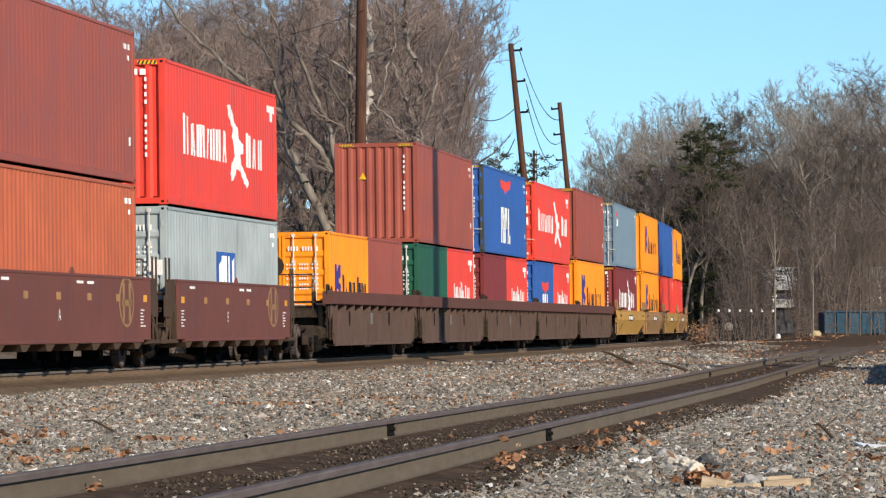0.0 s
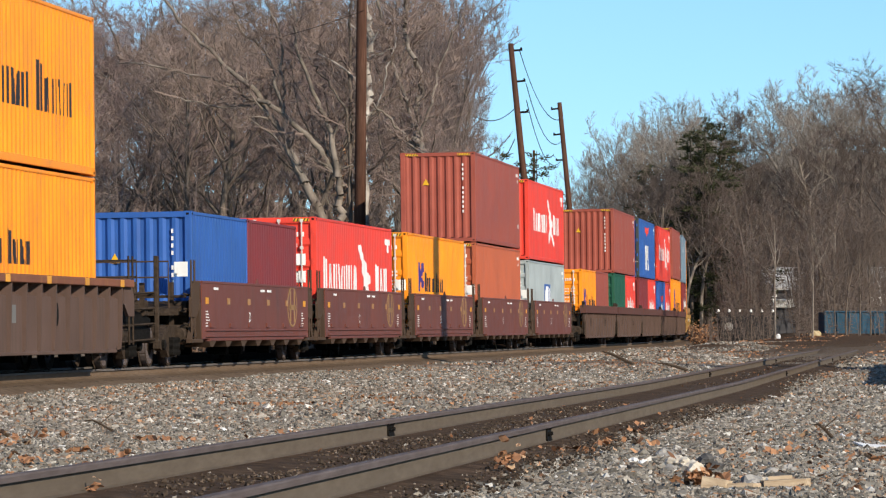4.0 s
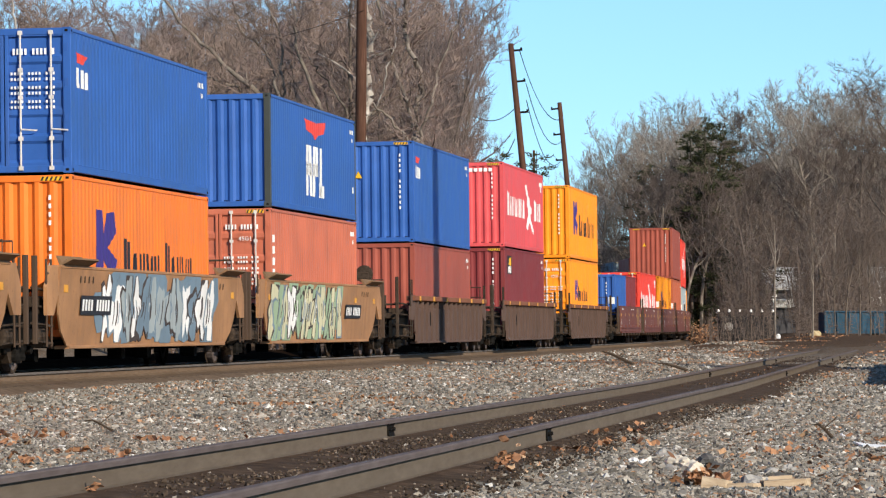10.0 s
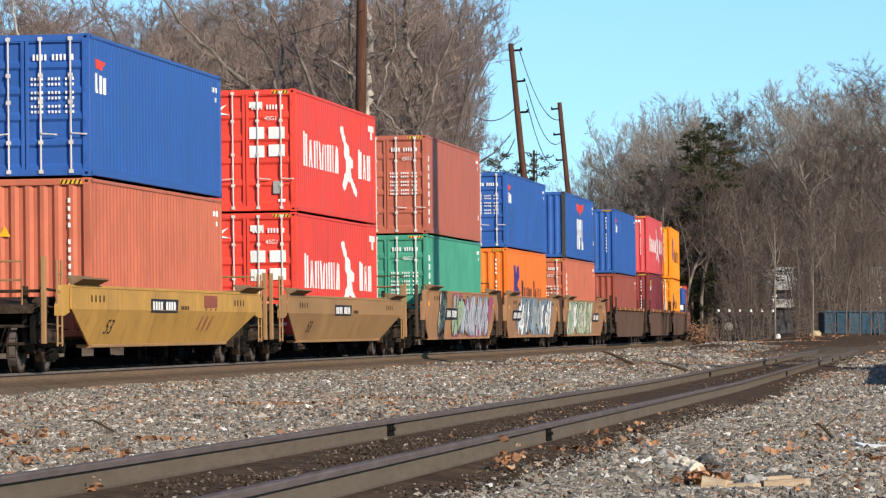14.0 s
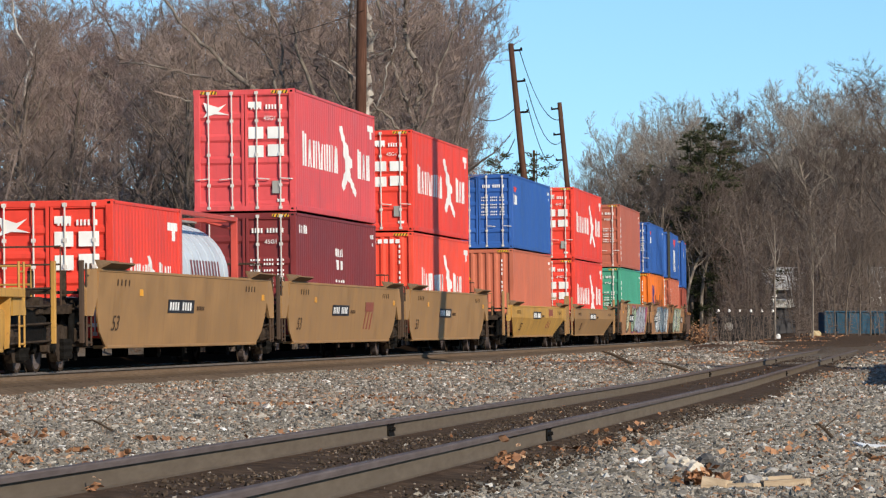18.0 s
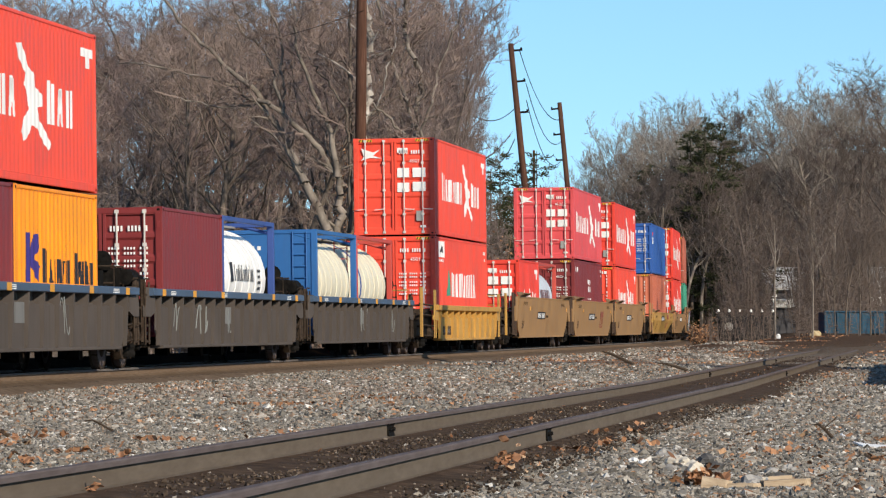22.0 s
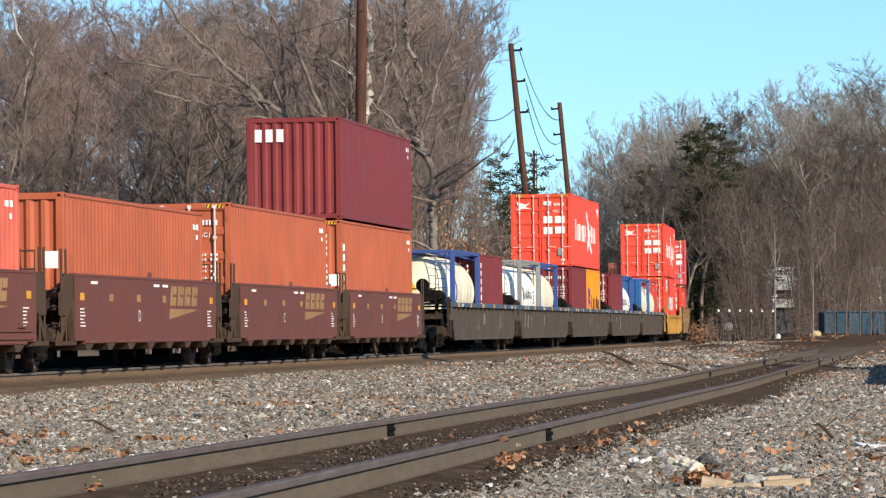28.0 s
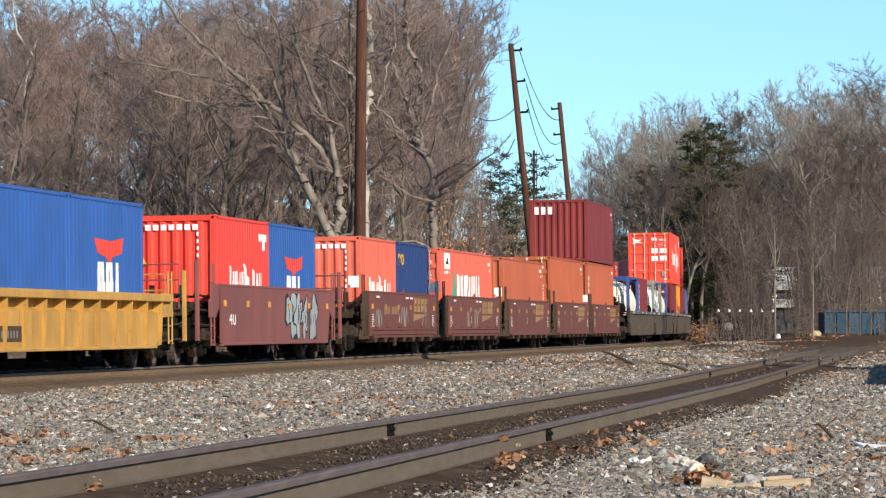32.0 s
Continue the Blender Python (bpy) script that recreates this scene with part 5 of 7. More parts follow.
# height of the well floor over the rail, and of the locking cones between two containers
FLOOR, LOCK = 0.57, 0.028


def load(spec, s_tail, z, where):
    if len(spec) == 5:
        L, H, colour, kind, tail = spec
        rides(container(L, H, colour, kind, tail, where), s_tail + L / 2, L / 2, z)
        return L, H
    rides(tank({"cream": "cream", "white": "white", "grey": "grey"}[spec[0]], spec[1], spec[2], where), s_tail + T / 2, T / 2, z)
    return T, ST


def build_train():
    for i, (s0, kind, hp, lower, upper) in enumerate(TRAIN):
        mid = s0 + F / 2
        first = i == 0 or TRAIN[i - 1][1] != kind
        well(kind, hp, mid, i, True, first, kind in "CSHP", {"R": "ABCDE"[i % 5]}.get(kind, ""))
        s, top = s0 - 0.02, 0.0
        for spec in lower:
            L, H = load(spec, s, FLOOR + (0.03 if upper else 0.0), "in a well car")
            s, top = s + L + 0.07, max(top, H)
        for spec in upper:
            load(spec, s0, FLOOR + 0.03 + top + LOCK, "stacked on another one")


build_train()


# ---- tracks ----
def rail_profile(x, w=0.036):
    return [(x - 0.07, -0.172), (x + 0.07, -0.172), (x + 0.07, -0.158), (x + 0.012, -0.145), (x + 0.009, -0.043), (x + w, -0.039), (x + w, -0.010)], [(x + w, -0.010), (x + w - 0.006, -0.001), (x, 0.001), (x - w + 0.006, -0.001), (x - w, -0.010), (x - w, -0.036), (x - 0.010, -0.05), (x - 0.014, -0.135), (x - 0.07, -0.158)]


def swept(name, outline, poses, mats, mat_of):
    s = Solid()
    n = len(outline)
    v = []
    for m in poses:
        for a, b in outline:
            q = m @ Vector((a, 0, b))
            v.append((q.x, q.y, q.z))
    for i in range(len(poses) - 1):
        for j in range(n):
            s.f.append((i * n + j, i * n + (j + 1) % n, (i + 1) * n + (j + 1) % n, (i + 1) * n + j))
            s.m.append(mat_of(j))
    s.v = v
    return s.mesh(name, *mats)


def lay_rails(track, poses, gauge=0.7535, web=RAIL, head=HEAD, w=0.036):
    for x in (-gauge, gauge):
        a, b = rail_profile(x, w)
        o = a + b[1:]
        part("rail", swept("rail", o, poses, (web, head), lambda j: 1 if 5 <= j <= 9 else 0), track, "rusty steel rail with a worn head")


main_track = thing("main_track", "curved main line of rusty rails on ballast", "railway track", kind="structure")
main_poses = [on_line(s, 1.0) for s in list(range(-560, -20, 20)) + list(range(-20, 260, 4)) + list(range(260, 720, 12))]
lay_rails(main_track, main_poses, head=SHINE, w=0.044)
TURN2, OFF2 = 0.13021, -3.988


def siding(u, lat=0.0):
    l = OFF2 + lat
    x, y = u * math.sin(TURN2) + l * math.cos(TURN2), u * math.cos(TURN2) - l * math.sin(TURN2)
    return Vector((x, y, ground_z(x, y) + 0.21))


def on_siding(u):
    return Matrix.Translation(siding(u)) @ Matrix.Rotation(-TURN2, 4, "Z")


side_track = thing("side_track", "straight side track with rusty rails half sunk in gravel", "railway track", kind="structure")
side_poses = [on_siding(u) for u in list(range(-60, 10, 10)) + list(range(10, 150, 4)) + list(range(150, 420, 15))]
lay_rails(side_track, side_poses, web=RAIL_DARK)
SOIL = grainy("dark_leafy_soil", (0.036, 0.025, 0.017), (0.13, 0.085, 0.056), 7, 0.95, 0.7, 0.03)
soil_outline = [(-1.35, -0.34), (1.6, -0.34), (1.35, -0.205), (0.85, -0.15), (0.65, -0.155), (0.3, -0.17), (-0.3, -0.175), (-0.65, -0.155), (-0.85, -0.15), (-1.1, -0.2)]
part("soil_bed", swept("soil_bed", soil_outline, side_poses, (SOIL,), lambda j: 0), side_track, "dark brown leafy soil between the rails")
# joint bars where two rail lengths meet
JOINTS = ((31.25, 1), (32.6, -1), (79.25, 1), (78.0, -1), (109.0, -1), (112.3, 1), (120.3, 1))
jb = Solid()
jb.prism([(0.008, -0.15), (0.034, -0.148), (0.024, -0.12), (0.022, -0.06), (0.034, -0.042), (0.008, -0.044)], "y", -0.17, 0.17)
for y in (-0.12, -0.04, 0.04, 0.12):
    jb.lathe([(0.02, 0.018), (0.042, 0.018)], "x", (0, y, -0.09), 6)
JOINT = jb.mesh("joint_bar", GREASE)
for u, sx in JOINTS:
    part("joint_bar", JOINT, side_track, "dark bolted joint bar", at=on_siding(u) @ pose(sx * 0.7535, 0, 0))
TIE_MESH = Solid().slab(-1.28, -0.11, -0.17, 1.28, 0.11, 0.0, 0.02).mesh("tie", TIE)
SPIKE = Solid().box(-0.02, -0.02, -0.16, 0.02, 0.02, 0.0).mesh("spike", RUSTY)
for i in range(110):
    m = on_siding(16 + i * 0.56)
    part("tie", TIE_MESH, side_track, at=m @ pose(random.uniform(-0.04, 0.04), 0, -0.185, 0, 0, random.uniform(-1, 1)))
BED = grainy("oily_dirt_bed", (0.10, 0.07, 0.047), (0.19, 0.138, 0.098), 4, 0.95, 0.5, 0.02)
# the left shoulder is raised so that the blackened band shows over the rail
bed_outline = [(-3.3, -0.9), (1.95, -0.42), (1.7, -0.30), (1.35, -0.21), (0.85, -0.165), (0.68, -0.09), (0.5, -0.06), (-0.5, -0.06), (-0.68, -0.05), (-0.9, -0.03), (-1.6, 0.02), (-2.2, 0.19), (-2.7, 0.17), (-3.3, -0.6)]
# the train's shadow on the bed is put into this near-black colour
BED_SHADE = grainy("train_shade_black", (0.009, 0.0055, 0.0035), (0.026, 0.017, 0.012), 5, 0.98)
BED_SHADE.node_tree.nodes["Principled BSDF"].inputs["Specular IOR Level"].default_value = 0.0
part("trackbed", swept("trackbed", bed_outline, main_poses, (BED, BED_SHADE), lambda j: 1 if 5 <= j <= 13 else 0), main_track, "brown dirt-filled trackbed, blackened where the train's shadow lies")
for i in range(170):
    part("tie", TIE_MESH, main_track, at=on_line(-8 + i * 0.6, 1.0) @ pose(0, 0, -0.2, 0, 0, random.uniform(-1, 1)))


# ---- ground: one sheet, with the wooded rise to the left and the far bank to the right ----
def smoothstep(a, b, v):
    q = min(1.0, max(0.0, (v - a) / (b - a)))
    return q * q * (3 - 2 * q)


def side_of_line(x, y):
    """Distance to the right of the main line, roughly."""
    i = int(np.clip(np.searchsorted(LINE_Y[:930], y), 1, 929))
    return (x - LINE_X[i]) * math.cos(_th[i])


def land(x, y):
    z = ground_z(x, y)
    l = side_of_line(x, y) if y < 330 else x - 18.0
    z += 7.5 * smoothstep(9, 60, -l) * smoothstep(60, 130, y) * smoothstep(-0.016, 0.03, -x / max(y, 1.0))
    z += (0.95 * smoothstep(11.0, 16.0, -l) - 0.4 * smoothstep(1.9, 3.2, -l) * (1 - smoothstep(9.5, 11.5, -l))) * smoothstep(15, 30, y)
    z += 0.42 * smoothstep(110, 220, y) * smoothstep(2, 9, l)
    z += 12.0 * smoothstep(335, 520, y) + 13.0 * smoothstep(340, 500, y) * smoothstep(0.05, 0.085, x / max(y, 1.0))
    if 110 < y < 260 and l > 2:
        z += 0.42 * max(0.0, noise.noise((x * 0.33, y * 0.07, 5))) * smoothstep(112, 150, y) * smoothstep(2, 6, l)
    z += 0.035 * noise.noise((x * 0.35, y * 0.35, 0)) + 0.08 * noise.noise((x * 0.06, y * 0.06, 3)) * (1 if y > 8 else 0)
    if x > 3 and y > 14:
        z += 0.16 * smoothstep(3.0, 8.0, x - y * 0.072) * smoothstep(14, 40, y)
    return z


def axis(pairs):
    out = []
    for a, b, step in pairs:
        out += list(np.arange(a, b, step))
    return out


gx = axis([(-1500, -200, 130), (-200, -40, 8), (-40, 40, 1.0), (40, 120, 8), (120, 1600, 120)])
gy = axis([(-900, -20, 40), (-20, 110, 1.0), (110, 200, 3), (200, 420, 8), (420, 3200, 120)])
s = Solid()
for y in gy:
    for x in gx:
        s.v.append((float(x), float(y), land(x, y)))
n = len(gx)
s.f = [(j * n + i, j * n + i + 1, (j + 1) * n + i + 1, (j + 1) * n + i) for j in range(len(gy) - 1) for i in range(n - 1)]
s.m = [0] * len(s.f)


def ground_material():
    m, t, b = shader("gravel_and_leaf_litter", 0.95)
    c = t.nodes.new("ShaderNodeNewGeometry")
    vor = nod(t, "ShaderNodeTexVoronoi", Scale=16.0)
    t.links.new(c.outputs["Position"], vor.inputs["Vector"])
    big = nod(t, "ShaderNodeTexNoise", Scale=0.35, Detail=5.0)
    t.links.new(c.outputs["Position"], big.inputs["Vector"])
    fine = nod(t, "ShaderNodeTexNoise", Scale=11.0, Detail=6.0)
    t.links.new(c.outputs["Position"], fine.inputs["Vector"])
    stone = ramp(t, vor.outputs["Color"], [(0.0, (0.10, 0.088, 0.07)), (0.5, (0.22, 0.195, 0.155)), (1.0, (0.38, 0.35, 0.29))])
    stone = mixed(t, ramp(t, fine.outputs["Fac"], [(0.48, (0, 0, 0)), (0.62, (0.8, 0.8, 0.8))]), stone, (0.17, 0.09, 0.045))
    earth = ramp(t, fine.outputs["Fac"], [(0.3, (0.035, 0.024, 0.016)), (0.7, (0.14, 0.09, 0.054))])
    sep = t.nodes.new("ShaderNodeSeparateXYZ")
    t.links.new(c.outputs["Position"], sep.inputs[0])
    far = nod(t, "ShaderNodeMapRange", **{"From Min": 100.0, "From Max": 170.0})
    t.links.new(sep.outputs["Y"], far.inputs["Value"])
    mix = t.nodes.new("ShaderNodeMath")
    mix.operation = "ADD"
    across = t.nodes.new("ShaderNodeVectorMath")
    across.operation = "DOT_PRODUCT"
    across.inputs[1].default_value = (-1.0, 0.139, 0.0)
    t.links.new(c.outputs["Position"], across.inputs[0])
    left = nod(t, "ShaderNodeMapRange", **{"From Min": 28.0, "From Max": 31.0})
    t.links.new(across.outputs["Value"], left.inputs["Value"])
    most = t.nodes.new("ShaderNodeMath")
    most.operation = "MAXIMUM"
    t.links.new(far.outputs[0], most.inputs[0])
    t.links.new(left.outputs[0], most.inputs[1])
    t.links.new(most.outputs[0], mix.inputs[0])
    t.links.new(ramp(t, big.outputs["Fac"], [(0.55, (0, 0, 0)), (0.75, (0.55, 0.55, 0.55))]), mix.inputs[1])
    t.links.new(mixed(t, mix.outputs[0], stone, earth), b.inputs["Base Color"])
    bumped(t, b, vor.outputs["Distance"], 0.8, 0.04)
    return m


ground_ob = new("ground", s.mesh("ground", ground_material()))
tagged(ground_ob, "grey ballast and gravel ground with brown leaf litter", "ground", kind="structure")


# ---- loose ballast stones and fallen leaves ----
def stone_field(name, count, near, far, size, verts, faces, seed, keep, lift=0.005):
    g = np.random.default_rng(seed)
    d = np.sqrt(g.uniform(near * near, far * far, count * 2))
    x = d * g.uniform(-0.121, 0.121, count * 2)
    ok = np.array([keep(a, b) for a, b in zip(x, d)])
    x, d = x[ok][:count], d[ok][:count]
    count = len(x)
    z = np.array([land(a, b) for a, b in zip(x, d)])
    base = np.array(verts, float)
    q = g.normal(size=(count, 4))
    q /= np.linalg.norm(q, axis=1)[:, None]
    a, b, c, e = q.T
    R = np.stack([1 - 2 * (c * c + e * e), 2 * (b * c - e * a), 2 * (b * e + c * a), 2 * (b * c + e * a), 1 - 2 * (b * b + e * e), 2 * (c * e - b * a), 2 * (b * e - c * a), 2 * (c * e + b * a), 1 - 2 * (b * b + c * c)], 1).reshape(-1, 3, 3)
    sc = g.uniform(0.55, 1.3, (count, 1, 3)) * size * g.lognormal(0, 0.28, (count, 1, 1))
    v = base[None] * sc * g.uniform(0.8, 1.2, (count, len(base), 1))
    v = np.einsum("nij,nkj->nki", R, v)
    v[:, :, 2] *= 0.8
    v += np.stack([x, d, z + lift], 1)[:, None, :]
    f = np.array(faces)[None] + (np.arange(count) * len(base))[:, None, None]
    me = bpy.data.meshes.new(name)
    me.from_pydata(v.reshape(-1, 3).tolist(), [], f.reshape(-1, len(faces[0])).tolist())
    return me


def island_material(name, stops, rough=0.9, bump=0.0):
    m, t, b = shader(name, rough)
    gnode = t.nodes.new("ShaderNodeNewGeometry")
    base = ramp(t, gnode.outputs["Random Per Island"], stops)
    nz = rough_noise(t, 40.0, 4)
    base = mixed(t, ramp(t, nz, [(0.35, (0, 0, 0)), (0.7, (0.45, 0.45, 0.45))]), base, (0.09, 0.075, 0.06))
    t.links.new(base, b.inputs["Base Color"])
    return m


STONE = island_material("crushed_stone", [(0.0, (0.066, 0.062, 0.054)), (0.3, (0.175, 0.163, 0.140)), (0.62, (0.275, 0.255, 0.218)), (0.72, (0.26, 0.160, 0.098)), (0.79, (0.30, 0.270, 0.225)), (0.93, (0.42, 0.385, 0.33)), (0.992, (0.66, 0.64, 0.59))])
CLOD = island_material("dark_clods", [(0.0, (0.025, 0.018, 0.013)), (0.6, (0.07, 0.05, 0.036)), (0.93, (0.16, 0.12, 0.09)), (1.0, (0.4, 0.36, 0.3))])
LEAF = island_material("dry_oak_leaf", [(0.0, (0.20, 0.095, 0.05)), (0.5, (0.38, 0.19, 0.10)), (0.85, (0.52, 0.28, 0.15)), (1.0, (0.56, 0.39, 0.25))], 0.8)
gr = (1 + 5 ** 0.5) / 2
ICO = [tuple(c / 1.9 for c in p) for p in ((-1, gr, 0), (1, gr, 0), (-1, -gr, 0), (1, -gr, 0), (0, -1, gr), (0, 1, gr), (0, -1, -gr), (0, 1, -gr), (gr, 0, -1), (gr, 0, 1), (-gr, 0, -1), (-gr, 0, 1))]
ICO_F = [(0, 11, 5), (0, 5, 1), (0, 1, 7), (0, 7, 10), (0, 10, 11), (1, 5, 9), (5, 11, 4), (11, 10, 2), (10, 7, 6), (7, 1, 8), (3, 9, 4), (3, 4, 2), (3, 2, 6), (3, 6, 8), (3, 8, 9), (4, 9, 5), (2, 4, 11), (6, 2, 10), (8, 6, 7), (9, 8, 1)]
OCT = [(1, 0, 0), (-1, 0, 0), (0, 1, 0), (0, -1, 0), (0, 0, 1), (0, 0, -1)]
OCT_F = [(0, 2, 4), (2, 1, 4), (1, 3, 4), (3, 0, 4), (2, 0, 5), (1, 2, 5), (3, 1, 5), (0, 3, 5)]


def clear_of_rails(x, y):
    l = x * math.cos(TURN2) - y * math.sin(TURN2) - OFF2
    return abs(l) > 1.15 + 0.3 * noise.noise((x * 2, y * 0.6, 9)) and side_of_line(x, y) > 1.5


def gravelly(x, y):
    return clear_of_rails(x, y) and noise.noise((x * 0.3, y * 0.1, 2)) > -0.2 and (y < 125 or x * math.cos(TURN2) - y * math.sin(TURN2) < OFF2 - 3)


def leafy(x, y):
    """Leaves gather in drifts."""
    return clear_of_rails(x, y) and noise.noise((x * 0.5, y * 0.22, 7)) > 0.0


def between_rails(x, y):
    l = x * math.cos(TURN2) - y * math.sin(TURN2) - OFF2
    return abs(l) < 1.5 and abs(abs(l) - 0.75) > 0.09


for nm, cnt, a, b, sz, vv, ff, keep in (("near_ballast", 62000, 17, 42, 0.025, OCT, OCT_F, clear_of_rails), ("far_ballast", 50000, 42, 92, 0.036, OCT, OCT_F, clear_of_rails), ("distant_ballast", 30000, 92, 190, 0.05, OCT, OCT_F, gravelly),
                                        ("soil_clods", 14000, 17, 52, 0.013, OCT, OCT_F, between_rails), ("far_soil_clods", 9000, 52, 125, 0.02, OCT, OCT_F, between_rails)):
    me = stone_field(nm, cnt, a, b, sz, vv, ff, cnt, keep, 0.045 if "clods" in nm else 0.005)
    me.materials.append(CLOD if "clods" in nm else STONE)
    tagged(new(nm, me), "dark crumbly soil clods between the rails" if "clods" in nm else "loose grey crushed stone ballast on the ground", "soil" if "clods" in nm else "ballast", kind="stuff")
LEAF_V = [(-0.5, -1, 0.1), (0.5, -0.9, 0.25), (0.75, 0.1, -0.05), (0.35, 1, 0.3), (-0.4, 0.9, 0.1), (-0.8, 0, 0.35)]
LEAF_F = [(0, 1, 2, 5), (5, 2, 3, 4)]
for nm, cnt, a, b, sz, keep in (("fallen_leaves", 1100, 17, 45, 0.018, leafy), ("far_leaves", 6000, 45, 120, 0.024, leafy), ("distant_leaves", 9000, 100, 230, 0.034, leafy), ("leaves_between_rails", 420, 17, 100, 0.022, between_rails)):
    me = stone_field(nm, cnt, a, b, sz, LEAF_V, LEAF_F, cnt + 5, keep, 0.065 if "between" in nm else 0.025)
    me.materials.append(LEAF)
    tagged(new(nm, me), "scattered dry brown oak leaves on the gravel", "leaves", kind="stuff")


# ---- trees ----
def seg_mesh(name, segs, sides, mat):
    """Tapered bars for all segments at once: rows of start, end, two radii."""
    a = np.array(segs, float)
    p, q, r0, r1 = a[:, :3], a[:, 3:6], a[:, 6], a[:, 7]
    d = q - p
    d /= np.linalg.norm(d, axis=1)[:, None] + 1e-9
    ref = np.where(np.abs(d[:, 2:3]) < 0.9, np.array([[0.0, 0.0, 1.0]]), np.array([[1.0, 0.0, 0.0]]))
    u = np.cross(d, ref)
    u /= np.linalg.norm(u, axis=1)[:, None]
    w = np.cross(d, u)
    an = 2 * np.pi * np.arange(sides) / sides
    ring = np.cos(an)[None, :, None] * u[:, None, :] + np.sin(an)[None, :, None] * w[:, None, :]
    v = np.concatenate([p[:, None] + ring * r0[:, None, None], q[:, None] + ring * r1[:, None, None]], 1)
    k = np.arange(sides)
    f = np.stack([k, (k + 1) % sides, (k + 1) % sides + sides, k + sides], 1)
    f = f[None] + (np.arange(len(a)) * 2 * sides)[:, None, None]
    me = bpy.data.meshes.new(name)
    me.from_pydata(v.reshape(-1, 3).tolist(), [], f.reshape(-1, 4).tolist())
    me.polygons.foreach_set("use_smooth", [True] * len(me.polygons))
    me.materials.append(mat)
    return me


def grow(seed, H, limbs=11, spread=0.6, lean=0.0, fork=0.45, fine=13, limbs_given=None):
    """A bare broadleaf tree: the segments of trunk and limbs, those of the branches, and the finest twigs."""
    rnd = random.Random(seed)
    thick, thin, mid, hair = [], [], [], []

    def shoot(p, d, length, r, level):
        n = (7, 5, 4, 2, 1)[level]
        pts, step = [(p, r)], length / n
        for i in range(n):
            j = (0.10, 0.20, 0.26, 0.3, 0.3)[level]
            d = (d + Vector((rnd.gauss(0, j), rnd.gauss(0, j), rnd.gauss(0, j * 0.8) + (0.02, 0.045, 0.03, 0.01, 0.0)[level]))).normalized()
            q = p + d * step
            rr = r * (1 - (i + 1) / n * (0.62, 0.72, 0.75, 0.7, 0.6)[level])
            (thick if level < 2 or (level == 2 and r > 0.04) else hair if level == 4 else mid if level == 3 else thin).append((*p, *q, pts[-1][1], rr))
            p = q
            pts.append((p, rr))
        if level == 4:
            return
        kids = (limbs, 7, 7, fine)[level]
        for c in range(kids):
            q = (fork if level == 0 else 0.22) + (1 - (fork if level == 0 else 0.22)) * (c + rnd.random()) / kids
            i = min(n - 1, int(q * n))
            a, ra = pts[i]
            b, rb = pts[i + 1]
            s = q * n - i
            base, br = a.lerp(b, s), ra + (rb - ra) * s
            az = rnd.uniform(0, 6.283)
            out = Vector((math.cos(az), math.sin(az), rnd.uniform(-0.1, 0.5)))
            nd = (d * (0.55, 0.6, 0.62, 0.75)[level] + out * ((spread, 0.6, 0.5, 0.38)[level] + rnd.uniform(-0.1, 0.25)) + Vector((0, 0, 0.12))).normalized()
            ln = length * (0.52, 0.5, 0.46, 0.8)[level] * rnd.uniform(0.65, 1.2) * (1.15 - 0.55 * q if level == 0 else 1.1 - 0.4 * q)
            shoot(base, nd, ln, br * (0.55, 0.55, 0.5, 0.55)[level], level + 1)

    if limbs_given:
        for turns, r0, r1 in limbs_given:
            along = [Vector((a, rnd.uniform(-0.5, 0.5) if i else 0.0, b)) for i, (a, b) in enumerate(turns)]
            pts = []
            for i in range(len(along) - 1):
                a, b = along[max(0, i - 1)], along[min(len(along) - 1, i + 2)]
                for k in range(5):
                    q = k / 5
                    h = along[i].lerp(along[i + 1], q) + (along[i + 1] - a) * 0.12 * q * (1 - q) - (b - along[i]) * 0.12 * q * (1 - q)
                    pts.append(h + Vector((rnd.gauss(0, 0.05), rnd.gauss(0, 0.05), rnd.gauss(0, 0.04))))
            pts.append(along[-1])
            n = len(pts) - 1
            rad = [0.7 * (r0 + (r1 - r0) * (i / n)) for i in range(n + 1)]
            for i in range(n):
                thick.append((*pts[i], *pts[i + 1], rad[i], rad[i + 1]))
                d = (pts[i + 1] - pts[i]).normalized()
                if rad[i] < 0.16:
                    if rnd.random() < 0.55:
                        az = rnd.uniform(0, 6.283)
                        nd = (d * 0.5 + Vector((math.cos(az), math.sin(az) * 0.6, rnd.uniform(-0.3, 0.7))) * 0.8).normalized()
                        shoot(pts[i].lerp(pts[i + 1], rnd.random()), nd, rnd.uniform(0.8, 2.2), rad[i] * 0.4, 2)
            shoot(pts[-1], d, 2.6, r1, 2)
    else:
        shoot(Vector((0, 0, -0.3)), Vector((lean, 0, 1)).normalized(), H * 0.86, H * 0.0115 + 0.03, 0)
    thin = [(*q[:6], max(q[6], 0.010), max(q[7], 0.008)) for q in thin]
    for q in mid:
        hair += [q, q]
    return thick, thin, hair


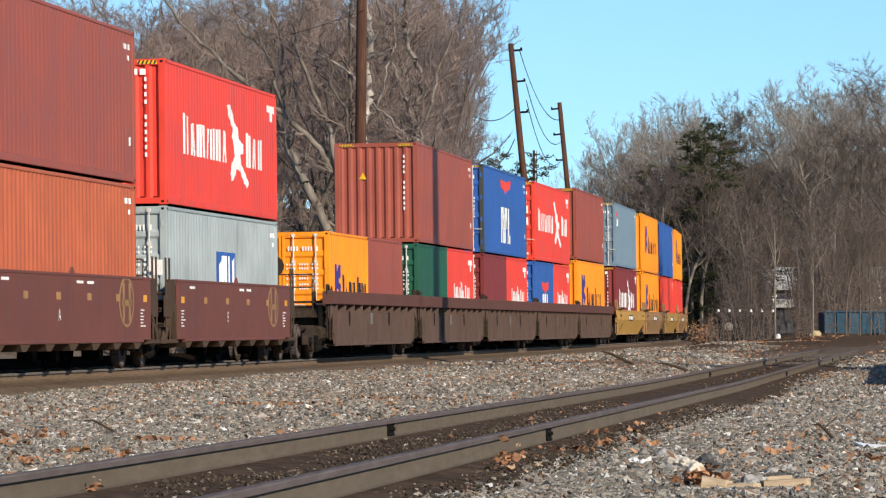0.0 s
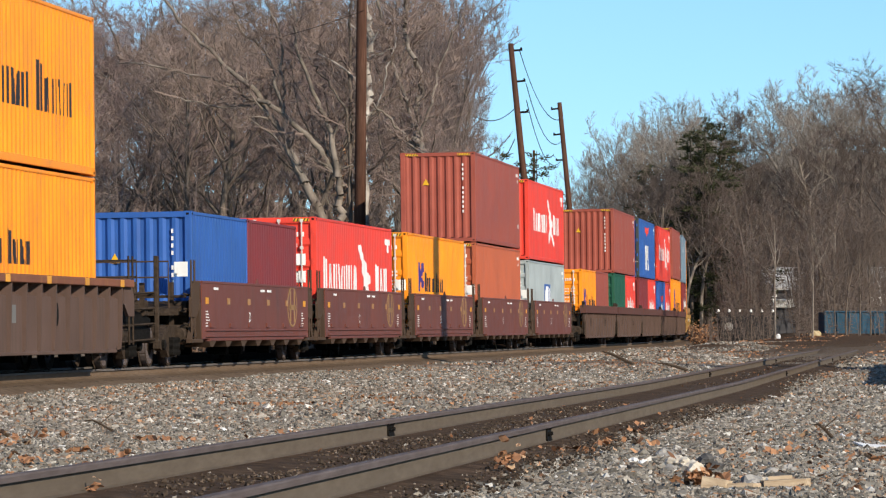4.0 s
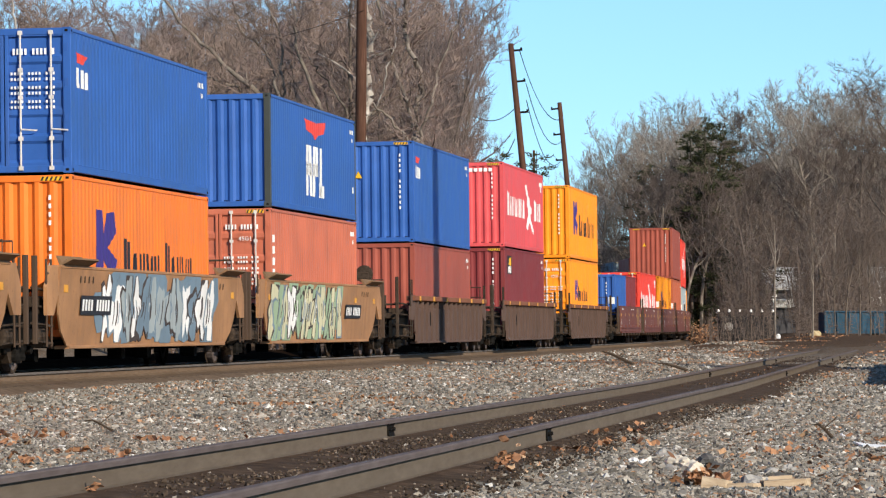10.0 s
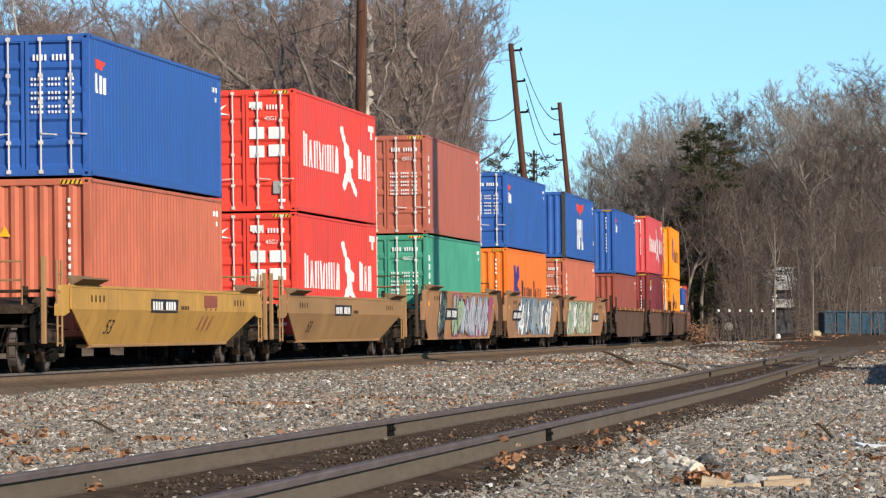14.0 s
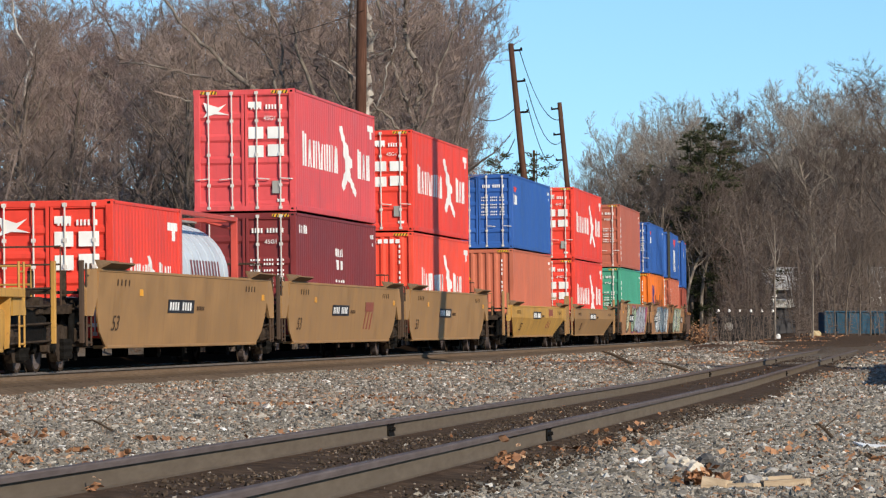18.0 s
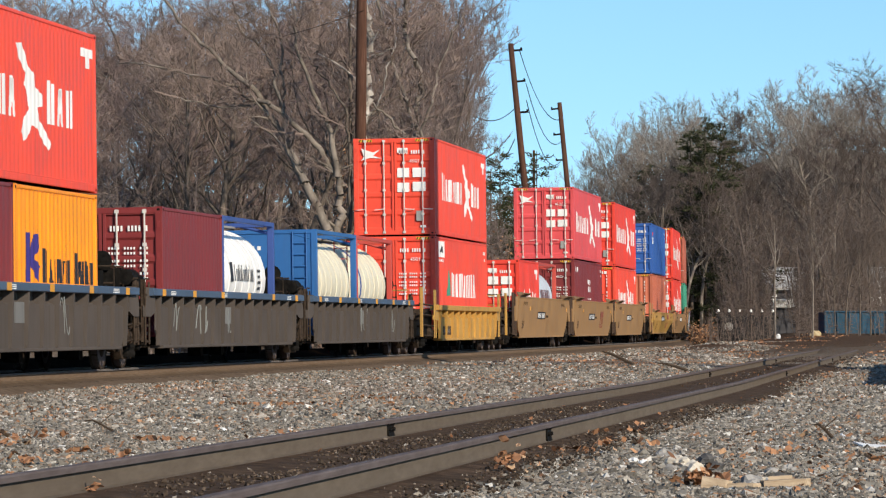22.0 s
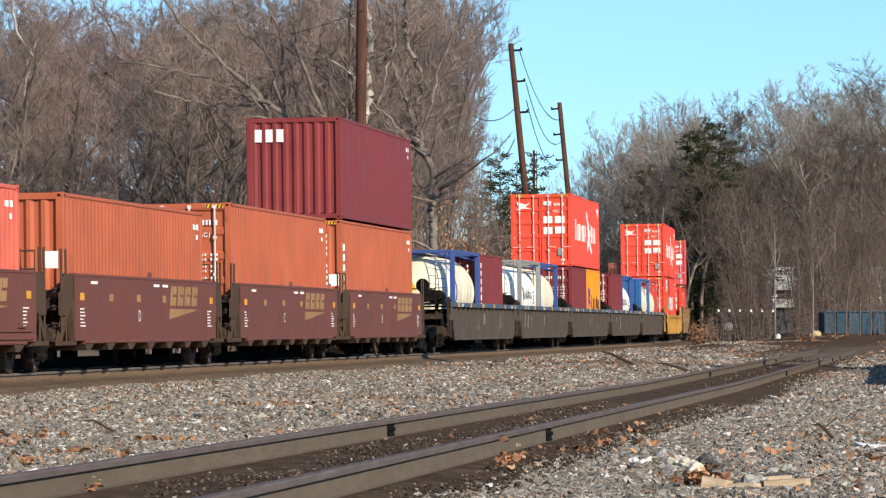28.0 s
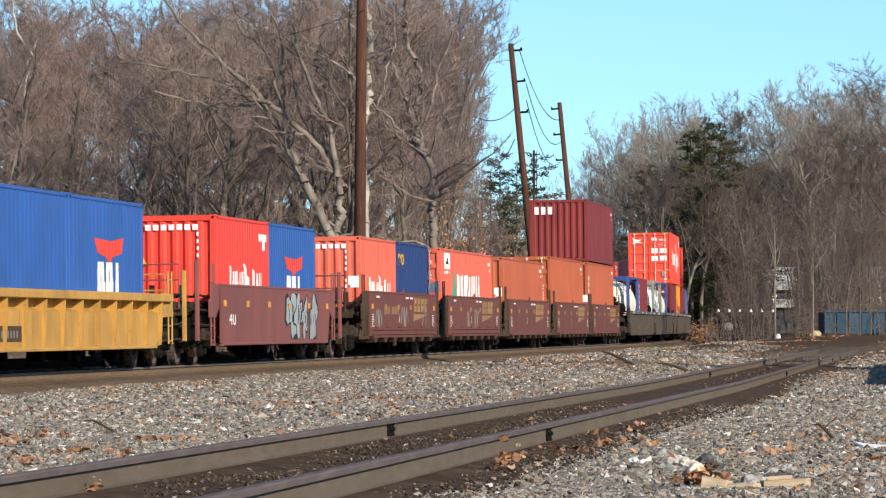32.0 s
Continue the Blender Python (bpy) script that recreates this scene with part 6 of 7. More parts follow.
def twig_mesh(name, thin, hair, mat, width=0.010):
    """Branches as slim bars and the finest twigs as single tapering slivers, in one mesh."""
    me = seg_mesh(name, thin, 3, mat)
    a = np.array(hair, float)
    p, q = a[:, :3], a[:, 3:6]
    d = q - p
    d /= np.linalg.norm(d, axis=1)[:, None] + 1e-9
    u = np.cross(d, np.random.default_rng(len(a)).normal(size=d.shape))
    u /= np.linalg.norm(u, axis=1)[:, None] + 1e-9
    v = np.stack([p - u * width, p + u * width, q], 1).reshape(-1, 3)
    base = np.empty(len(me.vertices) * 3)
    me.vertices.foreach_get("co", base)
    base = base.reshape(-1, 3)
    faces = [tuple(f.vertices) for f in me.polygons] + (np.arange(len(v)).reshape(-1, 3) + len(base)).tolist()
    me2 = bpy.data.meshes.new(name)
    me2.from_pydata(base.tolist() + v.tolist(), [], faces)
    me2.materials.append(mat)
    bpy.data.meshes.remove(me)
    return me2


TREES = []
for i in range(8):
    th, tw, hr = grow(40 + i, 18.0, 10 + i % 4, (0.55, 0.75, 0.45, 0.6, 0.9, 0.5, 0.65, 0.7)[i], (i - 3) * 0.03, (0.4, 0.3, 0.5, 0.35, 0.28, 0.45, 0.4, 0.25)[i])
    top = max(max(q[5] for q in tw), max(q[5] for q in th))
    TREES.append((seg_mesh("trunk", th, 6, BARK), twig_mesh("crown", tw, hr, TWIG), top))
HORIZON = 597.6
LENS = 6761.6


def spot(px, d):
    """The plan's x at the distance d, for a bearing counted as on a scale of 1568 across the view."""
    return (px - 784.0) / LENS * d


def bare_tree(i, px, d, top, turn=0.0, group="bare trees of the wood", label="bare grey-brown broadleaf tree on the wooded bank", bark=None, twig=None, slim=1.0):
    """A tree on the bearing px at the distance d, grown so tall that its top reaches the line of sight top."""
    x = spot(px, d)
    z = land(x, d)
    k = ((HORIZON - top) / LENS * d + EYE[2] - z) / TREES[i][2]
    ob = thing("bare_tree", label, "tree", group, m=Matrix.LocRotScale((x, d, z), Euler((0, 0, turn)), (k * slim, k * slim, k)))
    part("trunk", TREES[i][0], ob, mat=bark)
    part("crown", TREES[i][1], ob, "tangle of bare twigs", mat=twig)
    return ob


rnd = random.Random(5)
LEFT_TOP = ((-120, 150, 210, 260, 350, 600, 760, 830, 880, 905), (-15, -10, 25, -5, -40, -60, -40, 10, 120, 190))
for row in range(5):
    for j in range(17):
        d = 146 + row * 18 + rnd.uniform(-7, 7)
        px = -60 + 885 * (j + rnd.uniform(-0.4, 0.4)) / 16
        if side_of_line(spot(px, d), d) > -6.5 or px > 808:
            continue
        top = float(np.interp(px, *LEFT_TOP)) + (rnd.uniform(-15, 35) if row > 1 else rnd.uniform(20, 240))
        bare_tree(rnd.randrange(8), px, d, top, rnd.uniform(0, 6.28), slim=1.0 - 0.3 * smoothstep(640, 800, px), twig=rnd.choice((None, TWIG_TAN, TWIG_ROSE)))


# the edge of the wood, where the crowns stand tall against the sky
for j in range(14):
    d = 150 + (j % 4) * 17 + rnd.uniform(-6, 6)
    px = 726 + 66 * (j + rnd.uniform(-0.3, 0.3)) / 13
    bare_tree(rnd.randrange(8), px, d, -30 + 70 * smoothstep(770, 810, px) + (rnd.uniform(-12, 20) if j % 2 else rnd.uniform(60, 190)), rnd.uniform(0, 6.28), slim=0.42, twig=TWIG_MID)

# low trees at its foot, before the pines
for j, (px, top) in enumerate(((808, 200), (822, 265), (836, 300), (850, 330), (866, 350))):
    bare_tree(j, px, 172 + 8 * j, top, j * 1.9, slim=0.5, twig=TWIG_MID)


def house_gap(px):
    """The bearings in which the houses show between the trees."""
    return 1356 < px < 1410 or 1546 < px < 1570


RIGHT_TOP = ((1000, 1040, 1080, 1110, 1130, 1160, 1200, 1240, 1270, 1330, 1370, 1400, 1450, 1500, 1568, 1700), (400, 330, 300, 255, 222, 204, 188, 184, 158, 152, 158, 130, 124, 140, 95, 90))
for row in range(4):
    for j in range(15):
        d = 270 + row * 24 + rnd.uniform(-8, 8)
        px = 1010 + 600 * (j + rnd.uniform(-0.4, 0.4)) / 14
        if px < 1045:
            continue
        if side_of_line(spot(px, d), d) < 7 and d < 330 or (house_gap(px - 16) or house_gap(px + 16) or house_gap(px)) and d < 330:
            continue
        top = float(np.interp(px, *RIGHT_TOP)) + (rnd.uniform(-5, 40) if row > 1 else rnd.uniform(40, 190))
        # sunlit back crowns and the shaded front rows are put into the twig tone
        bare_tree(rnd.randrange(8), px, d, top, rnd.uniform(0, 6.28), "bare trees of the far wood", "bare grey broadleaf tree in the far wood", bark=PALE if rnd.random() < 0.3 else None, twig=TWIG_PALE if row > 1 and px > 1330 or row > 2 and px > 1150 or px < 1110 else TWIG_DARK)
for j in range(18):
    d = rnd.uniform(235, 320)
    px = 600 + 420 * (j + rnd.uniform(-0.4, 0.4)) / 17
    if side_of_line(spot(px, d), d) < -5:
        bare_tree(rnd.randrange(8), px, d, rnd.uniform(300, 400) if px > 840 else rnd.uniform(120, 330), rnd.uniform(0, 6.28), slim=0.8)
for j in range(9):
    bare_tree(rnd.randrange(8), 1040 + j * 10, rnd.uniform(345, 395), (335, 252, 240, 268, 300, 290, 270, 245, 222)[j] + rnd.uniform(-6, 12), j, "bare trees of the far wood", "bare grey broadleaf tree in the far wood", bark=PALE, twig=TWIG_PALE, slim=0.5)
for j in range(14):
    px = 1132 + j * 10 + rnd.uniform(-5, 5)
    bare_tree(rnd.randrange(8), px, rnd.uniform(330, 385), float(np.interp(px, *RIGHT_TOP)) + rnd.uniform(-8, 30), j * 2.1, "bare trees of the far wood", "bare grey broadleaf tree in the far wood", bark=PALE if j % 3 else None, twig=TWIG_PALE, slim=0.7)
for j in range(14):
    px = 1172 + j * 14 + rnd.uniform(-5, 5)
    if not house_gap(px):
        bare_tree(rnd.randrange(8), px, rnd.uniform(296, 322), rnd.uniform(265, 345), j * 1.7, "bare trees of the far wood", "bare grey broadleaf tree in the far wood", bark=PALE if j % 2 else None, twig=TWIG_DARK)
# trees that stand out: a wide leaning one, pale trunks behind the pole and beside the far yard
def limb_tree(label, px, d, seed, bark, limbs, twig=None):
    """A tree of given main limbs, each a run of bends (metres beside and above the foot) with its first and last radius."""
    x = spot(px, d)
    th, tw, hr = grow(seed, 15.0, limbs_given=limbs)
    ob = thing("bare_tree", label, "tree", "bare trees of the wood", m=Matrix.Translation((x, d, 0.9)))
    part("trunk", seg_mesh("trunk", th, 7, bark), ob)
    part("crown", twig_mesh("crown", tw, hr, twig or TWIG), ob, "tangle of bare twigs")


limb_tree("wide bare tree with long leaning limbs behind the line", 592, 133, 901, PALE, (
    (((0.0, -0.3), (-0.0, 3.0), (-1.0, 5.1), (-1.5, 6.3), (-2.7, 8.2), (-4.1, 9.5), (-5.4, 10.7)), 0.30, 0.06),
    (((-0.0, 3.0), (0.2, 4.0), (0.1, 5.3), (-0.7, 6.5), (-2.2, 7.8), (-3.1, 8.1), (-3.6, 8.6), (-5.4, 9.0)), 0.22, 0.05),
    (((0.1, 5.3), (-0.1, 6.9), (-0.6, 7.9), (-1.3, 9.7), (-1.4, 11.0)), 0.17, 0.05),
    (((-1.6, 6.3), (-1.8, 7.8), (-2.3, 9.6), (-3.2, 10.4), (-3.5, 11.3)), 0.12, 0.04),
    (((-2.5, 7.9), (-3.2, 7.8), (-4.2, 7.8), (-5.4, 8.1)), 0.08, 0.03),
    (((-1.8, 7.7), (-1.8, 8.8), (-1.8, 10.3), (-2.4, 11.4)), 0.10, 0.04)), None)
limb_tree("slim grey tree close beside the pole", 620, 133, 902, BARK, (
    (((0.1, -0.3), (0.0, 3.2), (0.0, 6.8), (0.0, 9.5), (0.0, 12.1)), 0.13, 0.06),
    (((0.0, 6.6), (-0.2, 7.8), (-1.0, 8.9), (-1.4, 9.4)), 0.08, 0.03),
    (((0.0, 9.2), (-0.4, 9.4), (-0.9, 9.5)), 0.06, 0.03)), None)
limb_tree("tall bare sycamore with a white flaking trunk behind the line", 648, 133, 903, WHITE_BARK, (
    (((0.1, -0.3), (0.0, 3.2), (-0.2, 5.8), (-0.1, 7.2), (0.1, 8.1), (0.0, 9.3), (0.2, 10.0), (-0.0, 11.0), (-0.2, 12.1)), 0.30, 0.16),
    (((-0.1, 7.2), (0.4, 8.0), (0.8, 9.1), (1.0, 10.3)), 0.06, 0.03)), None)
limb_tree("bare tree with pale forked limbs behind the line", 766, 133, 904, PALE, (
    (((0.0, -0.3), (0.0, 3.2), (0.0, 4.3), (-0.0, 5.6), (-0.5, 6.5), (-0.6, 7.1), (-0.6, 7.8), (-0.4, 8.5), (-0.6, 9.4), (-0.9, 10.1), (-1.0, 10.9), (-0.9, 11.9)), 0.22, 0.08),
    (((-0.6, 7.1), (-0.7, 7.3), (-1.0, 8.1), (-1.3, 9.1), (-1.6, 10.2), (-1.9, 11.3)), 0.12, 0.06),
    (((-0.1, 5.9), (-0.8, 6.6), (-1.7, 7.5), (-2.1, 7.9)), 0.09, 0.04),
    (((0.0, 4.3), (0.2, 4.7), (0.4, 5.0)), 0.10, 0.08),
    (((-0.5, 6.5), (-0.1, 7.8), (0.2, 9.1), (0.7, 10.3), (1.1, 11.1)), 0.08, 0.03)), None)
limb_tree("bare tree with a slim pale trunk on the bank", 38, 150, 905, WHITE_BARK, (
    (((-0.0, -0.3), (-0.1, 4.1), (-0.1, 6.9), (0.1, 9.7), (0.3, 10.7), (-0.2, 11.9), (-0.5, 13.2)), 0.13, 0.05),
    (((0.3, 10.7), (0.5, 11.2), (0.8, 11.9), (0.9, 13.0)), 0.07, 0.04)), None)
limb_tree("grey bare tree with a straight trunk behind the line", 716, 140, 906, BARK, (
    (((0.0, -0.3), (-0.0, 3.2), (-0.1, 5.3), (0.0, 7.1), (-0.2, 9.0), (-0.0, 10.9)), 0.14, 0.05),
    (((-0.1, 4.9), (-0.5, 5.7), (-0.9, 6.9), (-1.0, 8.4)), 0.08, 0.03)), None)
bare_tree(5, 1372, 205, 330, 0.5, "trees beside the yard", "slim pale bare tree at the edge of the yard", PALE, TWIG_DARK, 0.6)
bare_tree(2, 1438, 208, 350, 2.2, "trees beside the yard", "slim pale bare tree at the edge of the yard", PALE, TWIG_DARK, 0.6)
for px, d, top, i in ((1478, 212, 420, 2), (1497, 214, 330, 0), (1522, 213, 400, 5), (1541, 215, 360, 2)):
    bare_tree(i, px, d, top, px * 0.7, "trees beside the yard", "slim bare tree in front of the blue bin", None, TWIG_DARK, 0.6)
bare_tree(1, 1590, 190, 90, 1.2, "trees beside the yard", "bare grey tree at the edge of the yard", BARK, TWIG_DARK)


def thicket(name, label, count, where, tall, seed, mat, per=70):
    """Saplings and brush as one mesh: thin stems, each with a spray of fine twigs."""
    rnd = random.Random(seed)
    thin, hair = [], []
    for i in range(count):
        x, y = where(rnd)
        h = tall * rnd.uniform(0.35, 1.0) ** 1.3
        p = Vector((x, y, land(x, y) - 0.1))
        lean = Vector((rnd.gauss(0, 0.16), rnd.gauss(0, 0.16), 1)).normalized()
        mid = p + lean * h * 0.5
        end = mid + (lean + Vector((rnd.gauss(0, 0.15), rnd.gauss(0, 0.15), 0))) * h * 0.5
        r = 0.012 + 0.004 * h
        thin += [(*p, *mid, r, r * 0.7), (*mid, *end, r * 0.7, 0.006)]
        for c in range(per):
            q = rnd.uniform(0.12, 1.0)
            a = p.lerp(mid, q * 2) if q < 0.5 else mid.lerp(end, q * 2 - 1)
            ln = h * rnd.uniform(0.06, 0.22) * (1.2 - 0.6 * q)
            d = Vector((rnd.gauss(0, 1), rnd.gauss(0, 1), rnd.uniform(-0.1, 1.3))).normalized()
            b = a + d * ln
            hair.append((*a, *b, 0, 0))
            for e in range(2):
                c2 = a.lerp(b, rnd.uniform(0.3, 0.9))
                d2 = (d + Vector((rnd.gauss(0, 0.7), rnd.gauss(0, 0.7), rnd.gauss(0.2, 0.5)))).normalized()
                hair.append((*c2, *(c2 + d2 * ln * 0.6), 0, 0))
    tagged(new(name, twig_mesh(name, thin, hair, mat, 0.011)), label, "brush", kind="stuff")


def left_place(rnd):
    while True:
        d = rnd.uniform(128, 300)
        x = spot(rnd.uniform(-40, 900), d)
        if side_of_line(x, d) < -6:
            return x, d


def right_place(rnd):
    while True:
        d = rnd.uniform(245, 345)
        px = rnd.uniform(990, 1610)
        x = spot(px, d)
        if house_gap(px) and d < 326:
            continue
        if side_of_line(x, d) > 5 or d > 320:
            return x, d


thicket("brush", "dense brown saplings and brush on the wooded bank", 700, left_place, 9.0, 3, TWIG)
thicket("low_brush", "tangled reddish-brown brush behind the main line", 420, lambda r: next(q for q in iter(lambda: left_place(r), None) if side_of_line(*q) > -22), 4.0, 4, TWIG_RED, 45)
# the low wood's shade is put into the dark twig tone here
thicket("far_brush", "tangled saplings and brush in the far wood, darkened as in shade", 760, right_place, 11.0, 6, TWIG_DARK)



def yard_place(rnd):
    while True:
        d = rnd.uniform(206, 244)
        px = rnd.uniform(1255, 1600)
        if not 1366 < px < 1404 and not (1448 < px < 1470 and rnd.random() < 0.7):
            return spot(px, d), d


thicket("yard_brush", "thin dark saplings and weeds round the yard", 150, yard_place, 3.4, 16, TWIG_DARK, 30)


# ---- pines ----
def pine_meshes(seed, H):
    rnd = random.Random(seed)
    thick = [(0, 0, -0.3, 0, 0, H, 0.12, 0.02)]
    hair, twigs = [], []
    for i in range(int(H * 4.2)):
        z = H * (0.04 + 0.96 * (i + rnd.random()) / (H * 4.2))
        ln = (H - z) ** 0.6 * 0.72 * rnd.uniform(0.35, 1.25) + 0.3
        az = rnd.uniform(0, 6.283)
        a = Vector((0, 0, z))
        b = a + Vector((math.cos(az) * ln, math.sin(az) * ln, ln * rnd.uniform(-0.12, 0.3)))
        twigs.append((*a, *b, 0.03, 0.01))
        for c in range(int(26 * ln) + 14):
            p = a.lerp(b, rnd.uniform(0.25, 1.05)) + Vector((rnd.gauss(0, 0.16), rnd.gauss(0, 0.16), rnd.gauss(0, 0.10)))
            d = Vector((rnd.gauss(0, 1) + math.cos(az), rnd.gauss(0, 1) + math.sin(az), rnd.gauss(0.35, 0.6))).normalized()
            hair.append((*p, *(p + d * rnd.uniform(0.22, 0.42)), 0, 0))
    return seg_mesh("trunk", thick, 7, TIE), twig_mesh("crown", twigs, hair, NEEDLE, 0.05)


PINES = [pine_meshes(70 + i, 14.0) for i in range(3)]
for px, d, top, i in ((885, 248, 262, 0), (915, 255, 285, 1), (950, 262, 268, 2), (868, 262, 300, 2), (852, 254, 330, 1), (898, 262, 330, 0), (930, 258, 320, 2), (1140, 320, 290, 1), (1222, 306, 235, 0), (1248, 304, 203, 1), (1275, 310, 215, 2), (1300, 316, 250, 0), (1236, 318, 228, 1)):
    x = spot(px, d)
    z = land(x, d)
    k = ((HORIZON - top) / LENS * d + EYE[2] - z) / 14.0
    ob = thing("pine_tree", "dark green pine among the bare trees", "tree", "pines of the far wood", m=Matrix.LocRotScale((x, d, z), Euler((0, 0, px)), (k, k, k)))
    part("trunk", PINES[i][0], ob)
    part("crown", PINES[i][1], ob, "dark green needles")


# ---- utility poles ----
def utility_pole(x, y, top, lean, r=0.17, arms=3, side=1):
    height = (top - land(x, y)) / math.cos(lean)
    ob = thing("utility_pole", "tall weathered brown wooden utility pole beside the main line", "utility pole", "poles along the line", m=Matrix.Translation((x, y, land(x, y))) @ Matrix.Rotation(lean, 4, "Y"))
    part("pole", Solid().tube([(0, 0, -0.5), (0, 0, height * 0.5), (0, 0, height)], [r * 1.15, r, r * 0.8], 12).mesh("pole", POLE, smooth=True), ob)
    for i in range(arms):
        z = height - 0.35 - i * 1.55
        part("bracket", Solid().slab(0.0, -0.05, z - 0.06, side * 0.55, 0.05, z + 0.04, 0.01).mesh("bracket", GREASE), ob, "short dark bracket")
        part("insulator", Solid().lathe([(0, 0.04), (0.03, 0.06), (0.06, 0.04), (0.09, 0.05), (0.1, 0.02)], "z", (side * 0.5, 0, z + 0.02), 10).mesh("insulator", GREASE), ob)
    return ob


utility_pole(-2.847, 129, 18.2, 0.008, 0.19, 2)
utility_pole(4.90, 190, 15.27, -0.098, 0.17)
utility_pole(8.45, 230, 14.8, -0.095, 0.17, side=-1)
utility_pole(8.1, 340, 17.3, 0.0, 0.14, 1)
# the tall tree out of view whose trunk throws its shadow across the passing train
shade_tree = thing("tall_tree", "tall bare tree with a thick straight trunk beside the tracks", "tree", m=Matrix.Translation((15.3, 92.4, land(15.3, 92.4))))
part("trunk", Solid().tube([(0, 0, -0.4), (0, 0, 1.0), (0.05, 0, 9), (0, 0.05, 17), (0, 0, 23)], [0.62, 0.52, 0.47, 0.43, 0.3], 12).mesh("trunk", BARK, smooth=True), shade_tree)
part("crown", TREES[6][1], shade_tree, "tangle of bare twigs", at=pose(0, 0, 14.5))


def wire(a, b, sag, r=0.024):
    """One sagging line wire between two points."""
    n = 14
    pts = []
    for i in range(n + 1):
        q = i / n
        p = Vector(a).lerp(Vector(b), q)
        p.z -= sag * 4 * q * (1 - q)
        pts.append(tuple(p))
    ob = new("line_wire", Solid().tube(pts, [r] * (n + 1), 4).mesh("line_wire", GREASE))
    return tagged(ob, "thin black wire sagging between two utility poles", "wire", "wires along the line")


def sight(px, py, d):
    return (spot(px, d), d, EYE[2] + (HORIZON - py) / LENS * d)


for a, b, sag in (((920, 90), (992, 212), 1.0), ((931, 147), (994, 250), 1.2), ((932, 178), (992, 286), 1.3)):
    wire(sight(*a, 190), sight(*b, 230), sag)
for a, b, sag in (((911, 192), (840, 205), 0.4), ((911, 246), (862, 290), 0.5)):
    wire(sight(*a, 190), sight(*b, 178), sag)
wire(sight(648, 16, 129), sight(500, 64, 124), 0.05, 0.011)


# ---- the yard beyond the bend: bin, boards, house ----
def box_at(px, d):
    x = spot(px, d)
    return Matrix.Translation((x, d, land(x, d)))


BIN = paint("faded_blue_bin_paint", (0.03, 0.075, 0.115), 0.8, 0.9, (0.05, 0.04, 0.03), 0.3, 0.55)
bin_ob = thing("metal_bin", "faded blue ribbed steel waste bin behind thin trees", "bin", m=box_at(1508, 222) @ Matrix.Rotation(0.12, 4, "Z"))
part("body", Solid().box(-1.8, -0.9, 0.05, 1.8, 0.9, 1.28).mesh("body", BIN), bin_ob)
for i in range(6):
    part("rib", Solid().slab(-1.8 + i * 0.72 - 0.05, -0.98, 0.05, -1.8 + i * 0.72 + 0.05, -0.9, 1.28, 0.01).mesh("rib", BIN), bin_ob)
part("rim", Solid().slab(-1.86, -1.0, 1.26, 1.86, -0.86, 1.36, 0.02).mesh("rim", BIN), bin_ob)
for x in (-1.4, 1.4):
    part("skid", Solid().slab(x - 0.08, -0.85, -0.25, x + 0.08, 0.85, 0.06, 0.02).mesh("skid", GREASE), bin_ob)
BOARD = paint("sooty_grey_boards", (0.026, 0.025, 0.025), 0.85, 0.4)
fence = thing("board_fence", "dark sooty board fence with pale post caps at the wood's edge", "fence", m=box_at(1318, 246))
for i in range(18):
    part("board", Solid().slab(-1.75 + i * 0.2, -0.02, -0.2, -1.57 + i * 0.2, 0.02, 1.55 + 0.05 * ((i * 7) % 3), 0.006).mesh("board", BOARD), fence)
for i in range(6):
    p = part("post", Solid().slab(-1.75 + i * 0.7, 0.03, -0.2, -1.63 + i * 0.7, 0.14, 1.85, 0.01).mesh("post", BOARD), fence)
    part("post_cap", Solid().lathe([(1.85, 0.05), (1.9, 0.09), (2.0, 0.07), (2.05, 0.02)], "z", (-1.69 + i * 0.7, 0.085, 0), 10).mesh("post_cap", WHITE), p, "pale round post cap")
van = thing("dark_cabin", "dark grey metal cabin with a pale round plate on its end", "cabin", m=box_at(1297, 238))
part("body", Solid().prism([(-0.85, 0), (0.85, 0), (0.85, 1.1), (0.7, 1.38), (-0.7, 1.38), (-0.85, 1.1)], "y", -1.2, 1.2).mesh("body", BOARD), van)
part("plate", Solid().lathe([(-1.24, 0.26), (-1.2, 0.26)], "y", (-0.35, 0, 0.82), 16).mesh("plate", STEEL), van, "pale round plate")
ROOF = grainy("pale_shingles", (0.36, 0.36, 0.36), (0.62, 0.62, 0.62), 7, 0.9, 0.4, 0.02)
# the shade on the walls below the roof is put into the siding colour
SIDING = paint("shaded_grey_siding", (0.10, 0.10, 0.11), 0.8, 0.3)


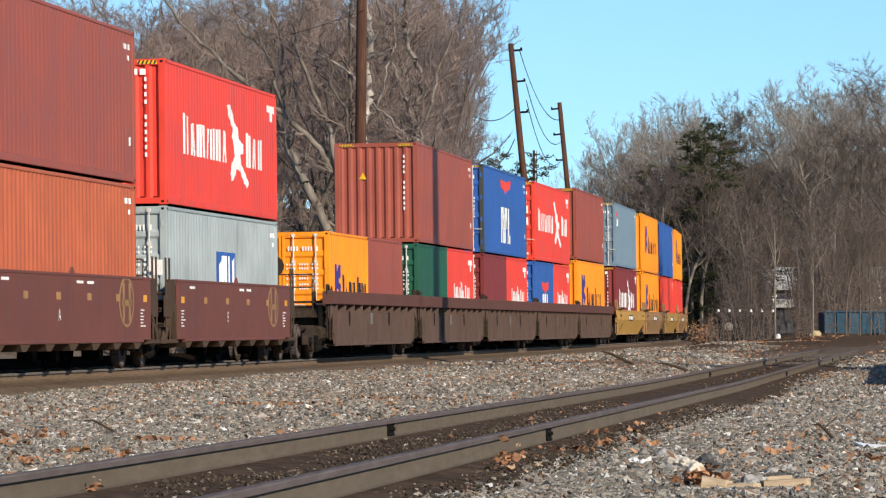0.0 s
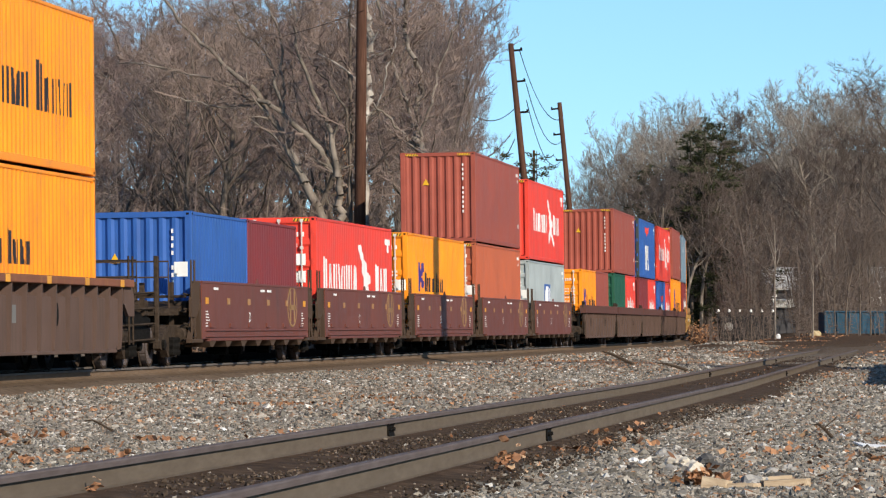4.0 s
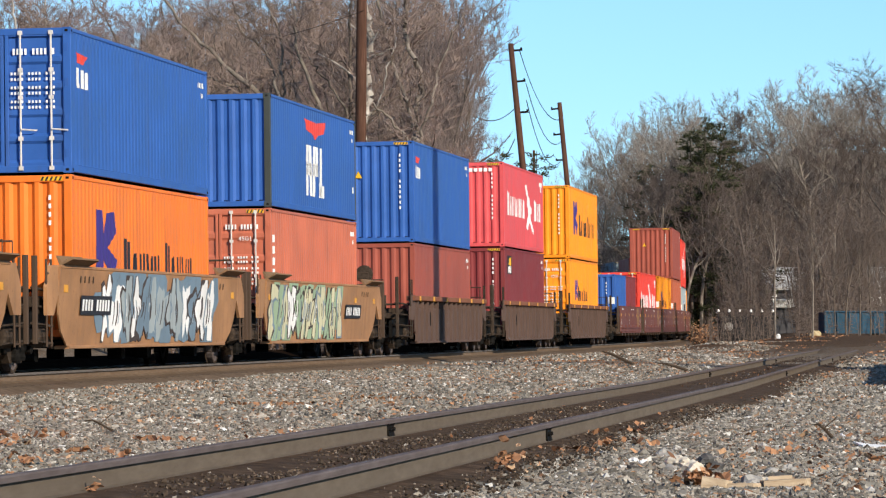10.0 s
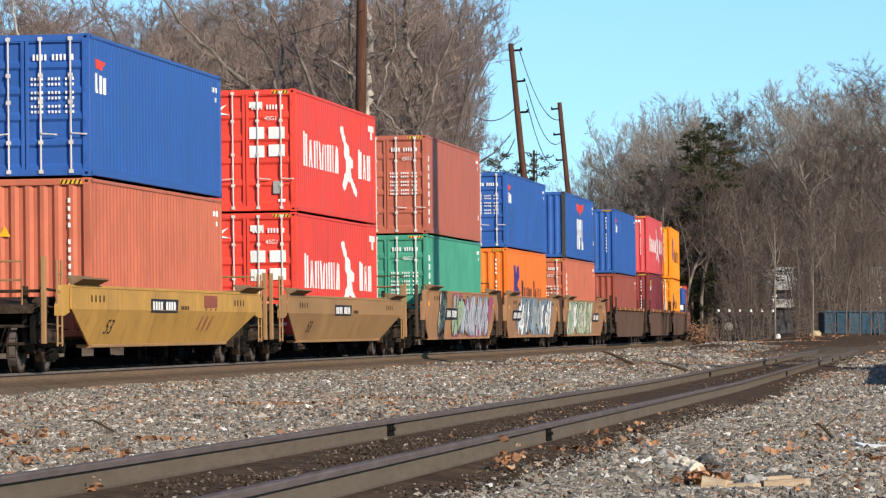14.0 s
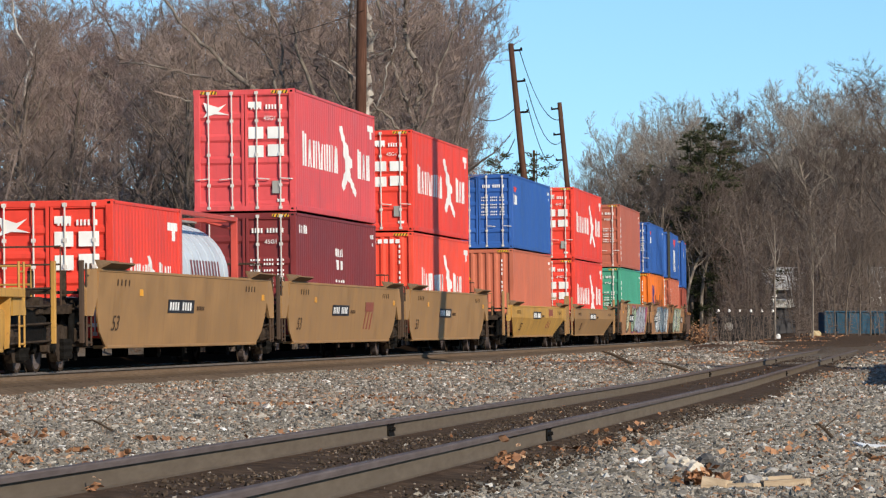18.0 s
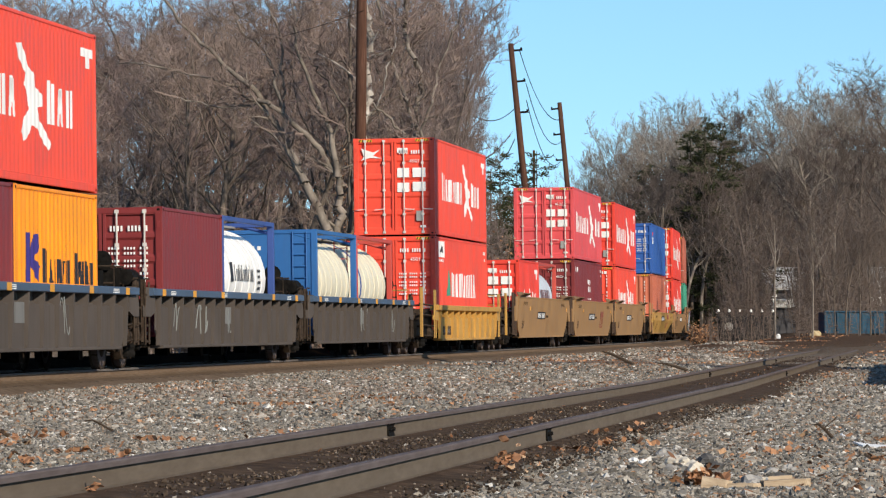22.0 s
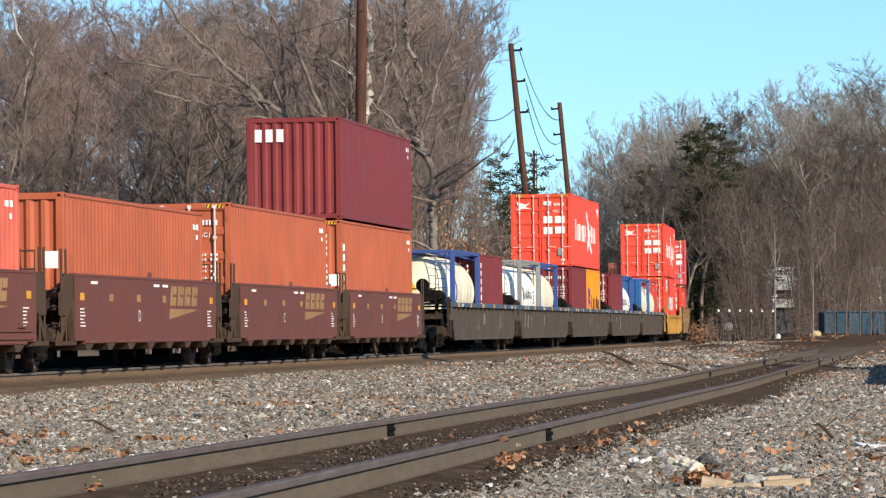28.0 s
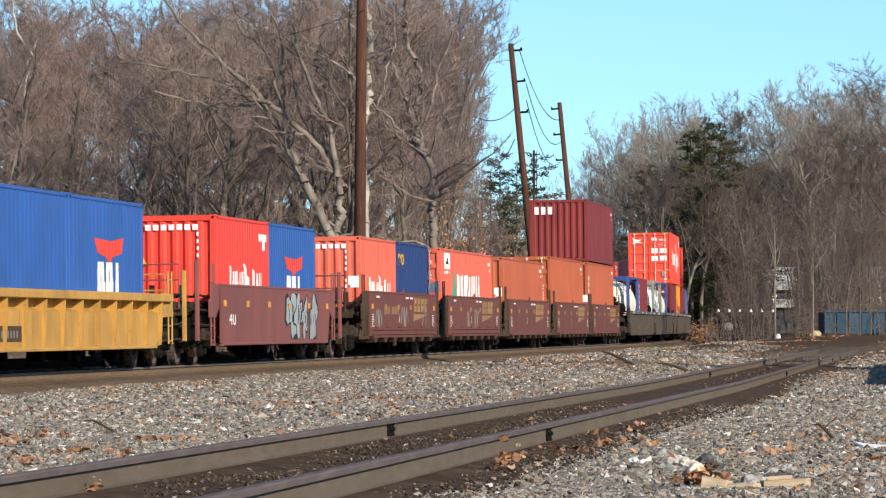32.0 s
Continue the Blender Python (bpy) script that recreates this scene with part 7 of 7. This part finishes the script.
def small_house(px, wide, eaves, ridge, band):
    """A low house behind the trees, its roof slope turned to the tracks."""
    ob = thing("house", "small house with a pale shingle roof among the trees", "house", "houses behind the wood", m=box_at(px, 326))
    part("wall", Solid().prism([(-2.6, -1.0), (2.6, -1.0), (2.6, eaves), (0, ridge - 0.1), (-2.6, eaves)], "x", -wide, wide).mesh("wall", SIDING), ob, "grey clapboard walls, darkened as in shade")
    for sy in (-1, 1):
        part("roof", Solid().prism([(0, ridge), (sy * 3.1, eaves - 0.1), (sy * 3.1, eaves + 0.05), (0, ridge + 0.16)], "x", -wide - 0.3, wide + 0.3).mesh("roof", ROOF), ob, "pale shingle roof slope")
    part("porch_wall", Solid().slab(-wide, -3.0, band, wide * 0.8, -2.75, band + 0.75, 0.02).mesh("porch_wall", PAINT["white"]), ob, "white porch parapet")
    for x in (-wide * 0.5, wide * 0.3):
        w = part("window", Solid().box(x - 0.45, -2.68, band + 0.9, x + 0.45, -2.6, band + 1.5).mesh("window", WHITE), ob)
        part("pane", Solid().box(x - 0.37, -2.7, band + 0.97, x + 0.37, -2.68, band + 1.43).mesh("pane", DARK), w, "dark window pane")
    return ob


HOUSE_Z = land(spot(1385, 326), 326)
small_house(1388, 2.6, 4.75 - HOUSE_Z, 6.5 - HOUSE_Z, 3.15 - HOUSE_Z)
small_house(1585, 2.4, 4.9 - HOUSE_Z, 6.4 - HOUSE_Z, 3.2 - HOUSE_Z)
CLAY = grainy("sandy_yellow_rubble", (0.34, 0.25, 0.12), (0.6, 0.5, 0.32), 6, 0.95)


def rock(name, label, at, size, seed, mat, group="", flat=0.7):
    rr = random.Random(seed)
    bm = bmesh.new()
    bmesh.ops.create_icosphere(bm, subdivisions=2 + (seed % 2), radius=1.0)
    for v in bm.verts:
        k = 0.85 + 0.55 * noise.noise(v.co * 1.2 + Vector((seed * 3.1, 0, 0))) + 0.3 * noise.noise(v.co * 3.5 + Vector((0, seed * 1.7, 0))) + 0.05 * rr.uniform(-1, 1)
        v.co = Vector((v.co.x * size[0] * k, v.co.y * size[1] * k, v.co.z * size[2] * k))
    me = bpy.data.meshes.new(name)
    bm.to_mesh(me)
    bm.free()
    me.materials.append(mat)
    ob = new(name, me)
    ob.matrix_basis = Matrix.Translation(at) @ Matrix.Rotation(seed * 1.3, 4, "Z")
    return tagged(ob, label, "rock", group)


def on_land(px, d, up=0.0):
    x = spot(px, d)
    return Vector((x, d, land(x, d) + up))


rock("rubble_heap", "sandy yellow heap of rubble at the yard's edge", on_land(1443, 214, 0.1), (0.42, 0.4, 0.28), 4, CLAY)
rock("white_sack", "white sack lying at the foot of a tree", on_land(1377, 206, 0.1), (0.16, 0.16, 0.17), 8, WHITE)
# ---- stones, timber and litter near the camera ----
GREY_ROCK = grainy("grey_rock", (0.20, 0.19, 0.175), (0.42, 0.40, 0.37), 14, 0.9, 0.5, 0.01)
DARK_ROCK = grainy("dark_rock", (0.05, 0.048, 0.046), (0.13, 0.125, 0.12), 14, 0.9, 0.5, 0.01)
BUFF_ROCK = grainy("buff_rock", (0.42, 0.37, 0.29), (0.68, 0.62, 0.52), 10, 0.9, 0.5, 0.01)
for px, d, r, mat in ((1174, 28.6, 0.07, GREY_ROCK), (1203, 26.0, 0.10, BUFF_ROCK), (1226, 25.4, 0.085, BUFF_ROCK), (1186, 25.6, 0.05, GREY_ROCK), (1246, 26.6, 0.085, DARK_ROCK), (1262, 25.6, 0.07, DARK_ROCK), (1328, 23.3, 0.07, GREY_ROCK), (1344, 24.0, 0.045, BUFF_ROCK), (1122, 27.3, 0.045, WHITE), (1139, 26.9, 0.04, WHITE),
                      (1250, 24.4, 0.05, BUFF_ROCK), (1395, 25.5, 0.05, GREY_ROCK), (1110, 24.0, 0.04, BUFF_ROCK), (1490, 33.5, 0.045, WHITE), (395, 37.5, 0.04, WHITE), (575, 73.0, 0.07, WHITE), (1362, 25.2, 0.05, GREY_ROCK), (1380, 24.2, 0.06, DARK_ROCK)):
    rock("stone", ("%s stone lying on the gravel" % {"grey_rock": "rough grey", "dark_rock": "dark angular", "buff_rock": "pale buff", "white_lettering": "bright white"}[mat.name]), on_land(px, d, r * 0.35), (r * 1.25, r, r * 0.75), int(px), mat, "loose stones on the gravel")
WOOD = grainy("bleached_timber", (0.30, 0.22, 0.14), (0.62, 0.5, 0.36), 9, 0.9, 0.4, 0.01, (0.5, 4, 4))
timber = thing("timber", "bleached split timber lying in the gravel", "timber", m=Matrix.Translation(on_land(1300, 22.7, 0.01)) @ pose(0, 0, 0, 0, 4, -12))
for x0, x1, y0, y1, h, tilt in ((-0.2, -0.02, -0.06, 0.02, 0.04, 6), (-0.05, 0.16, -0.05, 0.04, 0.03, -5), (0.08, 0.26, 0.03, 0.09, 0.05, 9), (-0.12, 0.05, 0.05, 0.1, 0.03, -8)):
    part("splinter", Solid().prism([(x0, y0), (x1 - 0.04, y0 + 0.01), (x1, (y0 + y1) / 2), (x1 - 0.06, y1), (x0 + 0.03, y1 - 0.012)], "z", -0.03, h).mesh("splinter", WOOD), timber, at=pose(0, 0, 0, 0, tilt, tilt))
plank = thing("timber", "broken tan plank lying in the gravel", "timber", m=Matrix.Translation(on_land(1392, 22.7, 0.03)) @ pose(0, 0, 0, 0, -3, 8))
part("splinter", Solid().prism([(-0.15, -0.05), (0.1, -0.06), (0.14, -0.02), (0.12, 0.05), (-0.02, 0.03), (-0.15, 0.06)], "z", -0.05, 0.03).mesh("splinter", WOOD), plank)
part("splinter", Solid().prism([(-0.1, 0.05), (0.05, 0.06), (0.02, 0.1), (-0.08, 0.09)], "z", -0.04, 0.05).mesh("splinter", WOOD), plank)
scrap = thing("paper_scrap", "torn white paper scrap on the gravel", "litter", m=Matrix.Translation(on_land(1545, 30.6, 0.02)) @ pose(0, 0, 0, 8, 5, 20))
part("sheet", Solid().prism([(-0.14, -0.1), (0.02, -0.14), (0.2, -0.06), (0.22, 0.1), (0.0, 0.05), (-0.12, 0.12)], "z", 0, 0.012).mesh("sheet", WHITE), scrap)


def branch(px0, py0, px1, py1, d, r):
    """A dead branch that lies on the gravel with one end raised."""
    a, b = Vector(sight(px0, py0, d)), Vector(sight(px1, py1, d))
    b.z = land(b.x, b.y) + 0.01
    a.z = max(a.z, land(a.x, a.y) + 0.02)
    m = a.lerp(b, 0.5) + Vector((0, 0, 0.03))
    s = Solid().tube([tuple(a), tuple(a.lerp(m, 0.5) + Vector((0, 0, 0.02))), tuple(m), tuple(b)], [r * 0.5, r * 0.8, r, r * 1.1], 6)
    s.bar(tuple(m), tuple(m + Vector((0.12, 0.05, 0.1))), r * 0.4, 5)
    tagged(new("dead_branch", s.mesh("dead_branch", TIE)), "dark dead branch lying on the gravel", "branch", "dead branches on the gravel")


branch(1065, 622, 1122, 646, 104, 0.045)
branch(1165, 643, 1225, 658, 92, 0.035)
branch(150, 745, 205, 756, 36.5, 0.012)
branch(1440, 752, 1475, 770, 33, 0.015)

# a board fence added out of view beside the tracks, to cast the gravel's shadow
FENCE_WOOD = grainy("grey_fence_boards", (0.12, 0.10, 0.08), (0.24, 0.2, 0.165), 6, 0.9, 0.4, 0.01, (4, 4, 0.3))
side_fence = thing("board_fence", "unseen board fence added beside the side track to cast a shadow", "fence", m=Matrix.Translation((10.5, 66.5, land(10.5, 66.5))) @ Matrix.Rotation(-0.114, 4, "Z"))
for i in range(17):
    part("panel", Solid().slab(-0.03, i * 2.0 + 0.05, -0.4, 0.03, i * 2.0 + 2.0, 2.15, 0.008).mesh("panel", FENCE_WOOD), side_fence)
    part("post", Solid().slab(0.04, i * 2.0 - 0.05, -0.5, 0.16, i * 2.0 + 0.07, 2.3, 0.01).mesh("post", FENCE_WOOD), side_fence)


def leaf_clump(px, d, n, spread, seed, up=0.0):
    """A small drift of curled leaves, one mesh."""
    rr = random.Random(seed)
    c = on_land(px, d)
    sol = Solid()
    for i in range(n):
        p = c + Vector((rr.gauss(0, spread), rr.gauss(0, spread), 0))
        p.z = land(p.x, p.y) + 0.03 + abs(rr.gauss(0, up))
        e = Euler((rr.uniform(-0.9, 0.9), rr.uniform(-0.9, 0.9), rr.uniform(0, 6.28))).to_matrix()
        k = rr.uniform(0.02, 0.042)
        sol.add([tuple(p + e @ (Vector(v) * k)) for v in LEAF_V], LEAF_F)
    tagged(new("leaf_drift", sol.mesh("leaf_drift", LEAF)), "small drift of curled brown oak leaves", "leaves", "leaf drifts", kind="stuff")


for i, (px, d, n, sp, up) in enumerate(((896, 25.0, 16, 0.035, 0.09), (915, 27.5, 10, 0.06, 0.03), (164, 21.2, 12, 0.03, 0.05), (645, 22.3, 6, 0.05, 0.02), (1072, 30.5, 10, 0.05, 0.06), (1130, 34.5, 12, 0.07, 0.04), (40, 27.0, 18, 0.1, 0.03), (12, 31.5, 16, 0.12, 0.03), (215, 28.0, 8, 0.08, 0.03), (470, 31.0, 10, 0.1, 0.02), (1180, 36.0, 8, 0.07, 0.03), (1238, 23.0, 46, 0.075, 0.05),
                                         (1020, 29.0, 16, 0.12, 0.02), (1120, 31.0, 16, 0.16, 0.02), (1545, 27.0, 26, 0.2, 0.02), (1420, 29.0, 14, 0.3, 0.01), (1390, 33.0, 12, 0.4, 0.01), (30, 34.0, 26, 0.2, 0.02), (130, 29.5, 14, 0.12, 0.02),
                                         (300, 33.0, 24, 0.25, 0.01), (520, 35.0, 18, 0.2, 0.02), (1060, 62.0, 40, 0.6, 0.01), (1180, 70.0, 40, 0.7, 0.01), (700, 58.0, 50, 0.8, 0.01), (470, 50.0, 40, 0.5, 0.01))):
    leaf_clump(px, d, n, sp, i, up)


# ---- saplings that keep their dry leaves ----
def leafy_sapling(px, d, top, seed, wide=1.0):
    rr = random.Random(seed)
    x = spot(px, d)
    z = land(x, d)
    H = (HORIZON - top) / LENS * d + EYE[2] - z
    ob = thing("oak_sapling", "bare sapling with clinging dry orange-brown leaves", "sapling", "leafy saplings", m=Matrix.Translation((x, d, z)))
    stems, leaves = [], []
    for i in range(7):
        a = Vector((rr.gauss(0, 0.25 * wide), rr.gauss(0, 0.3), -0.2))
        b = a + Vector((rr.gauss(0, 0.5 * wide), rr.gauss(0, 0.4), H * rr.uniform(0.6, 1.0)))
        stems.append((*a, *b, 0.03, 0.01))
        for c in range(70):
            p = a.lerp(b, rr.uniform(0.25, 1.0)) + Vector((rr.gauss(0, 0.28 * wide), rr.gauss(0, 0.3), rr.gauss(0, 0.2)))
            e = Vector((rr.gauss(0, 1), rr.gauss(0, 1), rr.gauss(-0.4, 0.7))).normalized()
            leaves.append((*p, *(p + e * rr.uniform(0.08, 0.16)), 0, 0))
    for q in stems:
        part("stem", seg_mesh("stem", [q], 4, BARK), ob)
    part("leaves", twig_mesh("leaves", stems[:1], leaves, LEAF, 0.045), ob, "clinging dry orange leaves")


for i, (px, d, top, w) in enumerate(((806, 138, 300, 1.0), (824, 140, 330, 1.0), (846, 144, 330, 0.8), (838, 142, 400, 1.2), (1262, 250, 560, 1.2), (1246, 246, 565, 1.2), (610, 136, 215, 0.7))):
    leafy_sapling(px, d, top, 300 + i, w)


# ---- the train moves ----
def motions():
    for ob, s, half, z in MOVING:
        walk(ob, [(float(t), on_line(s + gone(t), half, z)) for t in range(0, 33)])


motions()
